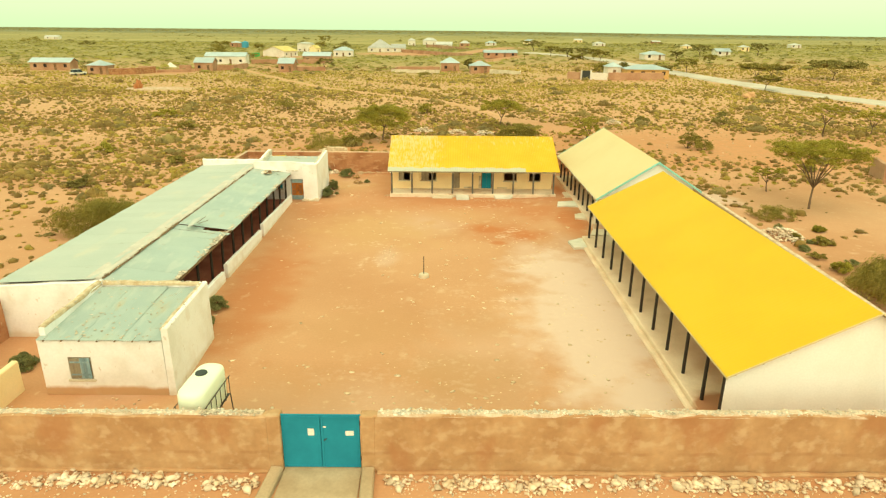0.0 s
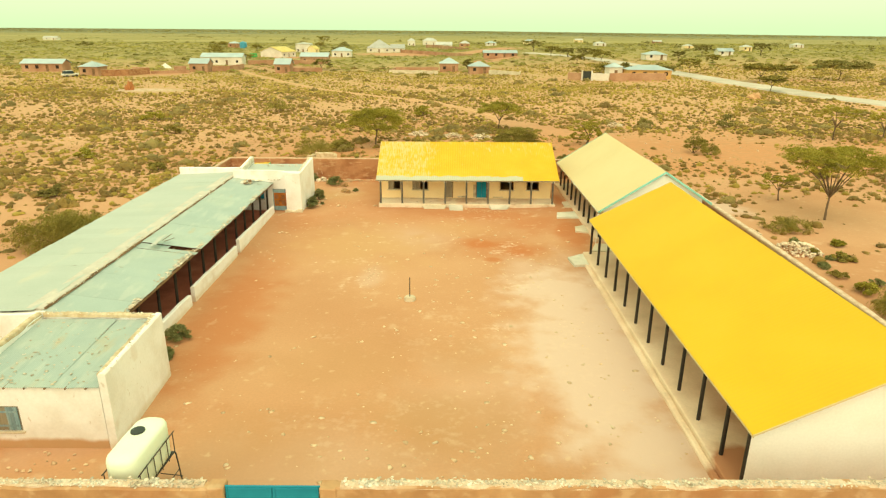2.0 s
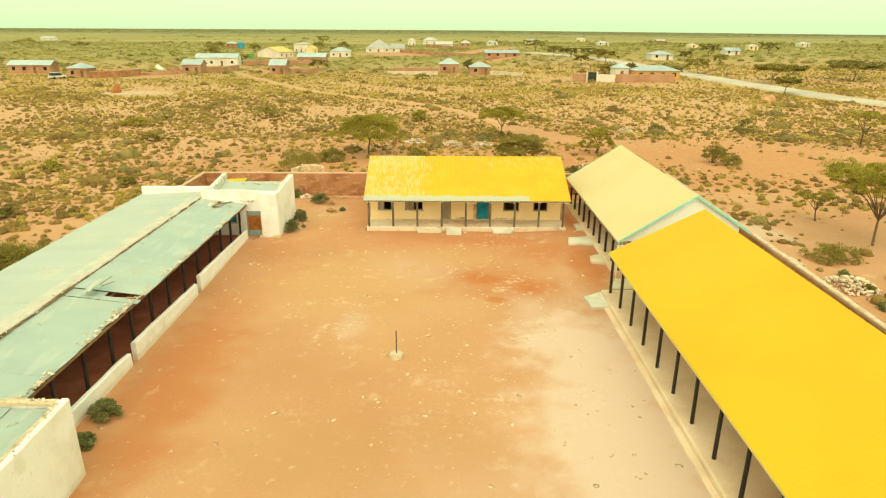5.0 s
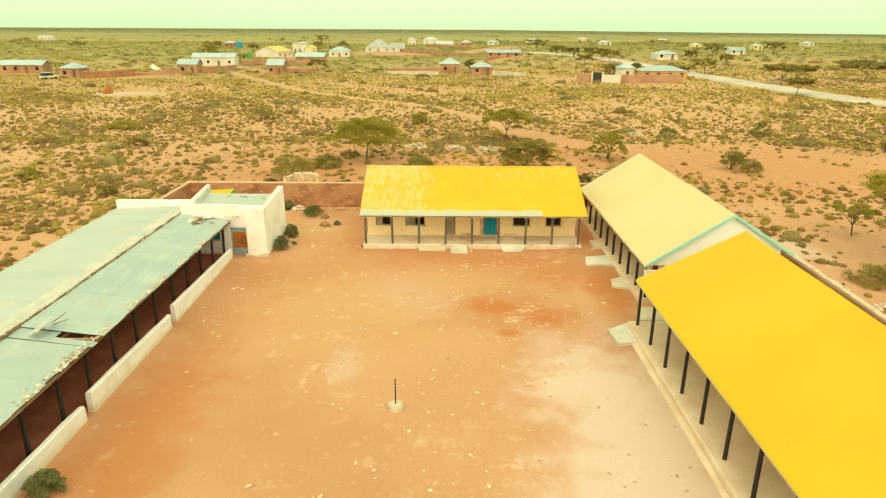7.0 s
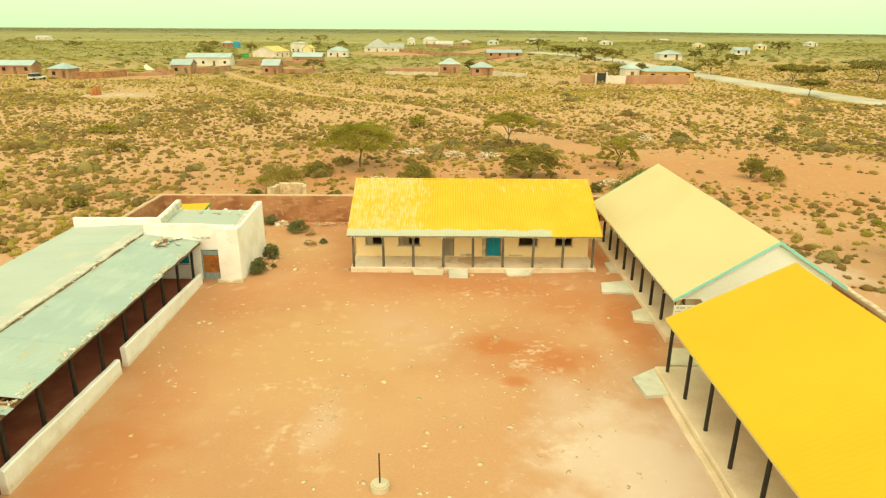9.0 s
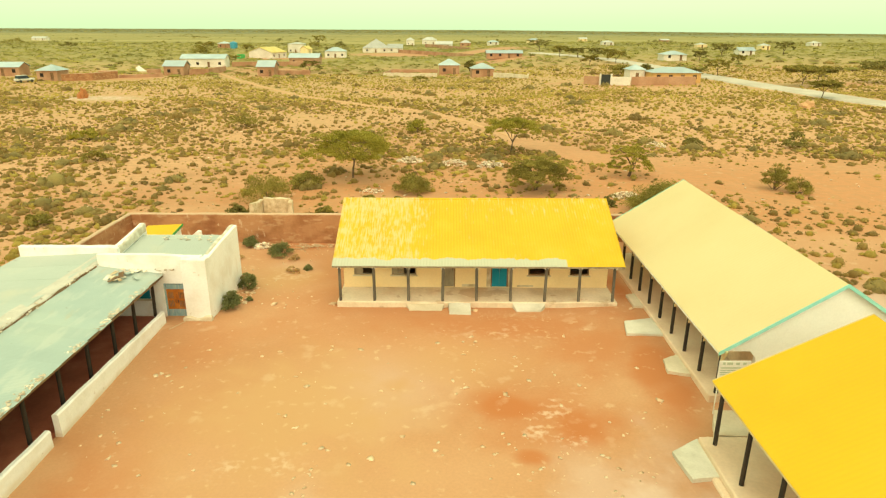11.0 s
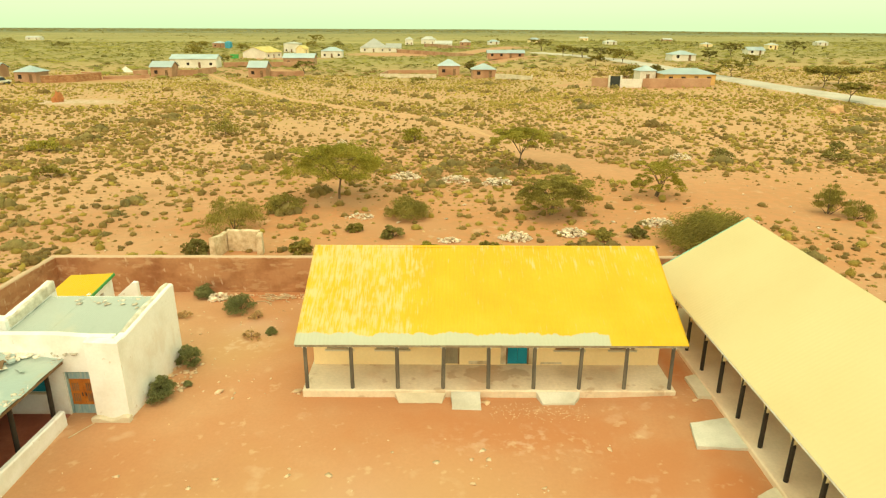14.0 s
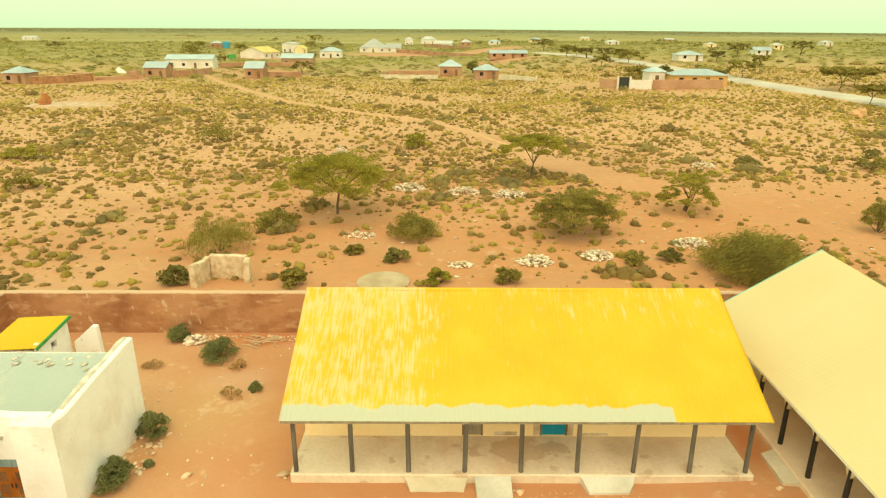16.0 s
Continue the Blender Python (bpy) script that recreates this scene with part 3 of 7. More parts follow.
def along(bm, pts, thick, height, step=0.6, rough=0.05, lean=0.0, foot=None, z0=-0.1):
    """A rough wall along a line of points, its top uneven and rounded; height may be a function of the share of the way."""
    pts = [Vector((*p, 0)) for p in pts]
    total = sum((b - a).length for a, b in zip(pts, pts[1:]))
    gone, rows = 0.0, []
    for a, b in zip(pts, pts[1:]):
        d = b - a
        k = max(1, int(d.length / step))
        side = Vector((-d.y, d.x, 0)).normalized()
        for i in range(k + 1):
            p = a + d * (i / k)
            s = (gone + d.length * i / k) / total
            h = height(s) if callable(height) else height
            w = thick / 2
            z0 = foot(s) if foot else z0
            q = noise.noise(Vector((p.x * 0.9, p.y * 0.9, 3.1))) * rough
            e = [noise.noise(Vector((p.x * 1.7, p.y * 1.7, 7.0 + o))) * rough * 0.5 for o in range(4)]
            prof = ((-w - 0.02 + e[0], z0), (-w + e[1], z0 + (h - z0) * 0.55), (-w + e[2] * 0.6, h - 0.05 + q), (-w + 0.05, h + q), (w - 0.05, h + q * 1.2),
                    (w + e[3] * 0.6, h - 0.05 + q), (w + e[0], z0 + (h - z0) * 0.5), (w + 0.02, z0))
            rows.append([bm.verts.new(p + side * u + Vector((0, 0, z))) for u, z in prof])
        gone += d.length
    for r, s in zip(rows, rows[1:]):
        for i in range(7):
            bm.faces.new((r[i], r[i + 1], s[i + 1], s[i]))
    bm.faces.new(rows[0])
    bm.faces.new(rows[-1][::-1])
    return bm


def corrugated(bm, p, u, s, pitch=0.15, amp=0.012, rows=2, sag=0.0, thick=0.012):
    """Corrugated sheet from corner p, along u (its length) and up s (the slope)."""
    p, u, s = Vector(p), Vector(u), Vector(s)
    nrm = u.cross(s).normalized()
    if nrm.z < 0:
        nrm = -nrm
    cols = max(2, int(round(u.length / pitch)) * 4)
    layers = []
    for off in (0.0, -thick):
        grid = []
        for j in range(rows + 1):
            line = []
            for i in range(cols + 1):
                w = amp * math.sin(i * math.pi / 2)
                dip = sag * noise.noise(Vector((i * u.length / cols * 0.5 + p.x, j * 0.9 + p.y, 1.7)))
                line.append(bm.verts.new(p + u * (i / cols) + s * (j / rows) + nrm * (w + off + dip)))
            grid.append(line)
        for j in range(rows):
            for i in range(cols):
                bm.faces.new((grid[j][i], grid[j][i + 1], grid[j + 1][i + 1], grid[j + 1][i]))
        layers.append(grid)
    a, b = layers
    for j in (0, rows):
        for i in range(cols):
            bm.faces.new((a[j][i], a[j][i + 1], b[j][i + 1], b[j][i]))
    for i in (0, cols):
        for j in range(rows):
            bm.faces.new((a[j][i], a[j + 1][i], b[j + 1][i], b[j][i]))
    return bm


def gathered(name, verts, faces, m):
    """A mesh from arrays: many small pieces in one."""
    k = faces.shape[1]
    me = bpy.data.meshes.new(name)
    me.vertices.add(len(verts))
    me.vertices.foreach_set("co", np.ascontiguousarray(verts, dtype=np.float32).ravel())
    me.loops.add(faces.size)
    me.loops.foreach_set("vertex_index", np.ascontiguousarray(faces, dtype=np.int32).ravel())
    me.polygons.add(len(faces))
    me.polygons.foreach_set("loop_start", np.arange(0, faces.size, k, dtype=np.int32))
    me.update(calc_edges=True)
    me.validate()
    me.materials.append(m)
    return me


def strewn(name, forms, places, m):
    """Copies of the forms (vertices, faces) at places (x, y, z, size, height, turn), joined."""
    rng = np.random.default_rng(len(places) + 5)
    pick = rng.integers(0, len(forms), len(places))
    vs, fs, at = [], [], 0
    for f, (v, t) in enumerate(forms):
        rows = places[pick == f]
        if not len(rows):
            continue
        c, s = np.cos(rows[:, 5])[:, None], np.sin(rows[:, 5])[:, None]
        x, y, z = v[:, 0][None], v[:, 1][None], v[:, 2][None]
        out = np.stack([rows[:, 0:1] + rows[:, 3:4] * (c * x - s * y), rows[:, 1:2] + rows[:, 3:4] * (s * x + c * y),
                        rows[:, 2:3] + rows[:, 4:5] * z], -1)
        vs.append(out.reshape(-1, 3))
        fs.append((t[None] + at + (np.arange(len(rows)) * len(v))[:, None, None]).reshape(-1, t.shape[1]))
        at += len(rows) * len(v)
    me = gathered(name, np.concatenate(vs), np.concatenate(fs), m)
    return me


def leafy(rng, n, leaf, flat=0.9, hollow=0.45):
    """A clump of n small leaves in a dome of radius 1."""
    d = rng.normal(size=(n, 3))
    d /= np.linalg.norm(d, axis=1)[:, None]
    d[:, 2] = np.abs(d[:, 2])
    r = hollow + (1 - hollow) * rng.random(n) ** 0.5
    c = d * r[:, None] * np.array([1, 1, flat])
    a = rng.normal(size=(n, 3))
    b = np.cross(a, d + 0.5 * rng.normal(size=(n, 3)))
    a /= np.linalg.norm(a, axis=1)[:, None]
    b /= np.linalg.norm(b, axis=1)[:, None] + 1e-6
    s = (leaf * (0.6 + 0.8 * rng.random(n)))[:, None]
    v = np.stack([c - a * s, c - b * s * 0.6, c + a * s, c + b * s * 0.6], 1).reshape(-1, 3)
    v[:, 2] = np.maximum(v[:, 2], -0.02)
    return v, np.arange(4 * n).reshape(-1, 4)


def stony(rng):
    """A low-poly stone of radius about 1, flattened."""
    bm = bmesh.new()
    bmesh.ops.create_icosphere(bm, subdivisions=1, radius=1.0)
    bm.verts.ensure_lookup_table()
    v = np.array([q.co[:] for q in bm.verts])
    t = np.array([[q.index for q in f.verts] for f in bm.faces])
    bm.free()
    v = v * (0.5 + 0.8 * rng.random((len(v), 1))) * np.array([1, 0.75, 0.8])
    return v, t


_rng = np.random.default_rng(11)
STONES = [stony(_rng) for _ in range(6)]


def tuft(rng, n, leaf, core=0.72, fine=1):
    """A low rounded bushlet: an uneven core with small leaves standing out of it, all in triangles."""
    bm = bmesh.new()
    bmesh.ops.create_icosphere(bm, subdivisions=fine, radius=1.0)
    bmesh.ops.delete(bm, geom=[v for v in bm.verts if v.co.z < -0.3], context="VERTS")
    bm.verts.index_update()
    v0 = np.array([q.co[:] for q in bm.verts])
    f0 = np.array([[q.index for q in f.verts] for f in bm.faces])
    bm.free()
    v0 = v0 * (core * (0.76 + 0.48 * rng.random((len(v0), 1)))) * np.array([1, 1, 0.85])
    v1, f1 = leafy(rng, n, leaf, 0.9, 0.7)
    f1 = np.concatenate([f1[:, [0, 1, 2]], f1[:, [0, 2, 3]]]) + len(v0)
    return np.concatenate([v0, v1]), np.concatenate([f0, f1])


def knoll(rng, sides, rings):
    """A small uneven dome standing on its open foot, in triangles."""
    v, f = [], []
    for k, (r, z) in enumerate(rings):
        for i in range(sides):
            a = math.tau * (i + 0.5 * (k % 2)) / sides
            q = rng.uniform(0.84, 1.16)
            v.append((r * q * math.cos(a), r * q * math.sin(a), z * rng.uniform(0.9, 1.1)))
    for k in range(len(rings) - 1):
        for i in range(sides):
            j = (i + 1) % sides
            a, b, c, d = k * sides + i, k * sides + j, (k + 1) * sides + j, (k + 1) * sides + i
            f += [(a, b, d), (b, c, d)] if k % 2 == 0 else [(a, b, c), (a, c, d)]
    v.append((0.1 * rng.normal(), 0.1 * rng.normal(), 1.0))
    f += [((len(rings) - 1) * sides + i, (len(rings) - 1) * sides + (i + 1) % sides, len(v) - 1) for i in range(sides)]
    return np.array(v), np.array(f)


def domed(rng, lumps, n, leaf, sides=7, rings=((0.86, -0.05), (0.98, 0.38), (0.66, 0.82))):
    """A rounded bushlet with one or two lower lumps against its side and a fuzz of fine leaves."""
    vs, fs, at = [], [], 0
    for k in range(lumps):
        v0, f0 = knoll(rng, sides if k == 0 else 5, rings if k == 0 else rings[1:])
        v1, f1 = leafy(rng, n if k == 0 else n // 2, leaf, 1.0, 0.92)
        v = np.concatenate([v0 * 0.80, v1])
        f = np.concatenate([f0, f1[:, [0, 1, 2]] + len(v0), f1[:, [0, 2, 3]] + len(v0)])
        r = rng.uniform(0.66, 0.8) if k == 0 else rng.uniform(0.34, 0.52)
        a, q = rng.uniform(0, math.tau), 0.0 if k == 0 else rng.uniform(0.5, 0.68)
        vs.append(v * np.array([r * rng.uniform(1.0, 1.3), r, r * rng.uniform(0.95, 1.3)]) + np.array([1.2 * q * math.cos(a), q * math.sin(a), 0]))
        fs.append(f + at)
        at += len(v)
    return np.concatenate(vs), np.concatenate(fs)


def ragged(rng, lumps, n, leaf):
    """A straggling bushlet of several lumps of uneven size, lower towards its ends."""
    vs, fs, at = [], [], 0
    for k in range(lumps):
        v0, f0 = knoll(rng, 6, ((0.95, 0.0), (0.85, 0.55)))
        v1, f1 = leafy(rng, n, leaf, 0.9, 0.85)
        v, f = np.concatenate([v0 * 0.82, v1]), np.concatenate([f0, f1[:, [0, 1, 2]] + len(v0), f1[:, [0, 2, 3]] + len(v0)])
        q = (0.5 if lumps < 5 else 0.7) * math.sqrt(rng.random()) if k else 0.0
        a, r = rng.uniform(0, math.tau), rng.uniform(0.34, 0.62) * (1 if lumps < 5 else 0.66) if k else rng.uniform(0.5, 0.66)
        vs.append(v * np.array([r * rng.uniform(0.9, 1.4), r * 0.95, r * rng.uniform(1.2, 1.8)]) + np.array([1.25 * q * math.cos(a), q * math.sin(a), 0]))
        fs.append(f + at)
        at += len(v)
    return np.concatenate(vs), np.concatenate(fs)


TUFTS = [domed(_rng, 2, 13, 0.15) for _ in range(16)]
MID_TUFTS = [domed(_rng, 1, 4, 0.17, 6) for _ in range(16)]
LOW_TUFTS = [domed(_rng, 1, 3, 0.17, 6, ((0.95, 0.0), (0.8, 0.6))) for _ in range(12)]
BIG_TUFTS = [ragged(_rng, 8, 22, 0.13) for _ in range(10)]
FAR_TUFTS = [tuft(_rng, 3, 0.25, 0.9) for _ in range(8)]


def stones(name, label, places, m, category="stones"):
    return tagged(new(name, strewn(name, STONES, np.array(places, dtype=float), m)), label, category, "", "stuff")


# ---- ground, road, perimeter ----
def spread(lo, hi, near_lo, near_hi, fine, grow):
    xs, s = list(np.arange(near_lo, near_hi + 0.01, fine)), fine
    x = near_hi
    while x < hi:
        s *= grow
        x = min(hi, x + s)
        xs.append(x)
    x, s = near_lo, fine
    while x > lo:
        s *= grow
        x = max(lo, x - s)
        xs.insert(0, x)
    return xs


def eased(lo, hi, v):
    t = min(1.0, max(0.0, (v - lo) / (hi - lo)))
    return t * t * (3 - 2 * t)


def swell(x, y):
    """The long low rises on which the road and the outer village houses stand."""
    z = eased(-2, 42, x) * (2.0 * eased(100, 185, y) + 1.9 * eased(185, 270, y)) + 1.3 * eased(-88, -122, x) * eased(140, 195, y)
    return z * (1 - eased(450, 1000, y))


def relief(x, y):
    up = swell(x, y) if y > 100 else 0.0
    if abs(x) > 300 or y > 400:
        return up + max(0.0, y - 900) * (0.0010 - 0.0045 * min(1.0, max(0.0, x / max(y, 1.0) - 0.05) / 0.6))
    out = max(0.0, -23.5 - x, x - 21.0, 17.5 - y, y - 68.5)
    k = min(1.0, out / 6.0)
    z = k * (0.10 * noise.noise(Vector((x * 0.11, y * 0.11, 0.3))) + 0.05 * noise.noise(Vector((x * 0.4, y * 0.4, 2.3))))
    z += 0.14 * max(0.0, min(1.0, (x - 6.5) / 3.5)) * max(0.0, min(1.0, (y - 44) / 4)) * (1 - k)
    z += 0.2 * max(0.0, min(1.0, (y - 43) / 11)) * (1 - k)
    return up + z - 0.02 * k + (1 - k) * 0.012 * noise.noise(Vector((x * 0.5, y * 0.5, 5.0)))


def ground_sheet():
    xs = spread(-4300, 4300, -60, 60, 1.0, 1.09)
    ys = spread(-400, 4900, 8, 130, 1.0, 1.09)
    v = np.array([(x, y, relief(x, y)) for y in ys for x in xs])
    w = len(xs)
    f = np.array([(j * w + i, j * w + i + 1, (j + 1) * w + i + 1, (j + 1) * w + i) for j in range(len(ys) - 1) for i in range(w - 1)])
    ob = new("ground", gathered("ground", v, f, SOIL))
    ob.data.polygons.foreach_set("use_smooth", [True] * len(ob.data.polygons))
    return tagged(ob, "orange sandy soil with pale dust and stones", "ground", "", "structure")


ground_sheet()


def ribbon(name, pts, width, z, m, label, category, ragged=0.15):
    bm = bmesh.new()
    rows = []
    for a, b in zip(pts, pts[1:]):
        a, b = Vector((*a, 0)), Vector((*b, 0))
        d = b - a
        side = Vector((-d.y, d.x, 0)).normalized()
        k = max(1, int(d.length / 4))
        for i in range(k):
            p = a + d * (i / k)
            q = noise.noise(Vector((p.x * 0.3, p.y * 0.3, 1))) * ragged
            h = width / 2
            up = relief(p.x, p.y)
            rows.append([bm.verts.new(p + side * u + Vector((0, 0, up + zz))) for u, zz in
                         ((-h - 0.5 + q, z - 0.3), (-h + q, z), (0, z + 0.02), (h + q * 0.7, z), (h + 0.5 + q, z - 0.3))])
    for r, s in zip(rows, rows[1:]):
        for i in range(4):
            bm.faces.new((r[i], r[i + 1], s[i + 1], s[i]))
    return solid(name, bm, m, label, category, "", "structure")


ROAD = [(118, 90), (102.8, 114.9), (90.9, 134.0), (81.4, 151.5), (75.1, 175.5), (72.9, 197.2), (66.1, 231.7), (60.9, 258.7), (54.1, 293.2), (40.3, 333.9)]
TRACK = [(-75, 245), (-60, 216), (-33.5, 172), (-15, 152.6), (-2.7, 142), (4.6, 128), (11.7, 109), (17, 100.5), (26, 92), (40, 84), (56, 74)]
ribbon("road", ROAD, 6.8, 0.22, ASPHALT, "pale dusty paved road through the scrub", "road")
ribbon("dirt_track", TRACK[:7], 0.85, 0.06, SAND, "narrow bare sandy footpath winding through scrub", "track", 0.9)

solid("wall_front_1", along(bmesh.new(), [(-22.4, 19.02), (-6.5, 19.02)], 0.36, 2.19, 0.5, 0.08), MUD,
      "brown mud-rendered perimeter wall with an uneven top", "wall", "", "structure")
solid("wall_front_2", along(bmesh.new(), [(-3.0, 19.02), (19.3, 19.12)], 0.36, lambda s: 2.26 + 0.10 * s, 0.5, 0.10), MUD,
      "brown mud-rendered perimeter wall beside the gate", "wall", "", "structure")
solid("wall_rear", along(bmesh.new(), [(-21.5, 67.2), (20.4, 67.4)], 0.30, 2.3, 0.6, 0.035), REDMUD,
      "reddish mud-rendered rear perimeter wall", "wall", "", "structure")
solid("wall_rear_side", along(bmesh.new(), [(-21.35, 58.4), (-21.35, 67.05)], 0.30, 2.3, 0.6, 0.06), REDMUD,
      "reddish mud-rendered side wall of the rear yard", "wall", "", "structure")
# darker render than the front wall: shade on its inner face put into the colour
solid("wall_side", along(bmesh.new(), [(19.45, 19.3), (20.0, 44), (20.4, 67.2)], 0.36, 2.37, 0.6, 0.02), REDMUD,
      "brown mud-rendered side perimeter wall behind the classrooms", "wall", "", "structure")
solid("wall_cap", along(bmesh.new(), [(19.45, 19.5), (20.0, 44), (20.4, 67.0)], 0.33, 2.41, 0.25, 0.04, z0=2.36), WALLCAP,
      "pale crumbled cap of the side perimeter wall", "wall", "", "structure")
solid("wall_west", along(bmesh.new(), [(-22.2, 19.2), (-22.2, 28.7)], 0.30, 2.1, 0.6, 0.08), REDMUD,
      "reddish mud-rendered side perimeter wall", "wall", "", "structure")
solid("wall_yard", along(bmesh.new(), [(-18.5, 19.25), (-18.45, 23.9)], 0.28, 1.4, 0.5, 0.06), CREAM,
      "low yellow plastered wall stub beside the house", "wall", "", "structure")
for a, b, h0, h1 in ((-22.3, -6.75, 2.20, 2.20), (-2.85, 19.2, 2.27, 2.37)):
    solid("wall_cap", along(bmesh.new(), [(a, 19.03), (b, 19.03 + 0.0045 * (b - a))], 0.33, lambda s: h0 + 0.02 + (h1 - h0) * s, 0.2, 0.035, z0=h0 - 0.06), WALLCAP,
          "pale crumbled rubble cap of the perimeter wall", "wall", "", "structure")
for x0, x1 in ((-6.62, -6.15), (-3.43, -2.95)):
    solid("gate_pier", boxed(x0, x1, 18.80, 19.24, -0.1, 2.24, 0.03, 0.008), MUD, "square mud-rendered pier beside the gate", "pier", "gate piers", "structure")

for a, b in ((-22.4, -6.65), (-2.9, 19.2)):
    solid("wall_foot", along(bmesh.new(), [(a, 18.76), (b, 18.8)], 0.2, 0.10, 0.5, 0.05), MUD, "worn footing ledge of the perimeter wall", "wall", "", "structure")

# concrete apron in front of the gate, with two flaring kerbs
bm = bmesh.new()
rows = []
for y, z in ((18.95, 0.07), (18.0, 0.05), (16.6, 0.01), (15.0, -0.04)):
    w = 0.10 * (18.95 - y)
    rows.append([bm.verts.new((x, y, zz)) for x, zz in ((-6.13 - w * 0.2, z - 0.3), (-6.13 - w * 0.2, z), (-3.45 + w * 0.1, z), (-3.45 + w * 0.1, z - 0.3))])
for r, s in zip(rows, rows[1:]):
    for i in range(3):
        bm.faces.new((r[i], r[i + 1], s[i + 1], s[i]))
solid("entrance_ramp", bm, TANCONCRETE, "worn concrete ramp leading to the gate", "ramp", "", "structure")
for a, b in (((-6.36, 18.75), (-6.75, 15.0)), ((-3.20, 18.75), (-3.02, 15.0))):
    solid("ramp_kerb", along(bmesh.new(), [a, b], 0.44, lambda s: 0.26 - 0.14 * s, 0.6, 0.02), TANCONCRETE,
          "sloping concrete kerb of the gate ramp", "kerb", "ramp kerbs", "structure")

# ---- gate ----
gate = thing("metal_gate", "closed teal-painted sheet metal double gate with pasted papers", "gate", pose(-4.81, 18.98, 0.06) @ Matrix.Diagonal((1.03, 1, 1, 1)))
for s in (-1, 1):
    leaf = part("gate_leaf", boxed(min(0.003 * s, 1.30 * s), max(0.003 * s, 1.30 * s), -0.02, 0.02, 0.03, 2.10, 0.006), TEAL, gate)
    for x in (0.05, 1.26):
        part("stile", boxed(x * s - 0.03, x * s + 0.03, -0.045, -0.021, 0.03, 2.10, 0.005), TEAL, leaf)
    for z in (0.07, 2.06):
        part("rail", boxed(min(0.09 * s, 1.22 * s), max(0.09 * s, 1.22 * s), -0.045, -0.021, z - 0.03, z + 0.03, 0.005), TEAL, leaf)
    for z in (0.35, 1.75):
        part("hinge", tube(bmesh.new(), (1.31 * s, -0.05, z), (1.31 * s, -0.05, z + 0.16), 0.02, 0.02, 8), STEEL, leaf)
part("paper_notice", boxed(-0.43, -0.22, -0.030, -0.024, 1.32, 1.60, 0, 0.004), PAPER, gate, "white paper sheet pasted on the gate")
part("paper_notice", boxed(0.82, 1.09, -0.030, -0.024, 1.33, 1.51, 0, 0.004), PAPER, gate, "white paper sheet pasted on the gate")
part("bolt", tube(bmesh.new(), (0.10, -0.06, 1.15), (0.19, -0.06, 1.22), 0.018, 0.018, 8), STEEL, gate, "small steel sliding bolt")
part("latch_plate", boxed(0.09, 0.18, -0.034, -0.024, 1.64, 1.70, 0.004), PAPER, gate)
part("frame_bar", boxed(-1.33, 1.33, -0.03, 0.03, 2.11, 2.15, 0.006), TEAL, gate, "pale worn top bar of the gate frame")


# ---- classroom blocks with gabled roofs ----
def window(parent, place, u0, u1, z0, z1, shutter, frame_m, depth=0.18):
    w = thing("window", "", "")
    w.parent = parent
    for k in ("label", "category"):
        if k in w:
            del w[k]

    def bar(name, a, b, c, d, e, f, m, label=""):
        bm = bmesh.new()
        vs = [bm.verts.new(place(u, z, q)) for u in (a, b) for z in (c, d) for q in (e, f)]
        bmesh.ops.convex_hull(bm, input=vs)
        return part(name, bm, m, w, label)

    for a, b, c, d in ((u0, u0 + 0.06, z0, z1), (u1 - 0.06, u1, z0, z1), (u0 + 0.06, u1 - 0.06, z0, z0 + 0.06), (u0 + 0.06, u1 - 0.06, z1 - 0.06, z1)):
        bar("window_frame", a, b, c, d, 0.03, 0.10, frame_m)
    if shutter:
        s0, s1 = u0 + shutter[0] * (u1 - u0), u0 + shutter[1] * (u1 - u0)
        n = max(2, int((s1 - s0) / 0.12))
        for i in range(n):
            a = s0 + (s1 - s0) * i / n
            bar("shutter_board", a + 0.004, a + (s1 - s0) / n - 0.004, z0 + 0.05, z1 - 0.05, -0.03, 0.01, shutter[-1] if i < 0.45 * n else shutter[2])
        for z in (z0 + 0.2, z1 - 0.25):
            bar("shutter_ledge", s0 + 0.03, s1 - 0.03, z, z + 0.07, -0.05, -0.031, shutter[2])
    bar("window_sill", u0 - 0.08, u1 + 0.08, z0 - 0.07, z0 - 0.004, -0.08, 0.12, CONCRETE)
    return w


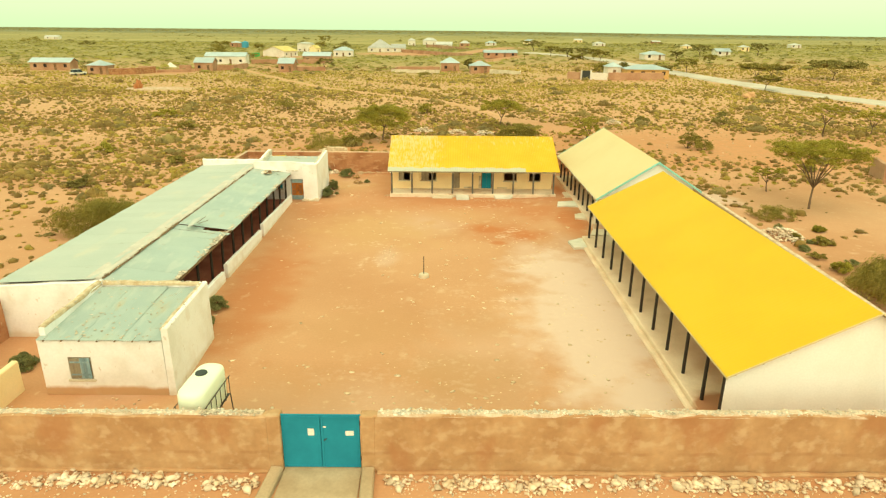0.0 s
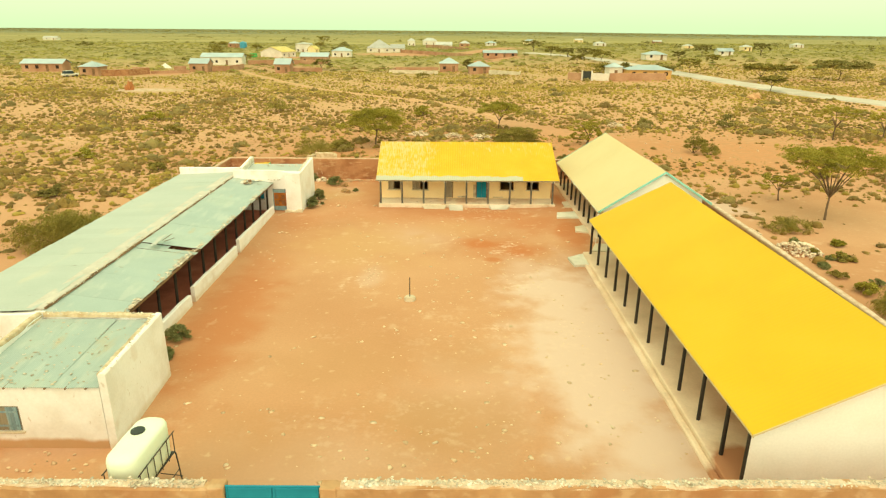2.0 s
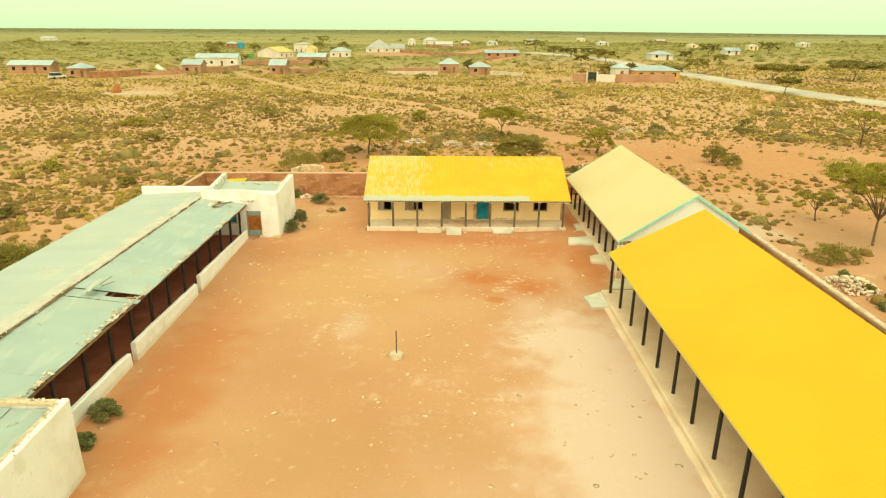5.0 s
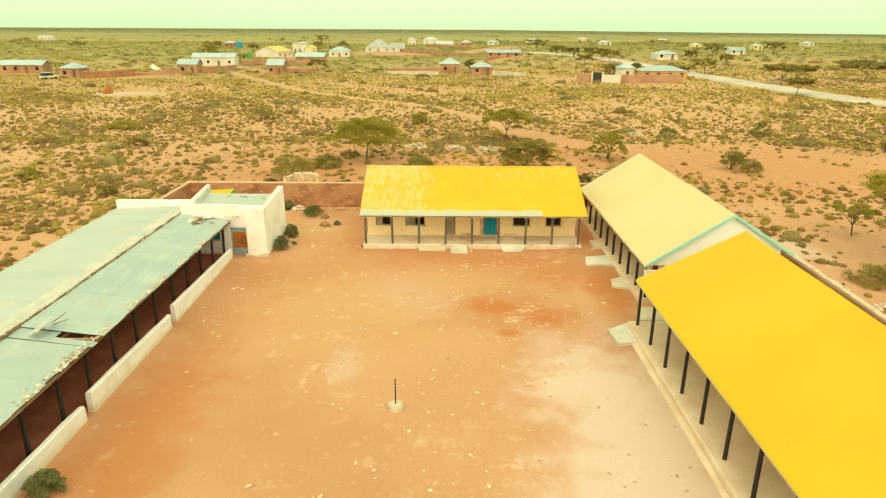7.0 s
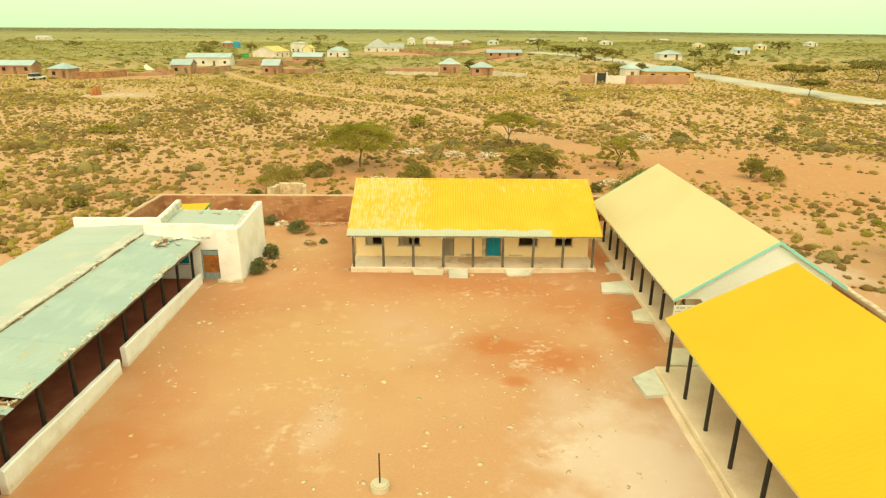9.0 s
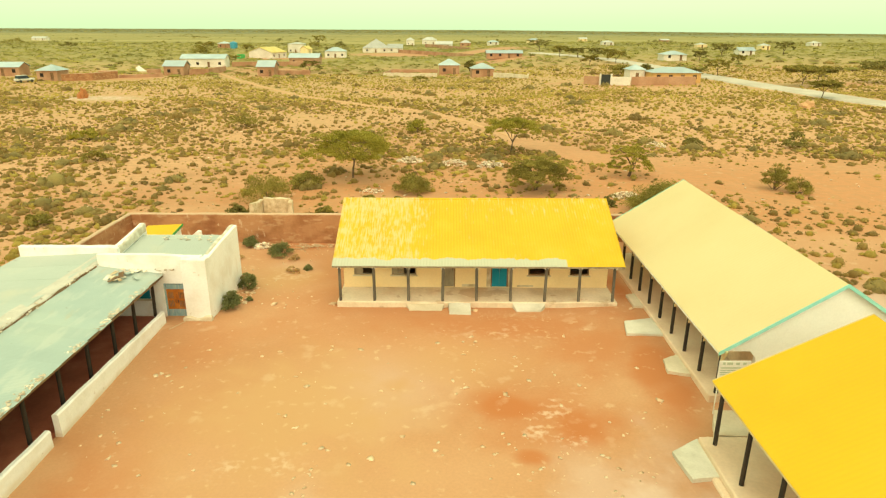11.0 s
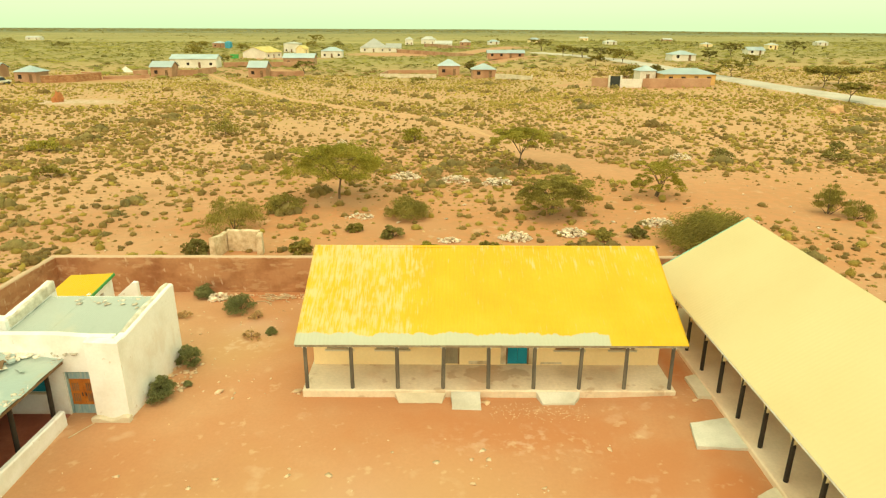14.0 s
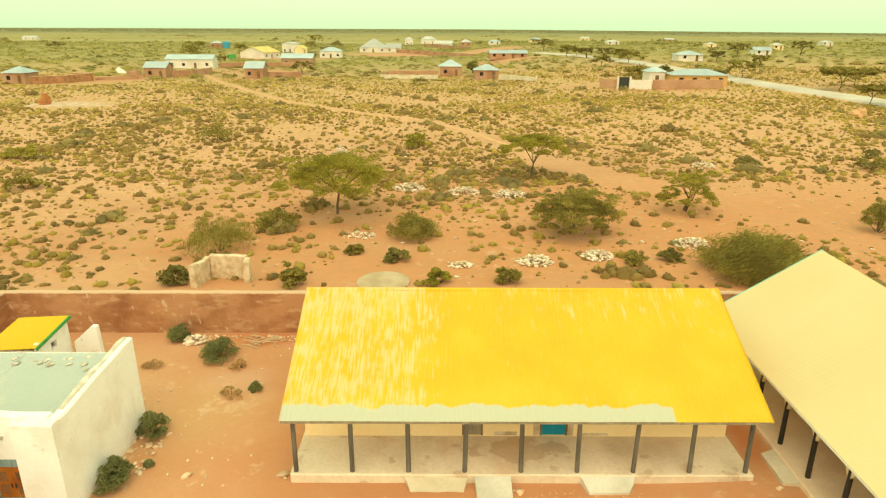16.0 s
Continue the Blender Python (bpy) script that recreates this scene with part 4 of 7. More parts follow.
def door(parent, place, u0, u1, z0, z1, m, leaves=1, frame_m=BROWNWOOD):
    d = thing("door", "", "")
    d.parent = parent
    for k in ("label", "category"):
        if k in d:
            del d[k]

    def bar(name, a, b, c, e, f, g, mm, label=""):
        bm = bmesh.new()
        vs = [bm.verts.new(place(u, z, q)) for u in (a, b) for z in (c, e) for q in (f, g)]
        bmesh.ops.convex_hull(bm, input=vs)
        return part(name, bm, mm, d, label)

    bar("door_frame", u0, u0 + 0.07, z0, z1, 0.0, 0.10, frame_m)
    bar("door_frame", u1 - 0.07, u1, z0, z1, 0.0, 0.10, frame_m)
    bar("door_frame", u0 + 0.07, u1 - 0.07, z1 - 0.07, z1, 0.0, 0.10, frame_m)
    w = (u1 - u0 - 0.14) / leaves
    for i in range(leaves):
        a = u0 + 0.07 + i * w
        bar("door_leaf", a + 0.005, a + w - 0.005, z0 + 0.01, z1 - 0.075, 0.045, 0.085, m)
        for zz in (z0 + 0.18, (z0 + z1) / 2 - 0.1, z1 - 0.35):
            bar("door_rail", a + 0.03, a + w - 0.03, zz, zz + 0.10, 0.025, 0.044, m)
        bar("handle", a + w * (0.85 if i == 0 else 0.1), a + w * (0.85 if i == 0 else 0.1) + 0.03, z0 + 0.95, z0 + 1.10, 0.0, 0.024, STEEL)
    return d


def gable_block(name, label, m, L, ez, rv, rz, bv, wall_v, wall_u, slab_v, slab_z, posts, post_v, post_m, roof_m, wall_m, gable_m, holes=(),
                fascia=None, near_opening=None, closed_end=False, pitch=0.15, amp=0.012, bracket=True, post_r=0.055, rear=None):
    b = thing(name, label, "building", m)
    rise = (rz - ez) / rv
    fall = rear or rise
    bz = rz - fall * (bv - rv)

    def under(v):
        return (ez + rise * v if v <= rv else rz - fall * (v - rv)) - 0.07

    part("floor_slab", boxed(wall_u[0] - 0.1, wall_u[1] + 0.1, slab_v, bv - 0.6, -0.2, slab_z, 0.04, 0.01), DUSTFLOOR if wall_m is TANWALL else FLOOR, b, "worn concrete verandah slab with red stains")
    if closed_end:
        part("end_panel", boxed(wall_u[1] - 0.235, wall_u[1] - 0.205, 0.2, wall_v - 0.02, slab_z + 0.004, ez - 0.1), REDMUD, b, "red-brown inner face of the end wall")
        part("slab_ledge", along(bmesh.new(), [(wall_u[0] - 0.1, slab_v - 0.12), (wall_u[1] + 0.1, slab_v - 0.12)], 0.26, 0.13, 0.3, 0.07), DUSTFLOOR, b, "low rough concrete ledge at the slab's foot")
    part("front_wall", pierced(bmesh.new(), lambda u, z, d: Vector((u, wall_v + d, z)), wall_u[0] + 0.2, wall_u[1] - 0.2,
                                    lambda u: under(wall_v) - 0.03, [h[:4] for h in holes], 0.2, slab_z - 0.05), wall_m, b)
    for h in holes:
        place = lambda u, z, d: Vector((u, wall_v + d, z))  # noqa: E731
        if h[4] == "door":
            door(b, place, h[0], h[1], h[2], h[3], h[5], h[6])
        else:
            window(b, place, h[0], h[1], h[2], h[3], h[5], h[6])
    part("rear_wall", boxed(wall_u[0] + 0.2, wall_u[1] - 0.2, bv - 0.8, bv - 0.6, -0.1, under(bv - 0.8) - 0.03), wall_m, b)
    for end, u in enumerate(wall_u):
        opening = near_opening if end else None
        v0 = 0.12 if (end and (near_opening or closed_end)) else wall_v
        bm = bmesh.new()
        hs = [opening] if opening else []
        s = -1 if end else 1
        pierced(bm, lambda v, z, d: Vector((u + s * d, v, z)), v0, bv - 0.6, under, hs, 0.2, -0.1, (rv,))
        part("gable_wall", bm, gable_m, b)
        if opening:
            for va, vb in ((opening[1] - 0.25, opening[1]),):
                bmc = bmesh.new()
                out = va if va == opening[0] else vb
                inn = vb if out == va else va
                vs = [bmc.verts.new((u + s * d, q, z)) for d in (0.004, 0.196) for q, z in ((out, opening[3]), (inn, opening[3]), (out, opening[3] - 0.3))]
                bmesh.ops.convex_hull(bmc, input=vs)
                part("corner_fillet", bmc, gable_m, b)
    roof = part("roof", corrugated(bmesh.new(), (0, 0, ez), (L, 0, 0), (0, rv, rz - ez), pitch, amp, 3, 0.015), roof_m, b, "painted corrugated sheet roof slope")
    part("rear_slope", corrugated(bmesh.new(), (0, bv, bz), (L, 0, 0), (0, rv - bv, rz - bz), pitch, amp, 2), roof_m, roof)
    cap = bmesh.new()
    for sgn in (-1, 1):
        a = Vector((0, rv, rz + 0.012))
        q = Vector((0, rv + sgn * 0.12, rz - 0.12 * (rise if sgn < 0 else fall) + 0.010))
        vs = [cap.verts.new(p) for p in (a, a + Vector((L, 0, 0)), q + Vector((L, 0, 0)), q)]
        vs += [cap.verts.new(v.co - Vector((0, 0, 0.012))) for v in vs]
        for f in ((0, 1, 2, 3), (4, 5, 6, 7), (0, 1, 5, 4), (2, 3, 7, 6), (1, 2, 6, 5), (0, 3, 7, 4)):
            cap.faces.new([vs[i] for i in f])
    if amp > 0.003:
        part("ridge_cap", cap, roof_m, roof)
    part("eave_board", boxed(0.02, L - 0.02, 0.025, 0.05, ez - 0.11, ez - 0.02), WHITEWASH if fascia else LEMON if roof_m is YELLOW else GREYWOOD, roof)
    for u in (0.0, L):
        for v0, v1 in ((0, rv), (rv, bv)):
            bm = bmesh.new()
            d = 0.16 if fascia else 0.07
            vs = [bm.verts.new((u + o, v, z)) for o in (-0.012, 0.012) for v, z in
                  ((v0, under(v0) + 0.095), (v1, under(v1) + 0.095), (v1, under(v1) + 0.095 - d), (v0, under(v0) + 0.095 - d))]
            bmesh.ops.convex_hull(bm, input=vs)
            part("barge_board", bm, fascia or (LEMON if roof_m is YELLOW else roof_m), roof, "turquoise barge board" if fascia else "")
    for v in (0.35, 1.3, 2.2):
        part("purlin", boxed(0.1, L - 0.1, v - 0.03, v + 0.03, ez + rise * v - 0.16, ez + rise * v - 0.065), BROWNWOOD, roof)
    for u in posts:
        top = ez + rise * post_v - 0.12
        p = part("post", tube(bmesh.new(), (u, post_v, slab_z - 0.03), (u + random.uniform(-0.03, 0.03), post_v, top), post_r, post_r * 0.95, 8), post_m, b)
        if bracket:
            wide, tall = (0.46, 0.62) if fascia else (0.24, 0.26)
            bm = bmesh.new()
            vs = [bm.verts.new((u + du, post_v + dv, top + dz)) for dv in (-0.05, 0.05) for du, dz in ((-wide, 0.02), (wide, 0.02), (0.08, -tall), (-0.08, -tall))]
            bmesh.ops.convex_hull(bm, input=vs)
            part("post_bracket", bm, LEMON if fascia else WHITEWASH, p, "pale painted bracket")
    return b


BX = -5.6
rear_block = gable_block("classroom_block", "cream classroom block with worn yellow corrugated roof and verandah", pose(BX, 56.28, 0), 15.36, 2.6, 5.11, 4.955, 9.4, 2.17, (0.25, 15.05),
            0.1, 0.52, [0.33 + 1.823 * i for i in range(9)], 0.27, GREYPOST, WORN, CREAM, CREAM,
            [(0.83, 1.92, 1.27, 2.4, "window", (0.02, 0.46, GREYWOOD), GREYWOOD), (2.94, 4.32, 1.27, 2.4, "window", (0.0, 0.5, GREYWOOD), GREYWOOD),
             (5.76, 6.5, 0.55, 2.5, "door", GREYWOOD, 1), (8.5, 9.48, 0.55, 2.5, "door", TEAL, 2),
             (10.6, 11.8, 1.27, 2.4, "window", None, BROWNWOOD), (12.93, 14.0, 1.27, 2.4, "window", None, BROWNWOOD)],
            fascia=None, pitch=0.16, amp=0.007, post_r=0.08)
for a, b, c, d in ((8.27, 8.497, 0.56, 1.75), (9.483, 9.68, 0.56, 1.95), (6.9, 7.7, 0.56, 0.72), (10.0, 10.9, 0.56, 0.66)):
    part("bare_patch", boxed(a, b, 2.155, 2.169, c, d, 0.004, 0.006), BAREPLASTER, rear_block, "patch where the cream plaster has fallen off")
gable_block("classroom_block", "long classroom block with bright yellow roof and post verandah", pose(9.83, 45.05, 0, 0, 0, -90), 24.0, 2.53, 5.17, 5.15, 8.7, 2.2, (0.35, 23.72),
            -0.28, 0.36, [0.72 + 2.13 * i for i in range(11)] + [23.62], 0.12, POST, YELLOW, TANWALL, GABLE, closed_end=True, bracket=False, post_r=0.08, pitch=0.2, amp=0.002, rear=0.68)
gable_block("classroom_block", "classroom block with pale lemon roof and turquoise barge boards", pose(10.93, 64.6, 0, 0, 0, -90), 17.45, 2.52, 4.45, 5.39, 7.9, 2.0, (0.3, 17.2),
            -0.06, 0.54, [1.24 + 1.765 * i for i in range(10)], 0.28, POST, LEMON, TANWALL, GABLE,
            [(12.9, 13.9, 0.55, 2.4, "door", MAROON, 2)], fascia=AQUA, near_opening=(0.12, 1.6, 0.54, 2.45), bracket=True, pitch=0.2, amp=0.0015, post_r=0.085)


def slab(name, pts, z0, z1, label, m=CONCRETE, category="ramp", slope=0.0):
    """A low slab on a four-sided plan; slope lowers the first two corners."""
    bm = bmesh.new()
    lo, hi = [], []
    k = 6
    ring = []
    for i, p in enumerate(pts):
        q = pts[(i + 1) % len(pts)]
        for j in range(k):
            s = j / k
            x, y = p[0] + (q[0] - p[0]) * s, p[1] + (q[1] - p[1]) * s
            x += 0.05 * noise.noise(Vector((x * 2, y * 2, 1)))
            y += 0.05 * noise.noise(Vector((x * 2, y * 2, 9)))
            low = slope * ((1 - s) if i == 1 else s if i == 3 else 1 if i == 0 else 0)
            ring.append((x, y, z1 - low))
    hi = [bm.verts.new(p) for p in ring]
    lo = [bm.verts.new((p[0], p[1], z0)) for p in ring]
    bm.faces.new(hi)
    for i in range(len(ring)):
        j = (i + 1) % len(ring)
        bm.faces.new((hi[i], hi[j], lo[j], lo[i]))
    return solid(name, bm, m, label, category)


slab("entrance_slab", [(0.55, 55.15), (1.68, 55.1), (1.68, 56.45), (0.54, 56.45)], -0.1, 0.5, "sloping grey concrete slab up to the verandah", PALECONCRETE, slope=0.42)
slab("entrance_slab", [(-1.55, 55.95), (0.15, 55.95), (0.3, 56.4), (-1.75, 56.4)], -0.1, 0.42, "worn concrete step along the verandah", slope=0.2)
slab("entrance_slab", [(4.12, 55.85), (5.4, 55.85), (5.7, 56.4), (3.94, 56.4)], -0.1, 0.48, "worn concrete step along the verandah", PALECONCRETE, slope=0.2)
slab("entrance_slab", [(9.40, 54.35), (9.12, 52.95), (11.0, 52.85), (11.05, 54.75)], -0.1, 0.43, "broken grey concrete ramp beside the verandah", PALECONCRETE)
slab("entrance_slab", [(10.32, 57.6), (10.35, 56.15), (11.02, 56.05), (11.02, 57.9)], -0.1, 0.47, "flat concrete step beside the verandah")
slab("entrance_slab", [(10.1, 50.5), (9.95, 49.4), (10.98, 49.15), (11.0, 51.0)], -0.1, 0.40, "broken concrete step beside the verandah")
slab("entrance_slab", [(8.42, 44.2), (8.58, 42.75), (9.6, 42.85), (9.6, 44.95)], -0.1, 0.17, "cracked flat pale concrete slab in the sand", PALECONCRETE)
slab("entrance_slab", [(10.1, 44.82), (12.7, 44.82), (12.7, 46.4), (10.75, 46.45)], -0.1, 0.40, "broken pale slab between two blocks")

# signboard at the end of the lemon-roofed block: writing too small to read
sign = thing("signboard", "white signboard with faded green lines on two thin posts", "sign", pose(11.32, 46.55, 0, 0, 0, 0))
for x in (-0.52, 0.52):
    part("post", tube(bmesh.new(), (x, 0.03, 0.0), (x, 0.03, 2.45), 0.025, 0.025, 8), PAPER, sign)
board = part("panel", boxed(-0.60, 0.60, -0.02, 0.02, 1.5, 2.5, 0.008), PAPER, sign, "white painted metal panel")
for i, (w, h) in enumerate(((0.0, 0.0), (0.95, 0.05), (0.8, 0.035), (1.0, 0.045), (1.0, 0.045), (0.95, 0.045), (0.5, 0.04), (0.6, 0.04))):
    if w:
        part("text_bar", boxed(-0.53, -0.53 + w, -0.026, -0.0205, 2.28 - i * 0.098, 2.28 - i * 0.098 + h), INK, board)
for x, w in ((-0.42, 0.10), (-0.2, 0.22), (0.1, 0.14), (0.36, 0.12)):
    part("emblem_bar", boxed(x - w / 2, x + w / 2, -0.026, -0.0205, 2.34, 2.44, 0.0), INK, board)

# ---- flag pole stump in the yard ----
pole = thing("flagpole", "short dark pole set in a round concrete footing", "pole", pose(-1.82, 37.25, 0))
bm = bmesh.new()
tube(bm, (0, 0, -0.1), (0, 0, 0.24), 0.34, 0.31, 14)
bmesh.ops.bevel(bm, geom=[e for e in bm.edges if all(v.co.z > 0.2 for v in e.verts)], offset=0.05, segments=2, affect="EDGES")
part("footing", bm, CONCRETE, pole, "rounded pale concrete footing")
part("mast", tube(bmesh.new(), (0, 0, 0.2), (0.0, 0, 1.38), 0.028, 0.024, 8), STEEL, pole)

# ---- small house by the gate ----
house = thing("plaster_house", "small whitewashed house with mint sheet roof and parapets", "house", pose(0, 0, 0))
HX0, HX1, HY0, HY1 = -17.15, -11.8, 23.6, 28.8


def hp(u, z, d):
    return Vector((u, HY0 + d, z))


part("front_wall", pierced(bmesh.new(), hp, HX0, HX1 - 0.27, lambda u: 2.52, [(-16.03, -15.08, 0.74, 1.76)], 0.25, -0.1, (-14, -13)), SPLASHED, house)
part("side_wall", along(bmesh.new(), [(HX1 - 0.10, HY0), (HX1 - 0.31, HY1)], 0.27, lambda s: 3.1 - 0.05 * s, 0.5, 0.035), WHITEWASH, house)
part("side_wall", along(bmesh.new(), [(HX0 + 0.13, HY0 + 0.27), (HX0 + 0.13, HY1)], 0.25, lambda s: 2.98 + 0.1 * s, 0.5, 0.06), WHITEWASH, house)
part("rear_wall", along(bmesh.new(), [(HX0 + 0.28, HY1 - 0.14), (HX1 - 0.46, HY1 - 0.14)], 0.27, 3.04, 0.5, 0.05), WHITEWASH, house)
for a, b, w, h0, h1 in (((HX1 - 0.20, HY0 + 0.1), (HX1 - 0.40, HY1 - 0.3), 0.2, 3.12, 3.07), ((HX0 + 0.13, HY0 + 0.3), (HX0 + 0.13, HY1 - 0.3), 0.24, 3.05, 3.14), ((HX0 + 0.3, HY1 - 0.16), (HX1 - 0.50, HY1 - 0.16), 0.26, 3.10, 3.08)):
    part("parapet_cap", along(bmesh.new(), [a, b], w, lambda s: h0 + (h1 - h0) * s, 0.18, 0.07, z0=2.94), BAREPLASTER, house, "broken plaster cap")
w = window(house, hp, -16.03, -15.08, 0.74, 1.76, (0.06, 0.94, BLUEGREY, GREYWOOD), GREYWOOD)
roof = part("roof", boxed(HX0 + 0.32, HX1 - 0.7, HY0 + 0.3, HY1 - 0.32, 2.30, 2.36), GREYWOOD, house, "timber deck under the sheets")
sheet = mesh_of(corrugated(bmesh.new(), (0, 0, 0), (0.86, 0, 0), (0, 4.95, 0.30), 0.075, 0.008, 3, 0.03), "roof_sheet", MINT)
for i in range(6):
    piece("roof_sheet", sheet, roof, pose(HX0 + 0.03 + i * 0.84, HY0 - 0.08, 2.575 + 0.018 * (i % 2), random.uniform(-0.2, 0.2), random.uniform(-0.6, 0.6), random.uniform(-0.5, 0.5)))
for i in range(7):
    part("roof_pole", tube(bmesh.new(), (HX0 + 0.35 + i * 0.72, HY0 - 0.12, 2.545), (HX0 + 0.35 + i * 0.72, HY0 + 0.6, 2.57), 0.035, 0.035, 6), BROWNWOOD, roof)

# ---- water tank on a steel stand ----
tank = thing("water_tank", "pale green plastic water tank on a dark steel stand", "water tank", pose(-9.45, 20.8, 0, 0, 0, -3))
bm = bmesh.new()
prof, rings = [], []
for i in range(24):
    a = i * math.tau / 24
    prof.append((0.52 * math.copysign(abs(math.cos(a)) ** 0.7, math.cos(a)), 0.5 * math.sin(a) + math.copysign(0.72, math.sin(a)) if abs(math.sin(a)) > 1e-6 else 0.0))
for z, s in ((1.18, 0.90), (1.26, 0.98), (1.6, 1.0), (2.05, 1.0), (2.34, 1.0), (2.44, 0.95), (2.50, 0.84), (2.515, 0.5)):
    rings.append([bm.verts.new((x * s, y * (s + (1 - s) * 0.35), z)) for x, y in prof])
for r, s in zip(rings, rings[1:]):
    for i in range(24):
        bm.faces.new((r[i], r[(i + 1) % 24], s[(i + 1) % 24], s[i]))
bm.faces.new(rings[0][::-1])
bm.faces.new(rings[-1])
part("barrel", bm, PLASTIC, tank, "", True)
lid = bmesh.new()
tube(lid, (-0.12, 0.3, 2.49), (-0.12, 0.3, 2.56), 0.23, 0.21, 16)
part("lid", lid, BLACK, tank, "round black screw lid")
stand = part("stand", boxed(-0.50, 0.50, -1.15, 1.15, 1.12, 1.17, 0.01), STEEL, tank, "dark steel frame")
for x in (-0.52, 0.52):
    for y in (-1.15, 1.15):
        part("leg", tube(bmesh.new(), (x * 1.12, y * 1.03, 0.0), (x, y, 1.12), 0.025, 0.025, 6), STEEL, stand)
    part("cross_bar", tube(bmesh.new(), (x * 1.07, -1.16, 0.45), (x * 1.07, 1.16, 0.45), 0.018, 0.018, 6), STEEL, stand)
    part("brace", tube(bmesh.new(), (x * 1.2, 1.18, 0.15), (x, 0.1, 1.1), 0.018, 0.018, 6), STEEL, stand)
    for i in range(6):
        y = -1.05 + i * 0.42
        part("stay", tube(bmesh.new(), (x * 1.07, y, 1.15), (x * 1.07, y, 1.95), 0.016, 0.016, 6), STEEL, stand)
    part("side_rail", tube(bmesh.new(), (x * 1.07, -1.15, 1.95), (x * 1.07, 1.15, 1.95), 0.02, 0.02, 6), STEEL, stand)

# ---- old block with the long mint roof ----
old = thing("old_block", "old whitewashed block with long mint sheet roof and damaged verandah", "building", pose(0, 0, 0))
part("outer_wall", along(bmesh.new(), [(-22.05, 29.1), (-22.05, 57.0)], 0.3, 2.78, 0.8, 0.04), WHITEWASH, old)
part("end_wall", along(bmesh.new(), [(-22.2, 28.97), (-17.3, 28.97)], 0.3, lambda s: 2.72 + 0.26 * s, 0.5, 0.05), WHITEWASH, old)
part("inner_wall", boxed(-17.5, -17.2, 29.13, 56.8, -0.1, 2.9), MAROON, old, "maroon-painted wall under the verandah")
part("verandah_floor", boxed(-17.19, -14.08, 29.13, 55.08, -0.1, 0.24, 0.02), MAROONFLOOR, old, "worn red verandah floor")
part("parapet_strip", along(bmesh.new(), [(-17.62, 29.13), (-17.62, 56.6)], 0.80, 3.07, 0.3, 0.035, z0=2.9), PALEPLASTER, old, "crumbling cement strip between the two roofs")
# dark strip: rusted edge and the painted shadow of the roof step in one
part("rusty_edge", along(bmesh.new(), [(-17.19, 29.2), (-17.19, 55.0)], 0.07, 3.05, 0.12, 0.08, z0=2.98), BROWNWOOD, old, "rusted ragged sheet edge, darkened for the shadow at the roof step")
main = part("main_roof", boxed(-21.85, -17.55, 29.2, 56.5, 2.60, 2.66), GREYWOOD, old, "timber deck under the sheets")
sheet = mesh_of(corrugated(bmesh.new(), (0, 0, 0), (0, -0.96, 0), (4.75, 0, 0.24), 0.085, 0.003, 3, 0.004), "roof_sheet", BLEACHED)
for i in range(30):
    piece("roof_sheet", sheet, main, pose(-22.28 + random.uniform(-0.03, 0.03), 57.0 - i * 0.935, 2.83 + 0.006 * (i % 2), 0, random.uniform(-0.08, 0.08), random.uniform(-0.15, 0.15)))
ver = part("verandah_roof", boxed(-14.05, -13.97, 29.2, 55.25, 2.40, 2.50), BROWNWOOD, old, "timber eave beam of the verandah")
sheet = mesh_of(corrugated(bmesh.new(), (0, 0, 0), (0, -0.96, 0), (-3.32, 0, 0.40), 0.085, 0.003, 3, 0.004), "roof_sheet", MINT)
for i in range(28):
    y = 55.27 - i * 0.935
    low = 0.05 if y < 38.6 else 0.0
    torn = 38.1 < y < 39.04
    short = Matrix.Diagonal((0.5, 0.9, 0.5, 1)) if torn else Matrix.Diagonal((1, 1, 1, 1))
    inward = 1.66 if torn else (0.14 if y < 38.2 else 0.0)
    piece("roof_sheet", sheet, ver, pose(-13.86 - inward + random.uniform(-0.06, 0.06), y, 2.59 - low + 0.12 * inward + 0.006 * (i % 2), 0, random.uniform(-0.15, 0.15), random.uniform(-0.2, 0.2)) @ short)
piece("roof_sheet", sheet, ver, pose(-13.8, 37.93, 2.55, 0, 0.6, 0.4) @ Matrix.Diagonal((0.52, 0.43, 0.52, 1)))
for y, m in ((38.02, STICK), (38.17, BROWNWOOD), (38.31, STICK)):
    part("broken_batten", boxed(-15.9, -14.0, y - 0.05, y + 0.05, 2.5, 2.535, 0.006, 0.02), m, ver, "bare splintered batten in the gap")
for i, x in enumerate((-14.6, -15.4, -16.2)):
    part("batten", boxed(x - 0.03, x + 0.03, 29.3, 55.25, 2.43 + 0.1 * i, 2.51 + 0.1 * i), BROWNWOOD, ver)
bm = bmesh.new()
corrugated(bm, (0, 0, 0), (0, 0.95, 0), (0.62, 0, 0.12), 0.085, 0.01, 4, 0.16)
bmesh.ops.transform(bm, matrix=pose(-16.4, 37.75, 2.99, 16, -8, -12), verts=bm.verts)
part("torn_sheet", bm, BLEACHED, ver, "torn bent roof sheet lying over the gap")
for a, b in (((-16.15, 38.85, 2.93), (-15.75, 39.35, 3.2)), ((-16.0, 38.75, 2.92), (-15.5, 39.0, 3.05)), ((-16.8, 38.6, 2.9), (-14.1, 38.75, 2.62))):
    part("broken_batten", tube(bmesh.new(), a, b, 0.02, 0.015, 5), BROWNWOOD, ver)
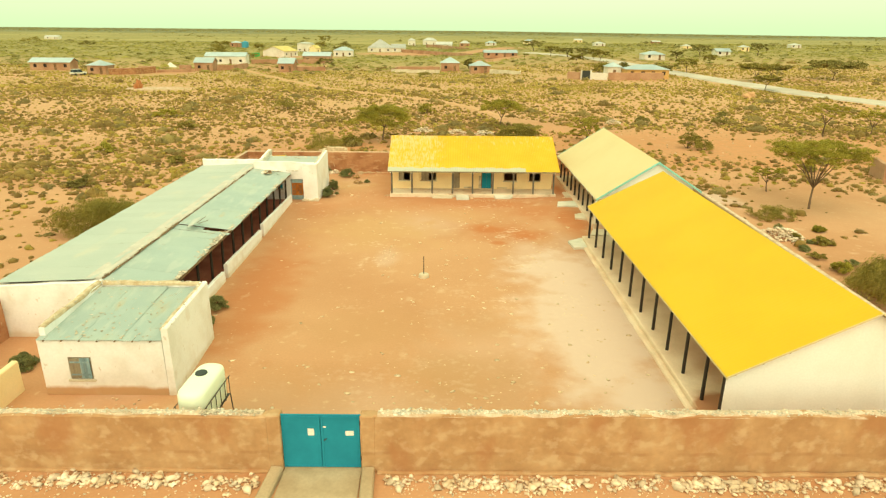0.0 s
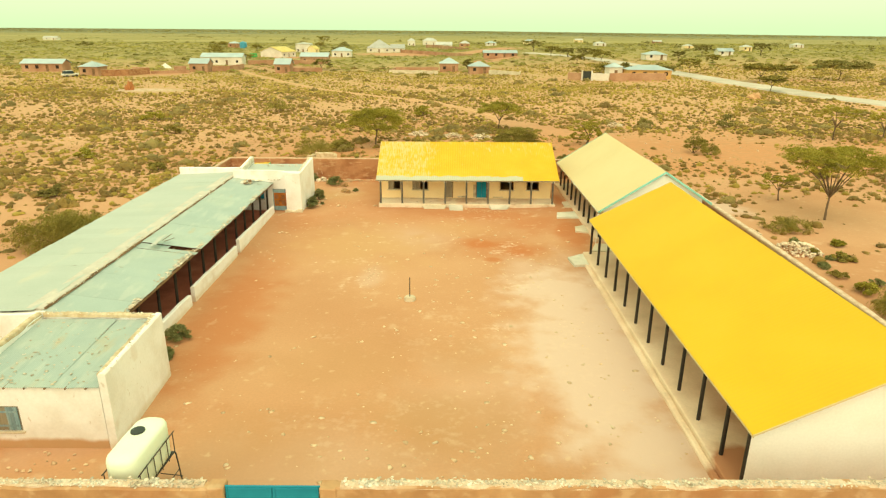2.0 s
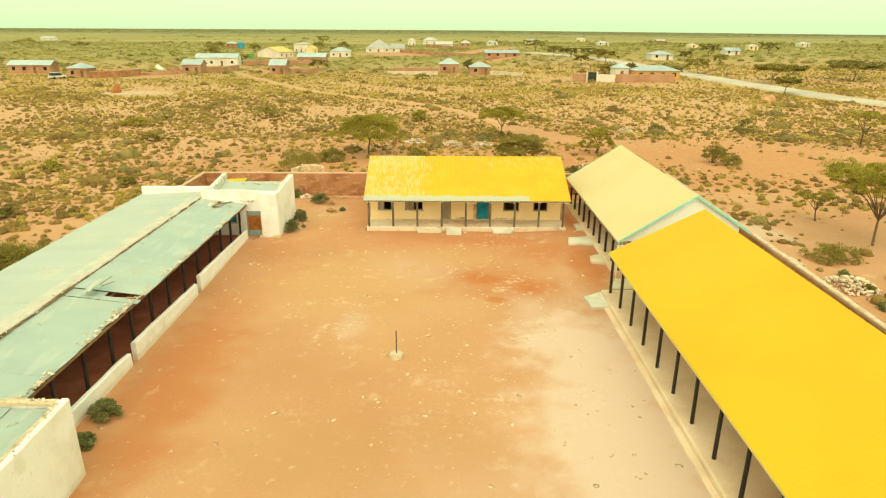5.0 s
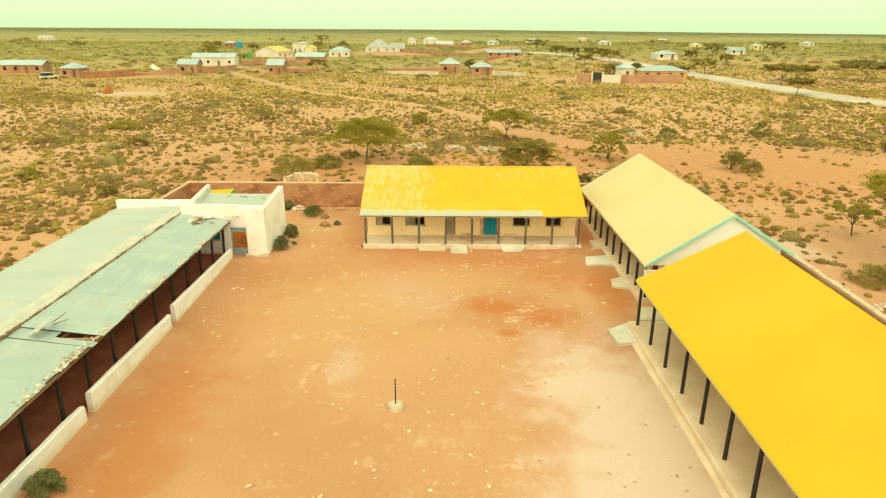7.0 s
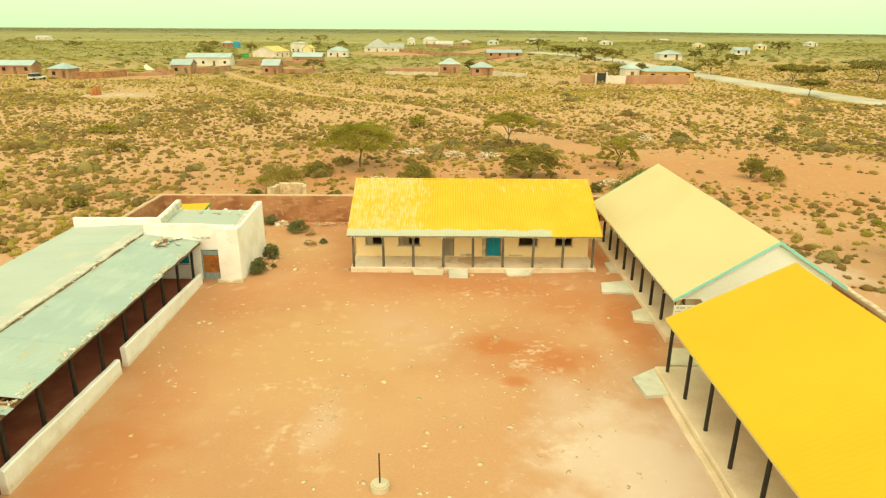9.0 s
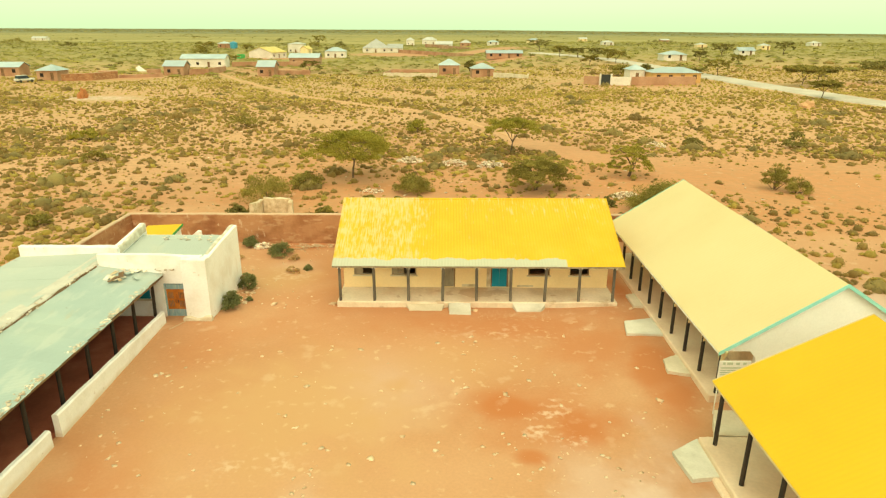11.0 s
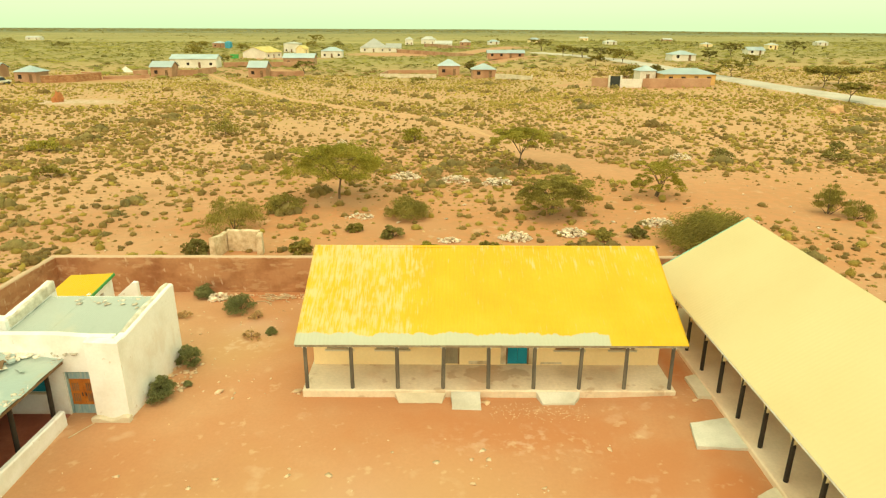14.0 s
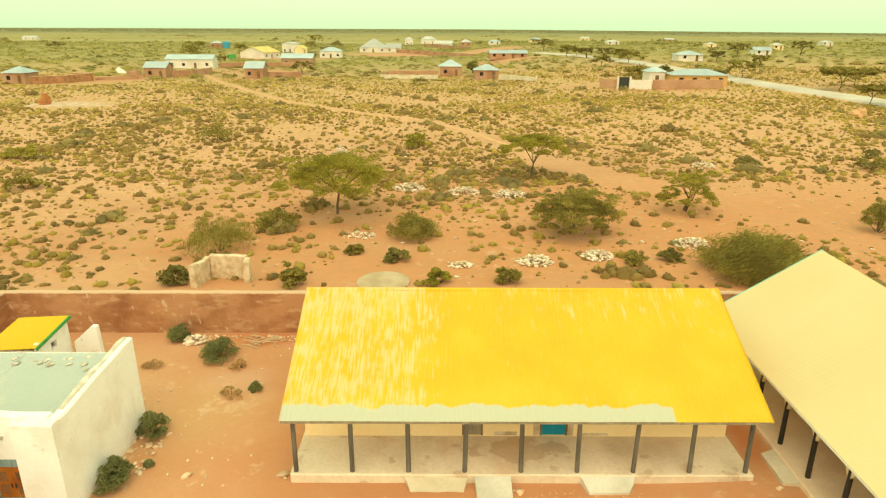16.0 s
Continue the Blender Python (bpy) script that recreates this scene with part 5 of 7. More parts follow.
for k in range(14):
    q, a = 0.7 * math.sqrt(random.random()), random.uniform(0, math.tau)
    x, y = -15.5 + 1.1 * q * math.cos(a), 53.95 + q * math.sin(a)
    w, d = random.uniform(0.1, 0.3), random.uniform(0.06, 0.16)
    bm = boxed(-w, w, -d, d, 0.0, 0.035, 0.0, 0.02)
    bmesh.ops.transform(bm, matrix=pose(x, y, 2.62 + 0.12 * (-13.9 - x) + 0.03 + 0.12 * random.random() * (1 - q), random.uniform(-14, 14), random.uniform(-14, 14), random.uniform(0, 180)), verts=bm.verts)
    part("broken_slab", bm, (BAREPLASTER, BROWNWOOD, WEATHERED, MINT)[k % 4], ver, "broken plaster and board pieces piled on the roof")
for y in (54.6, 52.5, 50.5, 48.4, 46.35, 44.2, 42.05, 39.95, 37.85, 35.85, 33.7, 31.55):
    part("post", tube(bmesh.new(), (-14.42, y, 0.0), (-14.35, y, 2.44), 0.085, 0.08, 8), POST, old)
for a, b, h0, h1 in ((29.15, 36.3, 0.84, 0.66), (36.85, 44.5, 0.92, 0.72), (45.05, 54.4, 0.98, 0.82)):
    part("low_wall", along(bmesh.new(), [(-13.93, a), (-13.93, b)], 0.24, lambda s: h0 + (h1 - h0) * s, 0.4, 0.04), WHITEWASH, old, "low whitewashed verandah wall with worn ends")

# ---- corner room at the end of the old block ----
room = thing("corner_room", "tall whitewashed corner room with sloping parapets and sheet roof", "building", pose(0, 0, 0))
RY0, RY1 = 55.1, 59.5
part("front_wall", pierced(bmesh.new(), lambda u, z, d: Vector((u, RY0 + d, z)), -17.15, -11.96, lambda u: 3.58 if u < -13 else 3.5, [(-14.05, -12.9, 0.0, 2.05), (-15.75, -14.75, 1.2, 2.05)], 0.3, -0.1, (-12.5,)), WHITEWASH, room)
def slope(s):
    return 3.46 + 0.38 * min(1.0, max(0.0, (s - 0.08) / 0.82))


part("side_wall", along(bmesh.new(), [(-11.80, RY0 + 0.02), (-11.62, RY1)], 0.36, slope, 0.3, 0.05), WHITEWASH, room)
part("parapet_cap", along(bmesh.new(), [(-11.84, RY0 + 0.5), (-11.68, RY1 - 0.05)], 0.22, lambda s: slope(0.15 + 0.85 * s) + 0.03, 0.16, 0.09, foot=lambda s: slope(0.15 + 0.85 * s) - 0.16), WEATHERED, room, "rough grey weathered parapet top")
part("side_parapet", along(bmesh.new(), [(-16.92, RY0 + 1.3), (-16.92, RY1 + 0.3)], 0.36, lambda s: 3.5 + 0.3 * s, 0.3, 0.06, foot=lambda s: 2.3), WHITEWASH, room)
part("parapet_cap", along(bmesh.new(), [(-16.80, RY0 + 1.5), (-16.80, RY1 + 0.2)], 0.2, lambda s: 3.53 + 0.3 * s, 0.16, 0.1, foot=lambda s: 3.15 + 0.25 * s), WEATHERED, room, "rough grey weathered parapet top")
part("rear_wall", boxed(-17.1, -11.96, RY1 - 0.3, RY1 - 0.02, -0.1, 3.25, 0.03), WHITEWASH, room)
part("cross_parapet", along(bmesh.new(), [(-22.2, 57.0), (-17.0, 57.0)], 0.34, 3.42, 0.5, 0.06, z0=0.0), WHITEWASH, room, "thick whitewashed parapet across the roof")
window(room, lambda u, z, d: Vector((u, RY0 + d, z)), -15.75, -14.75, 1.2, 2.05, (0.05, 0.95, TEAL), TEAL)
rr = part("roof", boxed(-16.7, -12.0, 56.9, RY1 - 0.35, 2.80, 2.86), GREYWOOD, room, "timber deck under the sheets")
sheet = mesh_of(corrugated(bmesh.new(), (0, 0, 0), (0.82, 0, 0), (0, 3.75, 0.30), 0.085, 0.007, 3, 0.03), "roof_sheet", BLEACHED)
for i in range(6):
    piece("roof_sheet", sheet, rr, pose(-16.78 + i * 0.80, 55.62, 2.97 + 0.008 * (i % 2), 0, random.uniform(-0.3, 0.3), random.uniform(-0.4, 0.4)))
d = door(room, lambda u, z, q: Vector((u, RY0 + 0.10 + q, z)), -14.05, -12.9, 0.0, 2.05, ORANGE, 2, BLUEGREY)
for z0, z1 in ((0.05, 0.58), (1.70, 1.97)):
    part("painted_panel", boxed(-13.95, -13.0, RY0 + 0.108, RY0 + 0.119, z0, z1), BLUEGREY, d, "blue-green painted panel")
for u in (-13.80, -13.27):
    for z in (0.72, 1.18):
        bm = bmesh.new()
        for i in range(4):
            box(bm, u - 0.08 + i * 0.07, u - 0.045 + i * 0.07, RY0 + 0.112, RY0 + 0.12, z, z + 0.34)
        part("carved_panel", bm, BROWNWOOD, d)
part("front_pier", along(bmesh.new(), [(-12.86, RY0 - 0.16), (-11.62, RY0 - 0.16)], 0.36, lambda s: 3.5 - 0.04 * s, 0.3, 0.04), WHITEWASH, room)
part("plinth", along(bmesh.new(), [(-13.0, RY0 - 0.42), (-11.55, RY0 - 0.42)], 0.24, lambda s: 0.40 + 0.08 * math.sin(9 * s), 0.15, 0.12), CONCRETE, room)

# ---- yellow-roofed hut in the rear yard ----
hut = thing("latrine_hut", "small pale hut with yellow sheet roof and green edge", "hut", pose(0, 0, 0))
part("wall", pierced(bmesh.new(), lambda u, z, d: Vector((-16.62 - d, u, z)), 62.0, 64.1, lambda u: 2.2, [(62.8, 63.2, 1.55, 1.85)], 0.18, -0.1), WHITEWASH, hut)
part("wall", boxed(-18.5, -16.81, 62.0, 62.18, -0.1, 1.92), WHITEWASH, hut)
part("wall", boxed(-18.5, -16.81, 63.92, 64.1, -0.1, 2.2), WHITEWASH, hut)
part("wall", boxed(-18.68, -18.51, 62.0, 64.1, -0.1, 1.9), WHITEWASH, hut)
hr = part("roof", corrugated(bmesh.new(), (-18.75, 61.75, 2.05), (2.22, 0, 0.12), (0, 2.5, 0.26), 0.1, 0.01, 2), YELLOW, hut, "yellow painted sheet roof")
bm = bmesh.new()
vs = [bm.verts.new((x, y, z)) for x in (-16.55, -16.50) for y, z in ((61.75, 2.05), (61.75, 2.19), (64.25, 2.45), (64.25, 2.31))]
bmesh.ops.convex_hull(bm, input=vs)
part("edge_board", bm, GREEN, hr, "green edge board")
bm = bmesh.new()
vs = [bm.verts.new((x, y, z)) for y in (64.0, 64.24) for x, z in ((-16.42, -0.1), (-15.3, -0.1), (-15.36, 2.0), (-15.58, 2.02), (-16.42, 1.3))]
bmesh.ops.convex_hull(bm, input=vs)
solid("screen_wall", bm, WHITEWASH, "sloping whitewashed screen wall beside the hut", "wall", "", "structure")


# ---- trees and bushes ----
def leaves(rng, centres, radius, each, leaf, flat):
    vs, fs = [], []
    for i, (c, r) in enumerate(zip(centres, radius)):
        v, f = leafy(rng, each, leaf / max(r, 0.05), flat, 0.25)
        v = v.copy()
        v[:, 2] -= 0.25 * flat
        vs.append(v * r + np.array(c))
        fs.append(f + i * 4 * each)
    return np.concatenate(vs), np.concatenate(fs)


def acacia(x, y, w, h, seed, label, clumps=46, each=230, leaf=0.07, stems=1, m=None, low=0.62, name="acacia_tree", dome=0.30, limbs=6, girth=1.0, lump=1.0):
    """Umbrella tree: forked trunk, limbs fanning up, and a flat crown of many leaf clumps with gaps."""
    rng = np.random.default_rng(seed)
    t = thing(name, label, "tree", pose(x, y, relief(x, y) - 0.05, 0, 0, rng.uniform(0, 360)))
    fork = h * rng.uniform(0.26, 0.36)
    lean = rng.uniform(-0.06, 0.06, 2) * h
    trunk = bmesh.new()
    base = Vector((0, 0, 0))
    tips = []
    r0 = (0.015 * h + 0.02) * girth
    for s in range(stems):
        a = rng.uniform(0, math.tau)
        foot = Vector((0.12 * s * math.cos(a), 0.12 * s * math.sin(a), 0))
        knee = foot + Vector((lean[0] * 0.5 + 0.05, lean[1] * 0.5, fork * 0.5))
        top = foot + Vector((lean[0] + 0.1 * s, lean[1], fork))
        tube(trunk, foot, knee, r0 * 1.25, r0, 7)
        tube(trunk, knee, top, r0, r0 * 0.85, 7)
        tips.append(top)
    tr = part("trunk", trunk, BARK, t)
    R = w / 2
    ends = []
    for k in range(limbs):
        a = k * math.tau / limbs + rng.uniform(-0.4, 0.4)
        src = tips[k % len(tips)]
        rad = R * rng.uniform(0.30, 0.62)
        mid = src + Vector((rad * 0.45 * math.cos(a), rad * 0.45 * math.sin(a), (h * 0.72 - fork) * 0.55))
        end = Vector((rad * math.cos(a) + lean[0], rad * math.sin(a) + lean[1], h * rng.uniform(0.70, 0.80)))
        bm = bmesh.new()
        tube(bm, src, mid, r0 * 0.62, r0 * 0.45, 6)
        tube(bm, mid, end, r0 * 0.45, r0 * 0.22, 6)
        for q in range(3):
            b = a + rng.uniform(-0.9, 0.9)
            far = min(R * 0.92, rad + R * rng.uniform(0.15, 0.4))
            tip = Vector((far * math.cos(b) + lean[0], far * math.sin(b) + lean[1], h * rng.uniform(0.76, 0.88)))
            tube(bm, mid.lerp(end, rng.uniform(0.4, 1.0)), tip, r0 * 0.24, r0 * 0.08, 5)
            ends.append(tip)
        part("limb", bm, BARK, tr)
    cs, rs = [], []
    for i in range(clumps):
        a, q = rng.uniform(0, math.tau), math.sqrt(rng.uniform(0, 1))
        edge = R * (0.86 + 0.16 * math.sin(3 * a + seed) + 0.08 * math.sin(7 * a))
        px, py = edge * q * math.cos(a) + lean[0], edge * q * math.sin(a) + lean[1]
        z = h * (0.90 - dome * q * q + rng.uniform(-0.14, 0.03))
        cs.append((px, py, max(z, h * low)))
        rs.append(R * rng.uniform(0.10, 0.19) * lump)
    for e in ends:
        cs.append(tuple(e))
        rs.append(R * rng.uniform(0.12, 0.2))
    v, f = leaves(rng, cs, rs, each, leaf, 0.55)
    ob = new("crown", gathered("crown", v, f, m or LEAF))
    ob.parent = t
    return t


def bush(x, y, w, h, seed, label, clumps=22, each=130, leaf=0.07, m=None, group="", name="bush", lean=None):
    """A rounded shrub: stems from the ground and leaf clumps from the foot up, uneven."""
    rng = np.random.default_rng(seed)
    t = thing(name, label, "bush", pose(x, y, relief(x, y) - 0.03, 0, 0, 0 if lean else rng.uniform(0, 360)), group)
    R = w / 2
    cs, rs = [], []
    for i in range(clumps):
        a, q = rng.uniform(0, math.tau), math.sqrt(rng.uniform(0, 1))
        edge = R * (0.80 + 0.17 * math.sin(2 * a + seed) + 0.12 * math.sin(5 * a + 2 * seed))
        z = h * (0.85 * math.sqrt(max(0.0, 1 - q * q * 0.85)) * rng.uniform(0.45, 1.0) - 0.05)
        c = (edge * q * math.cos(a), edge * q * math.sin(a), max(0.08 * h, z))
        cs.append(c)
        rs.append(min(R, h) * rng.uniform(0.22, 0.40))
        if i % max(3, clumps // 7) == 0:
            part("stem", tube(bmesh.new(), (c[0] * 0.12, c[1] * 0.12, 0), c, 0.02 + 0.008 * h, 0.008, 5), BARK, t)
    v, f = leaves(rng, cs, rs, each, leaf, 0.8)
    if lean:
        q = v.reshape(-1, 4, 3)
        c = q.mean(1)
        d = np.array(lean)[None] * leaf * (1.2 + 1.3 * rng.random((len(c), 1))) + 0.8 * leaf * rng.normal(size=(len(c), 3))
        side = (q[:, 3] - q[:, 1]) * 0.35
        v = np.stack([c - d, c - side, c + d, c + side], 1).reshape(-1, 3)
    v[:, 2] = np.maximum(v[:, 2], 0.0)
    ob = new("foliage", gathered("foliage", v, f, m or LEAF))
    ob.parent = t
    return t


acacia(-9.0, 88.7, 9.6, 5.2, 1, "broad green acacia standing behind the rear wall", 185, 200, 0.055, low=0.5, dome=0.36)
acacia(8.4, 102.6, 7.0, 4.5, 2, "flat-topped green acacia in the open scrub", 100, 180, 0.06, dome=0.22)
acacia(9.0, 83.8, 6.2, 3.3, 3, "low dark spreading thorn tree", 190, 160, 0.055, stems=4, m=OLIVELEAF, low=0.3, dome=0.5)
acacia(19.4, 90.0, 4.9, 3.6, 4, "thin sparse olive-green thorn tree", 130, 120, 0.045, stems=3, low=0.3, dome=0.6)
bush(-15.4, 79.6, 5.2, 2.9, 5, "feathery olive thorn bush near the ruin", 80, 95, 0.045, m=OLIVELEAF, lean=(0.15, 0.1, 0.95))
acacia(31.4, 54.3, 8.4, 6.4, 6, "tall umbrella acacia with forked bare trunk", 230, 130, 0.05, low=0.70, dome=0.10, limbs=12, girth=0.75, lump=0.72)
acacia(30.7, 60.6, 3.3, 2.6, 7, "small thin young acacia", 16, 60, stems=1, low=0.4, dome=0.4)
acacia(55.5, 94.9, 6.8, 5.4, 8, "umbrella acacia beyond the compound", 44, 80, dome=0.25)
acacia(63.5, 96.4, 5.4, 4.0, 9, "umbrella acacia beyond the compound", 36, 80, dome=0.3)
acacia(83.4, 177.8, 10.4, 5.1, 10, "wide dark acacia beside the road", 40, 90, leaf=0.25, m=OLIVELEAF, dome=0.3)
acacia(109.3, 186.1, 15.5, 5.6, 11, "wide dark acacia beyond the road", 50, 60, leaf=0.3, m=DARKLEAF, dome=0.3)
acacia(74.8, 153.9, 6.5, 4.0, 12, "flat acacia standing at the roadside", 36, 90, leaf=0.2, m=OLIVELEAF, dome=0.25)
acacia(93.0, 188.5, 10.8, 4.0, 13, "wide dark acacia beyond the road", 40, 60, leaf=0.25, m=DARKLEAF, dome=0.3)
for i, (x, y, w) in enumerate(((-126.5, 380.2, 11.8), (-45.4, 249.3, 8), (-99.7, 554.7, 14.7), (114.5, 298.8, 9.5), (95.2, 239.6, 6.2), (89.9, 258.3, 5.2), (74.8, 204.7, 7.6), (47.4, 356.6, 12.4), (45.4, 285.9, 6.6), (56.3, 272.1, 6.9),
                               (57.7, 247.6, 8.3), (51.9, 281.3, 5.5), (51.2, 296.8, 5.1), (65.4, 197.2, 5.1), (58.7, 262.7, 5.9), (-62, 395, 8), (-88, 300, 7), (149.9, 318.8, 8.8), (46.6, 236.5, 5.4))):
    acacia(x, y, w, w * (0.5, 0.42, 0.58)[i % 3] + 0.8, 120 + i, "dark acacia standing by the village", 36, 26, 0.3, (1, 3)[i % 2], (OLIVELEAF, DARKLEAF)[i % 2], 0.35, dome=0.4)
bush(-2.6, 83.0, 4.1, 2.1, 21, "sprawling grey-green thorn bush behind the wall", 70, 100, 0.06, m=OLIVELEAF)
bush(-13.0, 85.0, 4.0, 1.6, 22, "low dark thorn bush", 50, 90, m=OLIVELEAF)
bush(18.5, 75.2, 6.7, 3.1, 23, "large dense green bush behind the lemon-roofed block", 130, 210, 0.055, m=OLIVELEAF, lean=(0.75, -0.2, 0.6))
bush(26.7, 51.2, 4.2, 1.2, 24, "low flat grey-green bush outside the wall", 60, 110, 0.045, m=OLIVELEAF)
bush(24.6, 34.3, 4.2, 3.0, 25, "dense green bush outside the side wall", 100, 150, 0.05, m=OLIVELEAF, lean=(0.3, -0.3, 0.85))
bush(25.1, 38.7, 1.6, 0.9, 26, "small bush in the sand", 14, 70)
bush(-25.9, 46.0, 7.2, 3.0, 27, "large dense green bush outside the old block", 150, 200, 0.05, m=OLIVELEAF, lean=(0.7, -0.2, 0.65))
bush(31.7, 84.4, 2.3, 3.2, 28, "upright ragged olive thorn bush", 40, 90, 0.055, m=OLIVELEAF, lean=(0.1, 0.2, 0.9))
bush(33.1, 83.0, 2.9, 1.7, 30, "low ragged olive thorn bush in the sand", 40, 90, 0.055, m=OLIVELEAF, lean=(0.3, 0.2, 0.8))
bush(32.4, 107.5, 3.2, 1.4, 29, "dark rounded bush in open scrub", 20, 80, m=DARKLEAF)
for i, (x, y, w, h) in enumerate(((-122.6, 361, 10, 5.6), (-261, 489, 14, 4), (-349, 566, 24, 5.5), (9.0, 249, 4.6, 4.4), (47.5, 205, 8.5, 4.2), (56, 206, 6, 3.6), (-100, 543, 13, 5), (-83, 559, 11, 5), (-126, 452, 8, 4))):
    bush(x, y, w, h, 140 + i, "dense dark bush standing among the village houses", 26, 40, 0.3, (OLIVELEAF, DARKLEAF)[i % 2], "village bushes")
for i, (x, y, w, h) in enumerate(((-6.5, 211.8, 6, 2.2), (-3.6, 118.4, 3.9, 2.4), (-30.2, 122.9, 5.6, 2.9), (-16.2, 74.0, 2.2, 1.2), (-9.2, 73.6, 1.8, 1.8),
                                  (-0.8, 73.8, 1.5, 1.2), (3.3, 74.3, 1.8, 1.1), (45.1, 106.4, 3.4, 2.5), (34.1, 88.0, 1.9, 1.8), (-47.6, 110.5, 4.4, 2.0), (-39.0, 96.5, 4.2, 1.6),
                                  (-3.4, 77.9, 1.7, 1.1), (-6.4, 79.4, 1.2, 0.8), (28.4, 47.5, 1.1, 0.5), (27.0, 44.6, 1.4, 0.6), (-35, 60, 2.6, 1.2), (-31, 72, 2.2, 1.0),
                                  (-42, 78, 2.8, 1.3), (11.8, 77.4, 1.6, 0.9), (14.2, 78.2, 1.6, 0.9), (40, 70, 2.0, 0.9), (44.5, 62, 2.4, 1.0))):
    bush(x, y, w, h, 40 + i, "grey-green thorn bush in the open scrub", 18, 60, 0.12, (OLIVELEAF, LEAF, OLIVELEAF, DARKLEAF)[i % 4], "scrub bushes")
for i, (x, y, w, h) in enumerate(((-13.05, 32.2, 1.35, 0.95), (-10.95, 58.9, 1.25, 1.2), (-11.1, 56.3, 1.3, 1.1), (-10.5, 64.7, 1.9, 1.0), (-12.9, 66.4, 1.3, 0.8),
                                  (-8.15, 62.0, 0.6, 0.35), (-10.4, 57.2, 0.35, 0.3), (-12.9, 30.4, 0.9, 0.6), (-19.6, 25.9, 1.4, 0.7))):
    bush(x, y, w * 0.95, h * 1.05, 70 + i, "small dark green bush growing in the yard", 40, 120, 0.04, SHRUB, "yard bushes", "yard_bush")

for i, (x, y, w, h) in enumerate(((-9.0, 61.6, 1.0, 0.45), (-9.35, 63.75, 0.75, 0.5), (-13.1, 63.8, 0.9, 0.5))):
    bush(x, y, w, h, 90 + i, "dry straw-coloured tuft in the rear yard", 16, 40, 0.035, DRYLEAF, "dry tufts", "dry_tuft")
for i, (x, y, w, h) in enumerate(((25.5, 45.4, 0.9, 0.7), (25.0, 43.1, 1.0, 0.5), (24.9, 41.2, 1.3, 0.6), (26.4, 44.7, 0.8, 0.4), (25.1, 39.1, 1.2, 0.7), (26.5, 40.0, 0.9, 0.6), (27.6, 44.2, 0.6, 0.35), (25.7, 48.0, 0.9, 0.5))):
    bush(x, y, w, h, 160 + i, "small olive bush in the sand by the side wall", 18, 70, 0.045, (OLIVELEAF, SHRUB)[i % 2], "wall bushes")
solid("fallen_stick", tube(bmesh.new(), (-13.35, 53.6, 0.21), (-12.75, 54.75, 0.22), 0.025, 0.018, 6), STICK, "bare pale stick lying by the painted door", "stick")

# ---- open scrub ----
_rs = np.random.default_rng(3)
VILLAGE = [(-71.5, 163.5, 8.0), (-25, 412, 30.0), (18, 408, 26.0), (-98, 214, 11.0), (-92, 226, 8.0), (22, 296, 9.0), (-80, 356, 14.0), (-62, 350, 9.0), (82, 180, 4.0), (31, 188, 6.0)]


def near_line(px, py, line, d):
    out = np.zeros(len(px), bool)
    for (ax, ay), (bx, by) in zip(line, line[1:]):
        vx, vy = bx - ax, by - ay
        s = np.clip(((px - ax) * vx + (py - ay) * vy) / (vx * vx + vy * vy), 0, 1)
        out |= np.hypot(px - ax - s * vx, py - ay - s * vy) < d
    return out


def thicket(count, y0, y1, spread_x, small, large, clear=0.0):
    """Places for tufts, thinner where a slow wave says so, and none on yard, road, track or in a house."""
    half = spread_x * y1 + 12
    cell = math.sqrt((spread_x * (y1 * y1 - y0 * y0) + 24 * (y1 - y0)) / count)
    gx, gy = np.meshgrid(np.arange(-half, half, cell), np.arange(y0, y1, cell))
    x, y = gx.ravel() + _rs.uniform(-0.5, 0.5, gx.size) * cell, gy.ravel() + _rs.uniform(-0.5, 0.5, gx.size) * cell
    inside = np.abs(x) < spread_x * np.maximum(y, 25) + 12
    x, y = x[inside], y[inside]
    count = len(x)
    wave = np.sin(x * 0.11 + 1.3 * np.sin(y * 0.07)) + np.sin(y * 0.13 + 1.1 * np.sin(x * 0.09 + 2)) + 0.8 * np.sin(x * 0.31 + y * 0.23)
    bare = np.exp(-(((x - 30) / 13) ** 2 + ((y - 62) / 22) ** 2)) * 0.65 + np.exp(-((y - 68) / 6.0) ** 2) * 0.7 * (np.abs(x) < 24) + np.exp(-((y - 88) / 8) ** 2 - ((x - 35) / 30) ** 2) * 0.5
    ok = _rs.random(count) < np.clip(0.60 + 0.18 * wave - clear - bare, 0.05, 1.0)
    ok &= ~((x > -23.4) & (x < 21.3) & (y > 12) & (y < 68.2))
    ok &= ~near_line(x, y, ROAD, 5.0) & ~near_line(x, y, TRACK, 1.4) & ~near_line(x, y, TRACK[6:], 3.0)
    for hx, hy, hr in VILLAGE:
        ok &= np.hypot(x - hx, y - hy) > hr
    x, y = x[ok], y[ok]
    n = len(x)
    s = small + (large - small) * _rs.random(n) ** 1.8
    z = np.array([relief(a, b) for a, b in zip(x, y)]) - 0.03
    return np.stack([x, y, z, s, s * _rs.uniform(0.7, 1.2, n), _rs.uniform(0, 6.28, n)], 1)


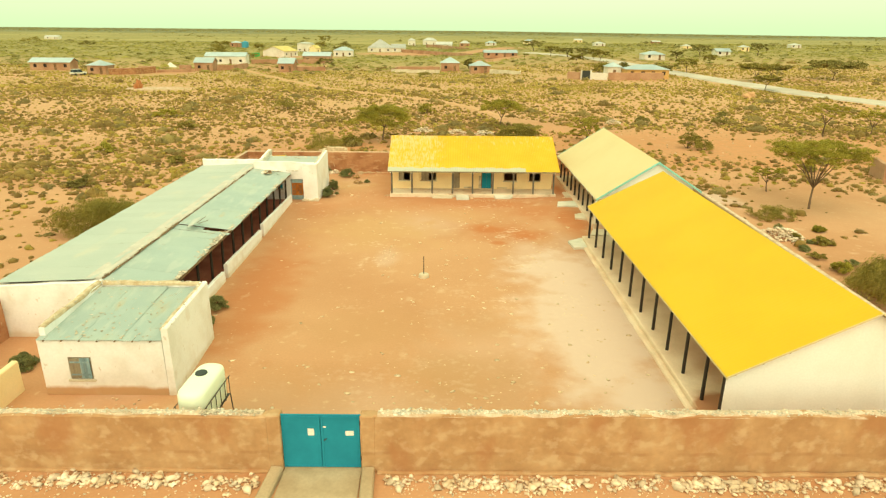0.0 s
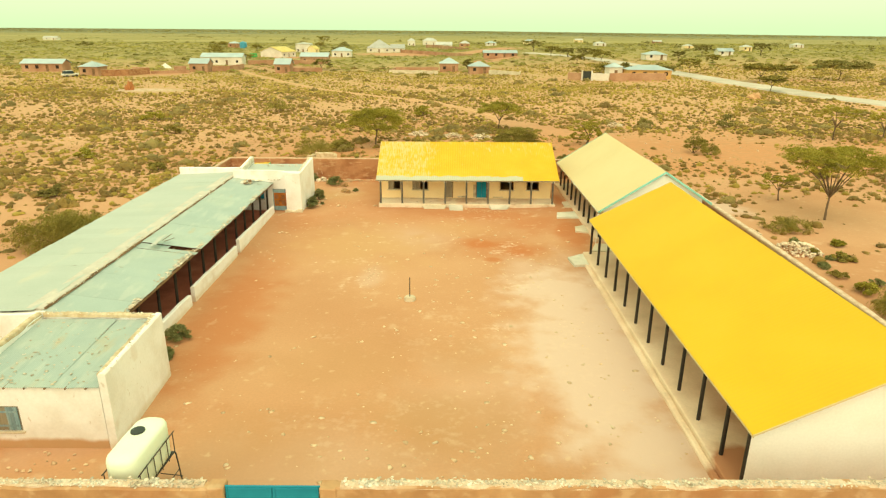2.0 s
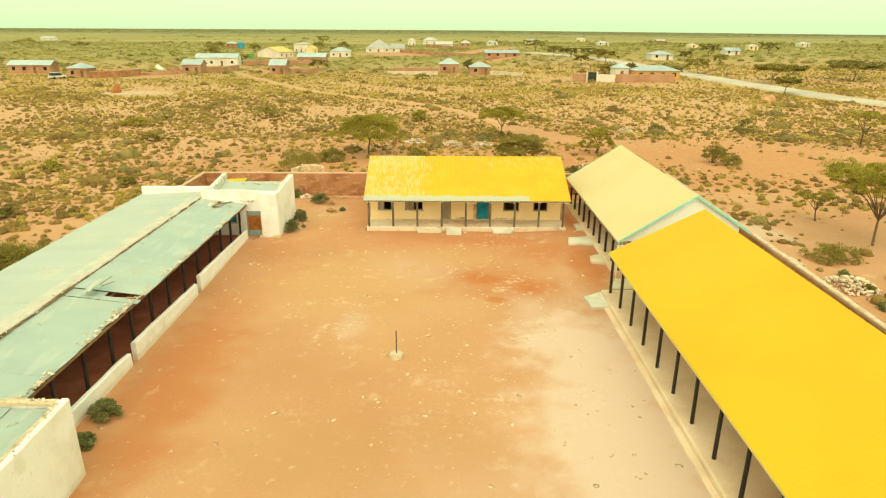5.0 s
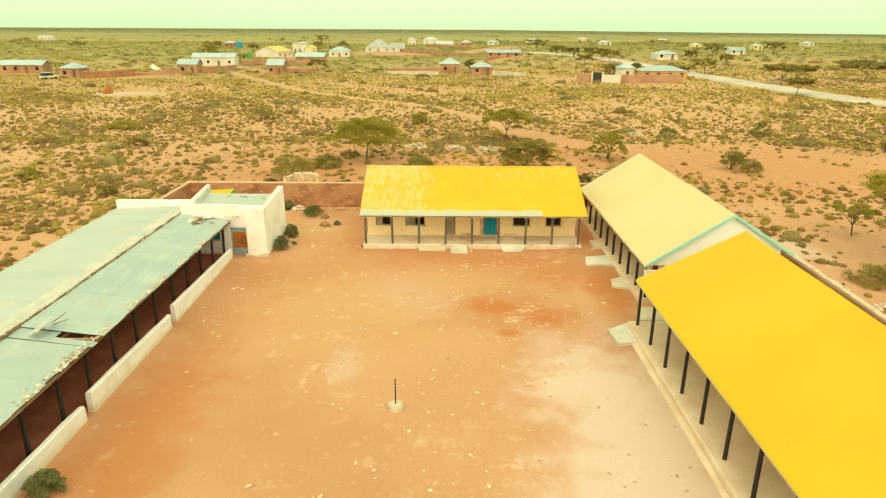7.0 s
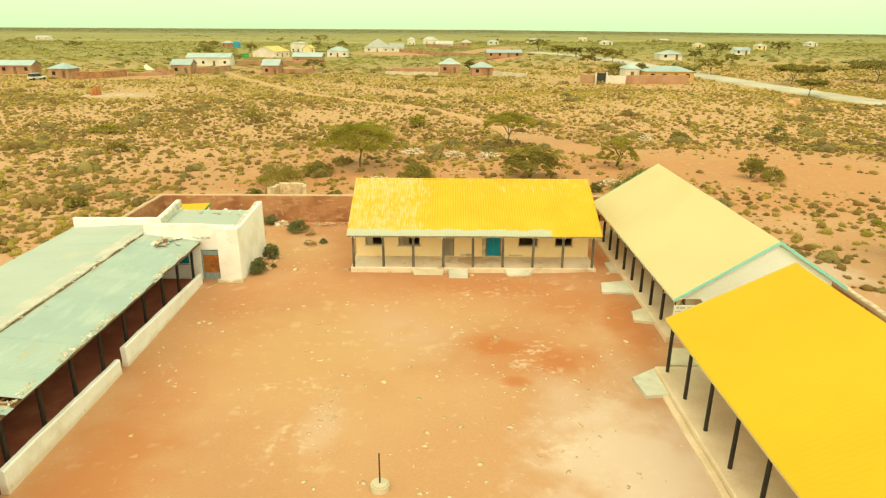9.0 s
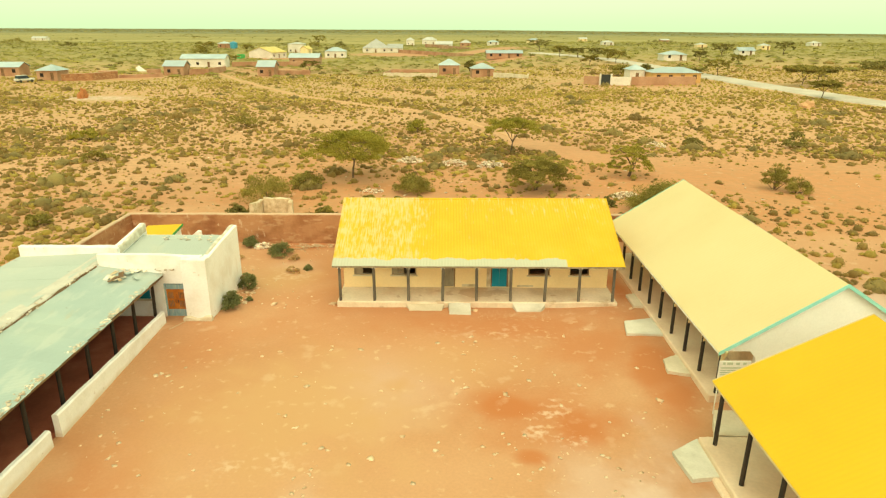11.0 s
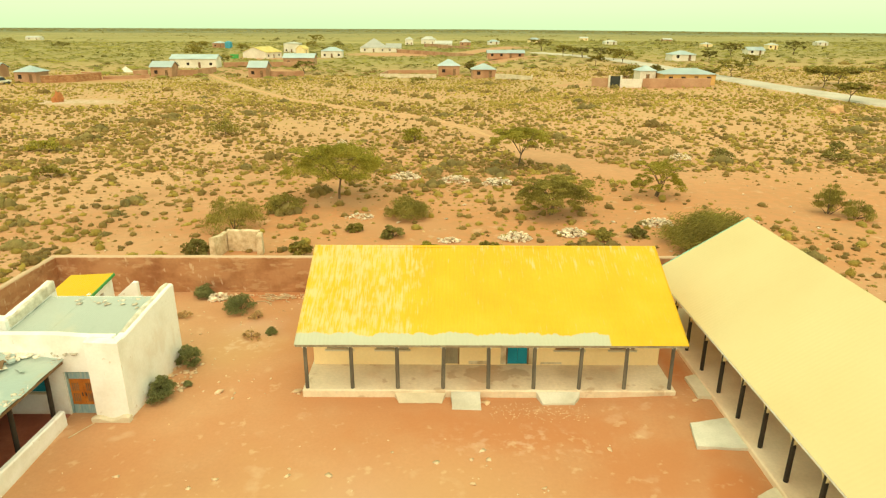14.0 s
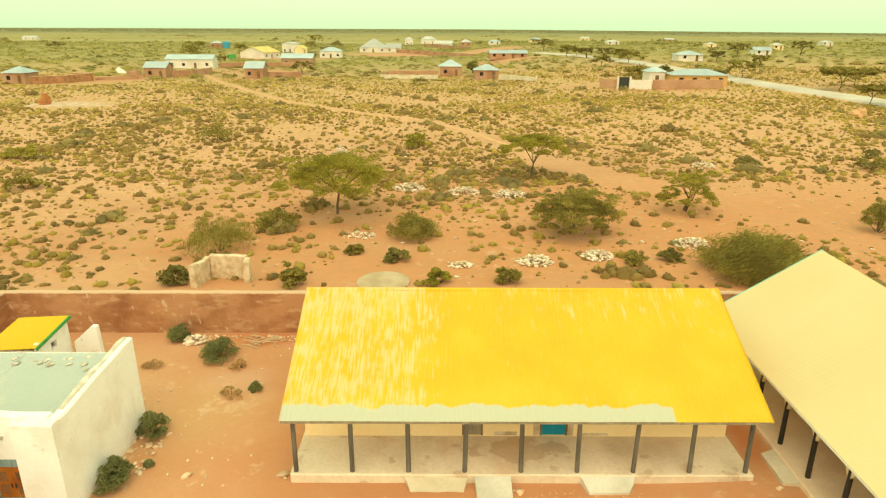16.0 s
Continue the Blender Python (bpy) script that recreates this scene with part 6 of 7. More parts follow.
# ---- village ----
def prism(pts, x0, x1):
    """A slab with the outline pts in y and z, from x0 to x1."""
    bm = bmesh.new()
    p, q = [[bm.verts.new((x, y, z)) for y, z in pts] for x in (x0, x1)]
    bm.faces.new(p)
    bm.faces.new(q[::-1])
    for i in range(len(pts)):
        j = (i + 1) % len(pts)
        bm.faces.new((p[i], p[j], q[j], q[i]))
    bmesh.ops.recalc_face_normals(bm, faces=bm.faces)
    return bm


def village_house(x, y, w, d, h, rise, roof, wall_m, roof_m, label, turn=0.0, openings=2):
    """A small house: four walls with openings in front, and a hipped, gabled, pitched or flat roof."""
    VILLAGE.append((x, y + d / 2, max(w, d) * 0.62))
    b = thing("village_house", label, "house", pose(x, y + d / 2, relief(x, y + d / 2), 0, 0, turn), "village houses")
    a, c = w / 2, d / 2
    holes = []
    for i in range(openings):
        u = -a + w * (i + 0.5) / openings
        holes.append((u - 0.45, u + 0.45, 0.0, 2.0) if i == openings // 2 else (u - 0.5, u + 0.5, 0.9, 1.9))
    part("front_wall", pierced(bmesh.new(), lambda u, z, q: Vector((u, -c + q, z)), -a, a, lambda u: h, holes, 0.25, -0.3), wall_m, b)
    for hh in holes:
        # window panels are near-black: the unlit room behind is painted on
        part("door" if hh[2] == 0 else "window", boxed(hh[0], hh[1], -c + 0.12, -c + 0.18, hh[2], hh[3]), DARK if hh[2] else BROWNWOOD, b)
    for s in (-1, 1):
        part("side_wall", boxed(min(s * a, s * (a - 0.25)), max(s * a, s * (a - 0.25)), -c + 0.26, c - 0.26, -0.3, h), wall_m, b)
    part("rear_wall", boxed(-a, a, c - 0.25, c, -0.3, h), wall_m, b)
    bm = bmesh.new()
    o = 0.35
    if roof == "flat":
        box(bm, -a - 0.1, a + 0.1, -c - 0.1, c + 0.1, h + 0.004, h + 0.25, 0.03)
    else:
        if roof == "gable":
            for s in (-1, 1):
                part("gable_wall", prism([(-c, h + 0.004), (c, h + 0.004), (0, h + rise - 0.12)], s * (a - 0.2), s * a), wall_m, b)
        ridge = {"hip": max(0.05, a - c), "gable": a + o, "tent": 0.05}[roof]
        lo = [bm.verts.new(p) for p in ((-a - o, -c - o, h), (a + o, -c - o, h), (a + o, c + o, h), (-a - o, c + o, h))]
        hi = [bm.verts.new(p) for p in ((-ridge, 0, h + rise), (ridge, 0, h + rise))]
        if roof == "gable":
            under = [bm.verts.new(v.co - Vector((0, 0, 0.1))) for v in lo + hi]
            for i, j, k, q in ((0, 1, 5, 4), (2, 3, 4, 5)):
                top, low = [(lo + hi)[n] for n in (i, j, k, q)], [under[n] for n in (i, j, k, q)]
                bm.faces.new(top)
                bm.faces.new(low[::-1])
                for n in (0, 1, 3):
                    bm.faces.new((top[n], low[n], low[(n + 1) % 4], top[(n + 1) % 4]))
        else:
            for f in ((lo[0], lo[1], hi[1], hi[0]), (lo[2], lo[3], hi[0], hi[1]), (lo[1], lo[2], hi[1]), (lo[3], lo[0], hi[0]), (lo[3], lo[2], lo[1], lo[0])):
                bm.faces.new(f)
    part("roof", bm, roof_m, b)
    return b


BRICK = surface("brown_block_wall", [(0.37, 0.185, 0.105), (0.45, 0.245, 0.145), (0.52, 0.305, 0.19)], 0.3, 3, 0.95, 0.2)
WHITE = surface("white_painted_wall", [(0.66, 0.60, 0.51), (0.78, 0.73, 0.65)], 0.3, 3, 0.9, 0.1)
WHITETIN = surface("white_sheet_roof", [(0.44, 0.46, 0.43), (0.54, 0.55, 0.51)], 0.3, 3, 0.6, 0.05, vary=0.04)
MINTTIN = surface("pale_green_sheet_roof", [(0.33, 0.43, 0.46), (0.42, 0.52, 0.53)], 0.3, 3, 0.55, 0.05, vary=0.04, piece=0.1)
PALETIN = surface("pale_grey_sheet_roof", [(0.33, 0.345, 0.32), (0.42, 0.43, 0.40)], 0.3, 3, 0.6, 0.05, vary=0.05)
OCHRE = surface("ochre_wall_paint", [(0.60, 0.33, 0.12), (0.70, 0.42, 0.16)], 0.3, 3, 0.9, 0.1)
FADED = surface("faded_yellow_sheet_roof", [(0.60, 0.46, 0.12), (0.66, 0.54, 0.22)], 0.3, 3, 0.6, 0.05, vary=0.05)
BT, WT = "brown block house with pale green sheet roof", "white village house with pale sheet roof"
for row in (
    (-106.3, 201.3, 5.5, 5.7, 2.57, 1.52, "hip", BRICK, MINTTIN, BT, 2), (-125.0, 209.0, 12.2, 5.5, 2.46, 1.27, "gable", BRICK, MINTTIN, BT, 4), (-85, 232.5, 6.2, 6, 2.9, 1.6, "gable", BRICK, MINTTIN, BT, 2),
    (-91.5, 276, 16.4, 7, 3.2, 1.5, "gable", WHITE, MINTTIN, "long white house with pale green roof", 4), (-55.6, 231, 5.2, 6, 2.9, 1.8, "gable", BRICK, MINTTIN, BT, 2),
    (-57, 295, 12, 7, 3.0, 1.6, "gable", BRICK, MINTTIN, BT, 3), (-55.7, 364, 10.5, 8, 3.2, 1.9, "hip", WHITE, MINTTIN, "cream house with pale green hipped roof", 3),
    (-88.6, 353.0, 12.5, 13.5, 2.9, 2.5, "gable", WHITE, FADED, "white gabled house with faded yellow sheet roof", 3), (-89.6, 428, 9.2, 8, 5.2, 0.9, "hip", WHITE, WHITETIN, "tall white two-storey house", 3),
    (-42.6, 438, 16, 14, 2.7, 5.4, "tent", WHITE, PALETIN, "large white house with steep pale roof", 3), (-30.6, 440, 9, 10, 2.7, 2.4, "gable", WHITE, PALETIN, "low white annex with pale gabled roof", 2),
    (-30, 616, 7, 6, 4.6, 2.2, "tent", WHITE, WHITETIN, WT, 2), (-14, 658, 14, 9, 4.0, 2.6, "hip", WHITE, WHITETIN, WT, 2), (0, 552, 13, 8, 2.6, 2.2, "gable", WHITE, WHITETIN, WT, 2),
    (1.8, 241, 6.6, 6, 2.9, 1.9, "hip", BRICK, MINTTIN, BT, 2), (11.7, 222.5, 6.6, 5.7, 2.39, 1.53, "hip", BRICK, MINTTIN, BT, 2), (25.2, 301.1, 14.7, 6.6, 2.13, 1.15, "gable", BRICK, TIN, "long brown house with grey roof", 4),
    (56.5, 184.2, 11.6, 6.9, 2.41, 1.21, "hip", OCHRE, MINTTIN, "orange-cream house with pale green roof", 4), (48.4, 189.9, 3.8, 4.3, 2.75, 1.21, "tent", WHITE, MINTTIN, "small white annex with pointed roof", 1),
    (81.8, 259.8, 8.1, 6.6, 2.06, 1.25, "hip", WHITE, MINTTIN, WT, 2), (129.4, 309.3, 6.6, 5.8, 2.05, 1.32, "gable", WHITE, TIN, WT, 2), (173.8, 386.0, 5.1, 5.1, 2.34, 1.17, "hip", CREAM, WHITETIN, WT, 2),
    (154.7, 425.5, 5.8, 5.1, 1.75, 1.17, "tent", CREAM, WHITETIN, WT, 1), (16.3, 532.0, 8.1, 6.3, 2.72, 1.99, "hip", BRICK, WHITETIN, WT, 2), (-148.5, 474.2, 7.3, 6.4, 2.91, 1.28, "hip", BRICK, TIN, BT, 2),
    (-440.5, 751.7, 15.4, 7.7, 2.50, 1.54, "gable", WHITE, WHITETIN, WT, 2), (155.0, 773.7, 9.0, 7.2, 2.52, 1.44, "gable", CREAM, WHITETIN, WT, 2), (70.1, 547.2, 9.8, 6.8, 2.41, 1.36, "hip", CREAM, TIN, WT, 2),
    (209.8, 661.0, 8.2, 6.6, 1.97, 1.15, "gable", BRICK, WHITETIN, WT, 1), (-80.5, 412, 5, 5, 2.8, 1.8, "gable", CREAM, FADED, "small cream house with yellow roof", 1), (249.1, 473.2, 7.3, 5.9, 2.05, 1.17, "hip", WHITE, WHITETIN, WT, 2),
    (109.9, 473.2, 8.1, 5.9, 2.05, 1.17, "hip", WHITE, WHITETIN, WT, 2), (34.1, 488.7, 7.6, 6.1, 1.97, 1.21, "hip", WHITE, MINTTIN, WT, 2), (139.0, 334.9, 3.7, 3.7, 1.61, 0.73, "hip", WHITE, MINTTIN, WT, 1),
):
    x, y, w, d, h, rise, kind, wm, rm, lab, n = row
    village_house(x, y, w, d, h, rise, kind, wm, rm, lab, 68 if rm is FADED else random.uniform(-4, 4), n)
YARD = "low brown mud wall round a village yard"
for pts, h, m in (([(-103.9, 202.9), (-97.9, 208.4), (-95.8, 218.5), (-101.0, 217.9)], 1.8, REDMUD), ([(-94.2, 234.3), (-90.5, 236)], 1.6, BRICK), ([(-81.5, 236), (-76, 238), (-75, 252)], 1.9, BRICK),
                  ([(-53, 236), (-43, 237.5)], 1.5, BRICK), ([(-82, 281), (-52, 290)], 1.8, BRICK), ([(-19, 233), (-2, 230)], 1.1, CONCRETE), ([(-19, 233), (-18, 250), (-2, 252)], 1.1, BRICK),
                  ([(14.6, 216.8), (23.4, 207.1), (24.1, 212.2)], 1.5, CONCRETE), ([(-95.6, 219), (-86.5, 228)], 0.8, BRICK), ([(43.8, 177.9), (59.2, 179.3)], 2.0, BRICK), ([(39.3, 178.8), (43.6, 177.9)], 1.9, WHITE), ([(-28, 436), (24.7, 348.6)], 2.0, BRICK),
                  ([(33.6, 182.0), (36.7, 180.1)], 2.0, BRICK), ([(-15, 560), (-5, 540), (31.0, 417.5)], 2.5, BRICK)):
    solid("yard_wall", along(bmesh.new(), pts, 0.3, h, 2.0, 0.1, z0=-0.5), m, YARD, "wall", "village walls", "structure", m=pose(0, 0, relief(*pts[0])))
for i, (x, y, s) in enumerate(((-102.3, 246.8, 4.4),)):
    bm = bmesh.new()
    bmesh.ops.create_cone(bm, cap_ends=True, segments=10, radius1=s / 2, radius2=0.15, depth=1.8, matrix=Matrix.Translation((0, 0, 0.9)))
    for v in bm.verts:
        v.co.x += 0.15 * noise.noise(v.co * 2)
    solid("tent", bm, WHITE, "white cloth tent among the houses", "tent", m=pose(x, y, relief(x, y) - 0.1))
bm = bmesh.new()
tube(bm, (0, 0, 0), (0, 0, 4.2), 2.6, 2.6, 16)
bmesh.ops.create_cone(bm, cap_ends=True, segments=16, radius1=2.6, radius2=0.5, depth=0.9, matrix=Matrix.Translation((0, 0, 4.66)))
solid("blue_water_tank", bm, BLUEPLASTIC, "round blue water tank in the village", "water tank", m=pose(-138.0, 463.1, relief(-138.0, 463.1) - 0.1) @ Matrix.Scale(0.91, 4))
solid("green_container", boxed(-1.8, 1.8, -1.0, 1.0, 0, 2.2, 0.04), GREEN, "green metal container between village houses", "container", m=pose(-98, 346, 0, 0, 0, 8))
black_gate = thing("yard_gate", "dark metal yard gate between pale piers", "gate", pose(38.1, 179.2, relief(38.1, 179.2), 0, 0, -8) @ Matrix.Scale(0.87, 4))
part("leaf", boxed(-1.2, 1.2, -0.04, 0.04, 0.1, 2.8, 0.01), BLACK, black_gate)
for s in (-1, 1):
    part("pier", boxed(s * 1.45 - 0.22, s * 1.45 + 0.22, -0.22, 0.22, -0.2, 3.0, 0.02), WHITE, black_gate)


def car(x, y, turn, label):
    c = thing("parked_car", label, "car", pose(x, y, relief(x, y), 0, 0, turn))
    bm = bmesh.new()
    for x0, x1, z0, z1, w in ((-2.2, 2.2, 0.45, 1.0, 0.85),):
        box(bm, x0, x1, -w, w, z0, z1, 0.1)
    body = part("body", bm, CARPAINT, c)
    bm = bmesh.new()
    vs = [bm.verts.new((px, s * w, z)) for s in (-1, 1) for px, w, z in ((-1.9, 0.8, 0.98), (1.0, 0.8, 0.98), (0.5, 0.68, 1.75), (-1.7, 0.68, 1.75))]
    bmesh.ops.convex_hull(bm, input=vs)
    part("cabin", bm, GLASS, c, "dark windows")
    part("roof", boxed(-1.75, 0.55, -0.7, 0.7, 1.75, 1.83, 0.03), CARPAINT, c)
    for px in (-1.4, 1.4):
        for s in (-1, 1):
            wh = part("wheel", tube(bmesh.new(), (px, s * 0.62, 0.36), (px, s * 0.88, 0.36), 0.36, 0.36, 14), BLACK, c)
            part("rim", tube(bmesh.new(), (px, s * 0.881, 0.36), (px, s * 0.9, 0.36), 0.2, 0.2, 10), STEEL, wh)
    for s in (-1, 1):
        part("headlight", boxed(2.18, 2.23, s * 0.6 - 0.15, s * 0.6 + 0.15, 0.72, 0.88, 0.01), PAPER, c)
    return c


car(-108.3, 194.6, 62, "dusty white car parked by a mud wall")

bm = bmesh.new()
bmesh.ops.create_icosphere(bm, subdivisions=3, radius=1.0)
for v in bm.verts:
    v.co = Vector((v.co.x * 1.0 + 0.3 * max(0, v.co.z), v.co.y * 1.0, max(-0.1, v.co.z) * 2.0)) * (1 + 0.5 * noise.noise(v.co * 2.1))
solid("termite_mound", bm, surface("red_termite_earth", [(0.42, 0.15, 0.05), (0.5, 0.2, 0.08)], 1, 6, 0.95, 0.4), "rough red termite mound", "mound", m=pose(-77.1, 164, -0.05))
bm = bmesh.new()
bmesh.ops.create_icosphere(bm, subdivisions=3, radius=1.0)
for v in bm.verts:
    v.co = Vector((v.co.x * 1.5, v.co.y * 1.1, max(-0.1, v.co.z) * 1.2)) * (1 + 0.35 * noise.noise(v.co * 1.7))
solid("earth_mound", bm, SAND, "low heap of pinkish earth near the road", "mound", m=pose(66.4, 143.3, relief(66.4, 143.3) - 0.05))

# ---- ruin and cistern behind the rear wall ----
RUINED = surface("rough_tan_stonework", [(0.50, 0.36, 0.22), (0.64, 0.50, 0.33), (0.73, 0.61, 0.44)], 2.4, 9, 0.95, 0.6, vary=0.15)
ruin = thing("stone_ruin", "roofless ruin of rough pale stone walls", "ruin", pose(0, 0, 0))
part("wall", along(bmesh.new(), [(-14.75, 73.0), (-14.45, 74.9)], 0.36, lambda s: 1.45 - 0.2 * s, 0.3, 0.12), RUINED, ruin)
part("wall", along(bmesh.new(), [(-14.25, 74.8), (-12.1, 74.7)], 0.34, 1.45, 0.3, 0.10), RUINED, ruin)
part("wall", along(bmesh.new(), [(-12.0, 74.5), (-11.95, 73.9)], 0.34, lambda s: 1.4 - 0.1 * s, 0.3, 0.12), RUINED, ruin)
bm = bmesh.new()
ring0, ring1, ring2 = [], [], []
for i in range(20):
    a = i * math.tau / 20
    for ring, r, z in ((ring0, 1.62, -0.1), (ring1, 1.55, 0.35), (ring2, 1.2, 0.48)):
        ring.append(bm.verts.new((r * math.cos(a), 1.05 * r * math.sin(a), z + 0.03 * noise.noise(Vector((math.cos(a), math.sin(a), z)) * 2))))
for r, s in ((ring0, ring1), (ring1, ring2)):
    for i in range(20):
        bm.faces.new((r[i], r[(i + 1) % 20], s[(i + 1) % 20], s[i]))
bm.faces.new(ring2)
solid("cistern", bm, TANCONCRETE, "low round concrete cistern top behind the wall", "cistern", m=pose(-4.0, 73.9, -0.22))
solid("stone_wall_stub", along(bmesh.new(), [(34.5, 62.5), (36, 67)], 0.4, 1.9, 0.6, 0.1), BRICK, "short brown wall stub in the sand", "wall", "", "structure", m=pose(10.2, 2.0, 0))

thick = np.concatenate([thicket(13000, 60, 105, 0.76, 0.17, 0.62), thicket(4600, 14, 70, 0.8, 0.17, 0.62)])
middle = thicket(30000, 100, 165, 0.74, 0.18, 0.64)
meadow = thicket(33000, 162, 240, 0.74, 0.22, 0.66)
shrubs = np.concatenate([thicket(560, 66, 150, 0.85, 0.6, 2.0), thicket(150, 30, 66, 0.9, 0.5, 1.4), thicket(420, 150, 260, 0.8, 0.8, 2.0)])
shrubs[:, 4] *= 0.8
pale = _rs.random(len(thick)) < 0.3 + 0.28 * (np.sin(thick[:, 0] * 0.13 + 1) * np.sin(thick[:, 1] * 0.17) > 0.2) - 0.22 * (thick[:, 0] > 20) * (thick[:, 1] < 78)
dusky = _rs.random(len(middle)) < np.clip((190 - middle[:, 1]) / 90 - 0.3 * (middle[:, 0] > 8), 0.08, 0.72)
brown = _rs.random(len(meadow)) < 0.16
grey = _rs.random(len(shrubs)) < 0.6
for form, rows, m, text in ((TUFTS, thick[pale], MIDSCRUB, "yellow-green scrub tufts among darker ones"), (TUFTS, thick[~pale], SCRUB, "dark olive scrub tufts scattered over orange soil"),
                            (MID_TUFTS, middle[dusky], SCRUB, "dark olive scrub tufts on the open plain"), (MID_TUFTS, middle[~dusky], MIDSCRUB, "yellow-green scrub covering the plain"),
                            (LOW_TUFTS, meadow[~brown], MIDSCRUB, "yellow-green scrub before the village"), (LOW_TUFTS, meadow[brown], SCRUB, "dark olive scrub before the village"),
                            (BIG_TUFTS, shrubs[grey], GREYSCRUB, "low spreading grey-green shrubs in the scrub"), (BIG_TUFTS, shrubs[~grey], SCRUB, "low spreading dark olive shrubs in the scrub")):
    ob = tagged(new("scrub", strewn("scrub", form, rows, m)), text, "scrub", "", "stuff")
    ob.data.polygons.foreach_set("use_smooth", [True] * len(ob.data.polygons))
litter = thicket(9000, 62, 118, 0.74, 0.07, 0.2, -0.3)
tagged(new("dry_litter", strewn("dry_litter", [knoll(_rs, 5, ((1.0, 0.0),)) for _ in range(8)], litter, DRYLITTER)), "small dry brown tufts between the shrubs", "scrub", "", "stuff")
far = thicket(20000, 225, 640, 0.78, 0.7, 2.5)
far[:, 4] *= 0.5
tagged(new("far_scrub", strewn("far_scrub", FAR_TUFTS, far, GRASS)), "dense olive scrub spreading toward the horizon", "scrub", "", "stuff")
wild = thicket(520, 430, 1500, 0.75, 1.2, 3.6, -0.1)
wild[:, 4] *= 0.6
groves = []
for _ in range(120):
    gy = 420 + 1900 * _rs.random() ** 1.3
    gx = _rs.uniform(-0.75, 0.75) * gy
    if near_line(np.array([gx]), np.array([gy]), ROAD, 9.0)[0] or any(math.hypot(gx - a, gy - b) < r + 5 for a, b, r in VILLAGE):
        continue
    for _ in range(int(_rs.integers(1, 7))):
        s = _rs.uniform(1.6, 4.2)
        groves.append((gx + 9 * _rs.normal(), gy + 4 * _rs.normal(), relief(gx, gy) - 0.3, s, s * _rs.uniform(0.7, 1.0), _rs.uniform(0, 6.28)))
for _ in range(3800):
    gy = _rs.uniform(1900, 4200)
    s = _rs.uniform(3, 9)
    gx = _rs.uniform(-0.75, 0.75) * gy
    groves.append((gx, gy, relief(gx, gy) - 0.4, s, _rs.uniform(2.0, 4.8), _rs.uniform(0, 6.28)))
wild = np.concatenate([wild, np.array(groves)])
tagged(new("far_trees", strewn("far_trees", FAR_TUFTS, wild, DARKLEAF)), "dark far bushes and trees along the horizon", "trees", "", "stuff")
clump = thicket(170, 235, 430, 0.7, 0.8, 2.2, 0.0)
clump[:, 4] *= 0.75
tagged(new("village_trees", strewn("village_trees", TUFTS, clump, DARKLEAF)), "dark green thorn trees round the village", "trees", "", "stuff")


# ---- loose stones ----
def heap(x, y, rx, ry, h, n, small=0.06, large=0.22):
    out = []
    for _ in range(n):
        a, q = _rs.uniform(0, 6.28), math.sqrt(_rs.random())
        s = small + (large - small) * _rs.random() ** 2
        out.append((x + rx * q * math.cos(a), y + ry * q * math.sin(a), relief(x, y) + h * (1 - q * q) * _rs.random() + s * 0.25, s, s * _rs.uniform(0.5, 0.9), _rs.uniform(0, 6.28)))
    return out


for x, y, rx, ry, h, n in ((-3.6, 97, 1.8, 1.3, 0.6, 130), (1.3, 95.6, 1.9, 1.2, 0.6, 130), (5.5, 94.6, 1.9, 1.2, 0.6, 130), (5.4, 77.6, 1.4, 0.9, 0.5, 140), (9.6, 78.6, 1.3, 0.9, 0.5, 140),
                           (16.6, 81, 1.5, 1.0, 0.55, 120), (27.5, 107, 1.7, 1.1, 0.7, 90), (0.6, 76.9, 0.9, 0.5, 0.25, 60), (-6.5, 83, 1.4, 1.0, 0.15, 40), (24.9, 46.3, 1.9, 1.6, 0.55, 220),
                           (-12.1, 66.1, 0.7, 0.4, 0.35, 45), (22.6, 50.2, 1.5, 2.2, 0.3, 120), (22.2, 40.0, 0.7, 4.5, 0.2, 150), (-12.7, 114.5, 0.9, 2.2, 0.9, 60)):
    stones("rubble_heap", "heap of broken whitish stone rubble", heap(x, y, rx * 0.85, ry * 0.95, h * 1.0, int(n * 1.7)), RUBBLE, "rubble")
rows = []
for x0, x1, n in ((-22, -6.9, 1900), (-2.6, 19, 3000)):
    for _ in range(n):
        x = _rs.uniform(x0, x1)
        thickly = 0.55 + 0.28 * math.sin(x * 0.9) + 0.25 * math.sin(x * 2.3 + 1) + 0.15 * math.sin(x * 5.1)
        if _rs.random() > thickly + 0.15:
            continue
        big = _rs.random() < 0.07
        s = 0.11 + 0.12 * _rs.random() if big else 0.025 + 0.10 * _rs.random() ** 2.2
        rows.append((x, 18.22 + 0.20 * _rs.normal() - 0.06 * math.sin(x * 0.7), s * 0.3 + 0.05 * _rs.random() * thickly, s, s * _rs.uniform(0.55, 0.95), _rs.uniform(0, 6.28)))
    for _ in range(n // 4):
        s = 0.02 + 0.05 * _rs.random() ** 2
        rows.append((_rs.uniform(x0, x1), _rs.uniform(16.9, 18.6), s * 0.2, s, s * 0.6, _rs.uniform(0, 6.28)))
stones("roadside_rubble", "band of loose pale stones along the wall foot", rows, FOOTRUBBLE, "rubble")
rows = []
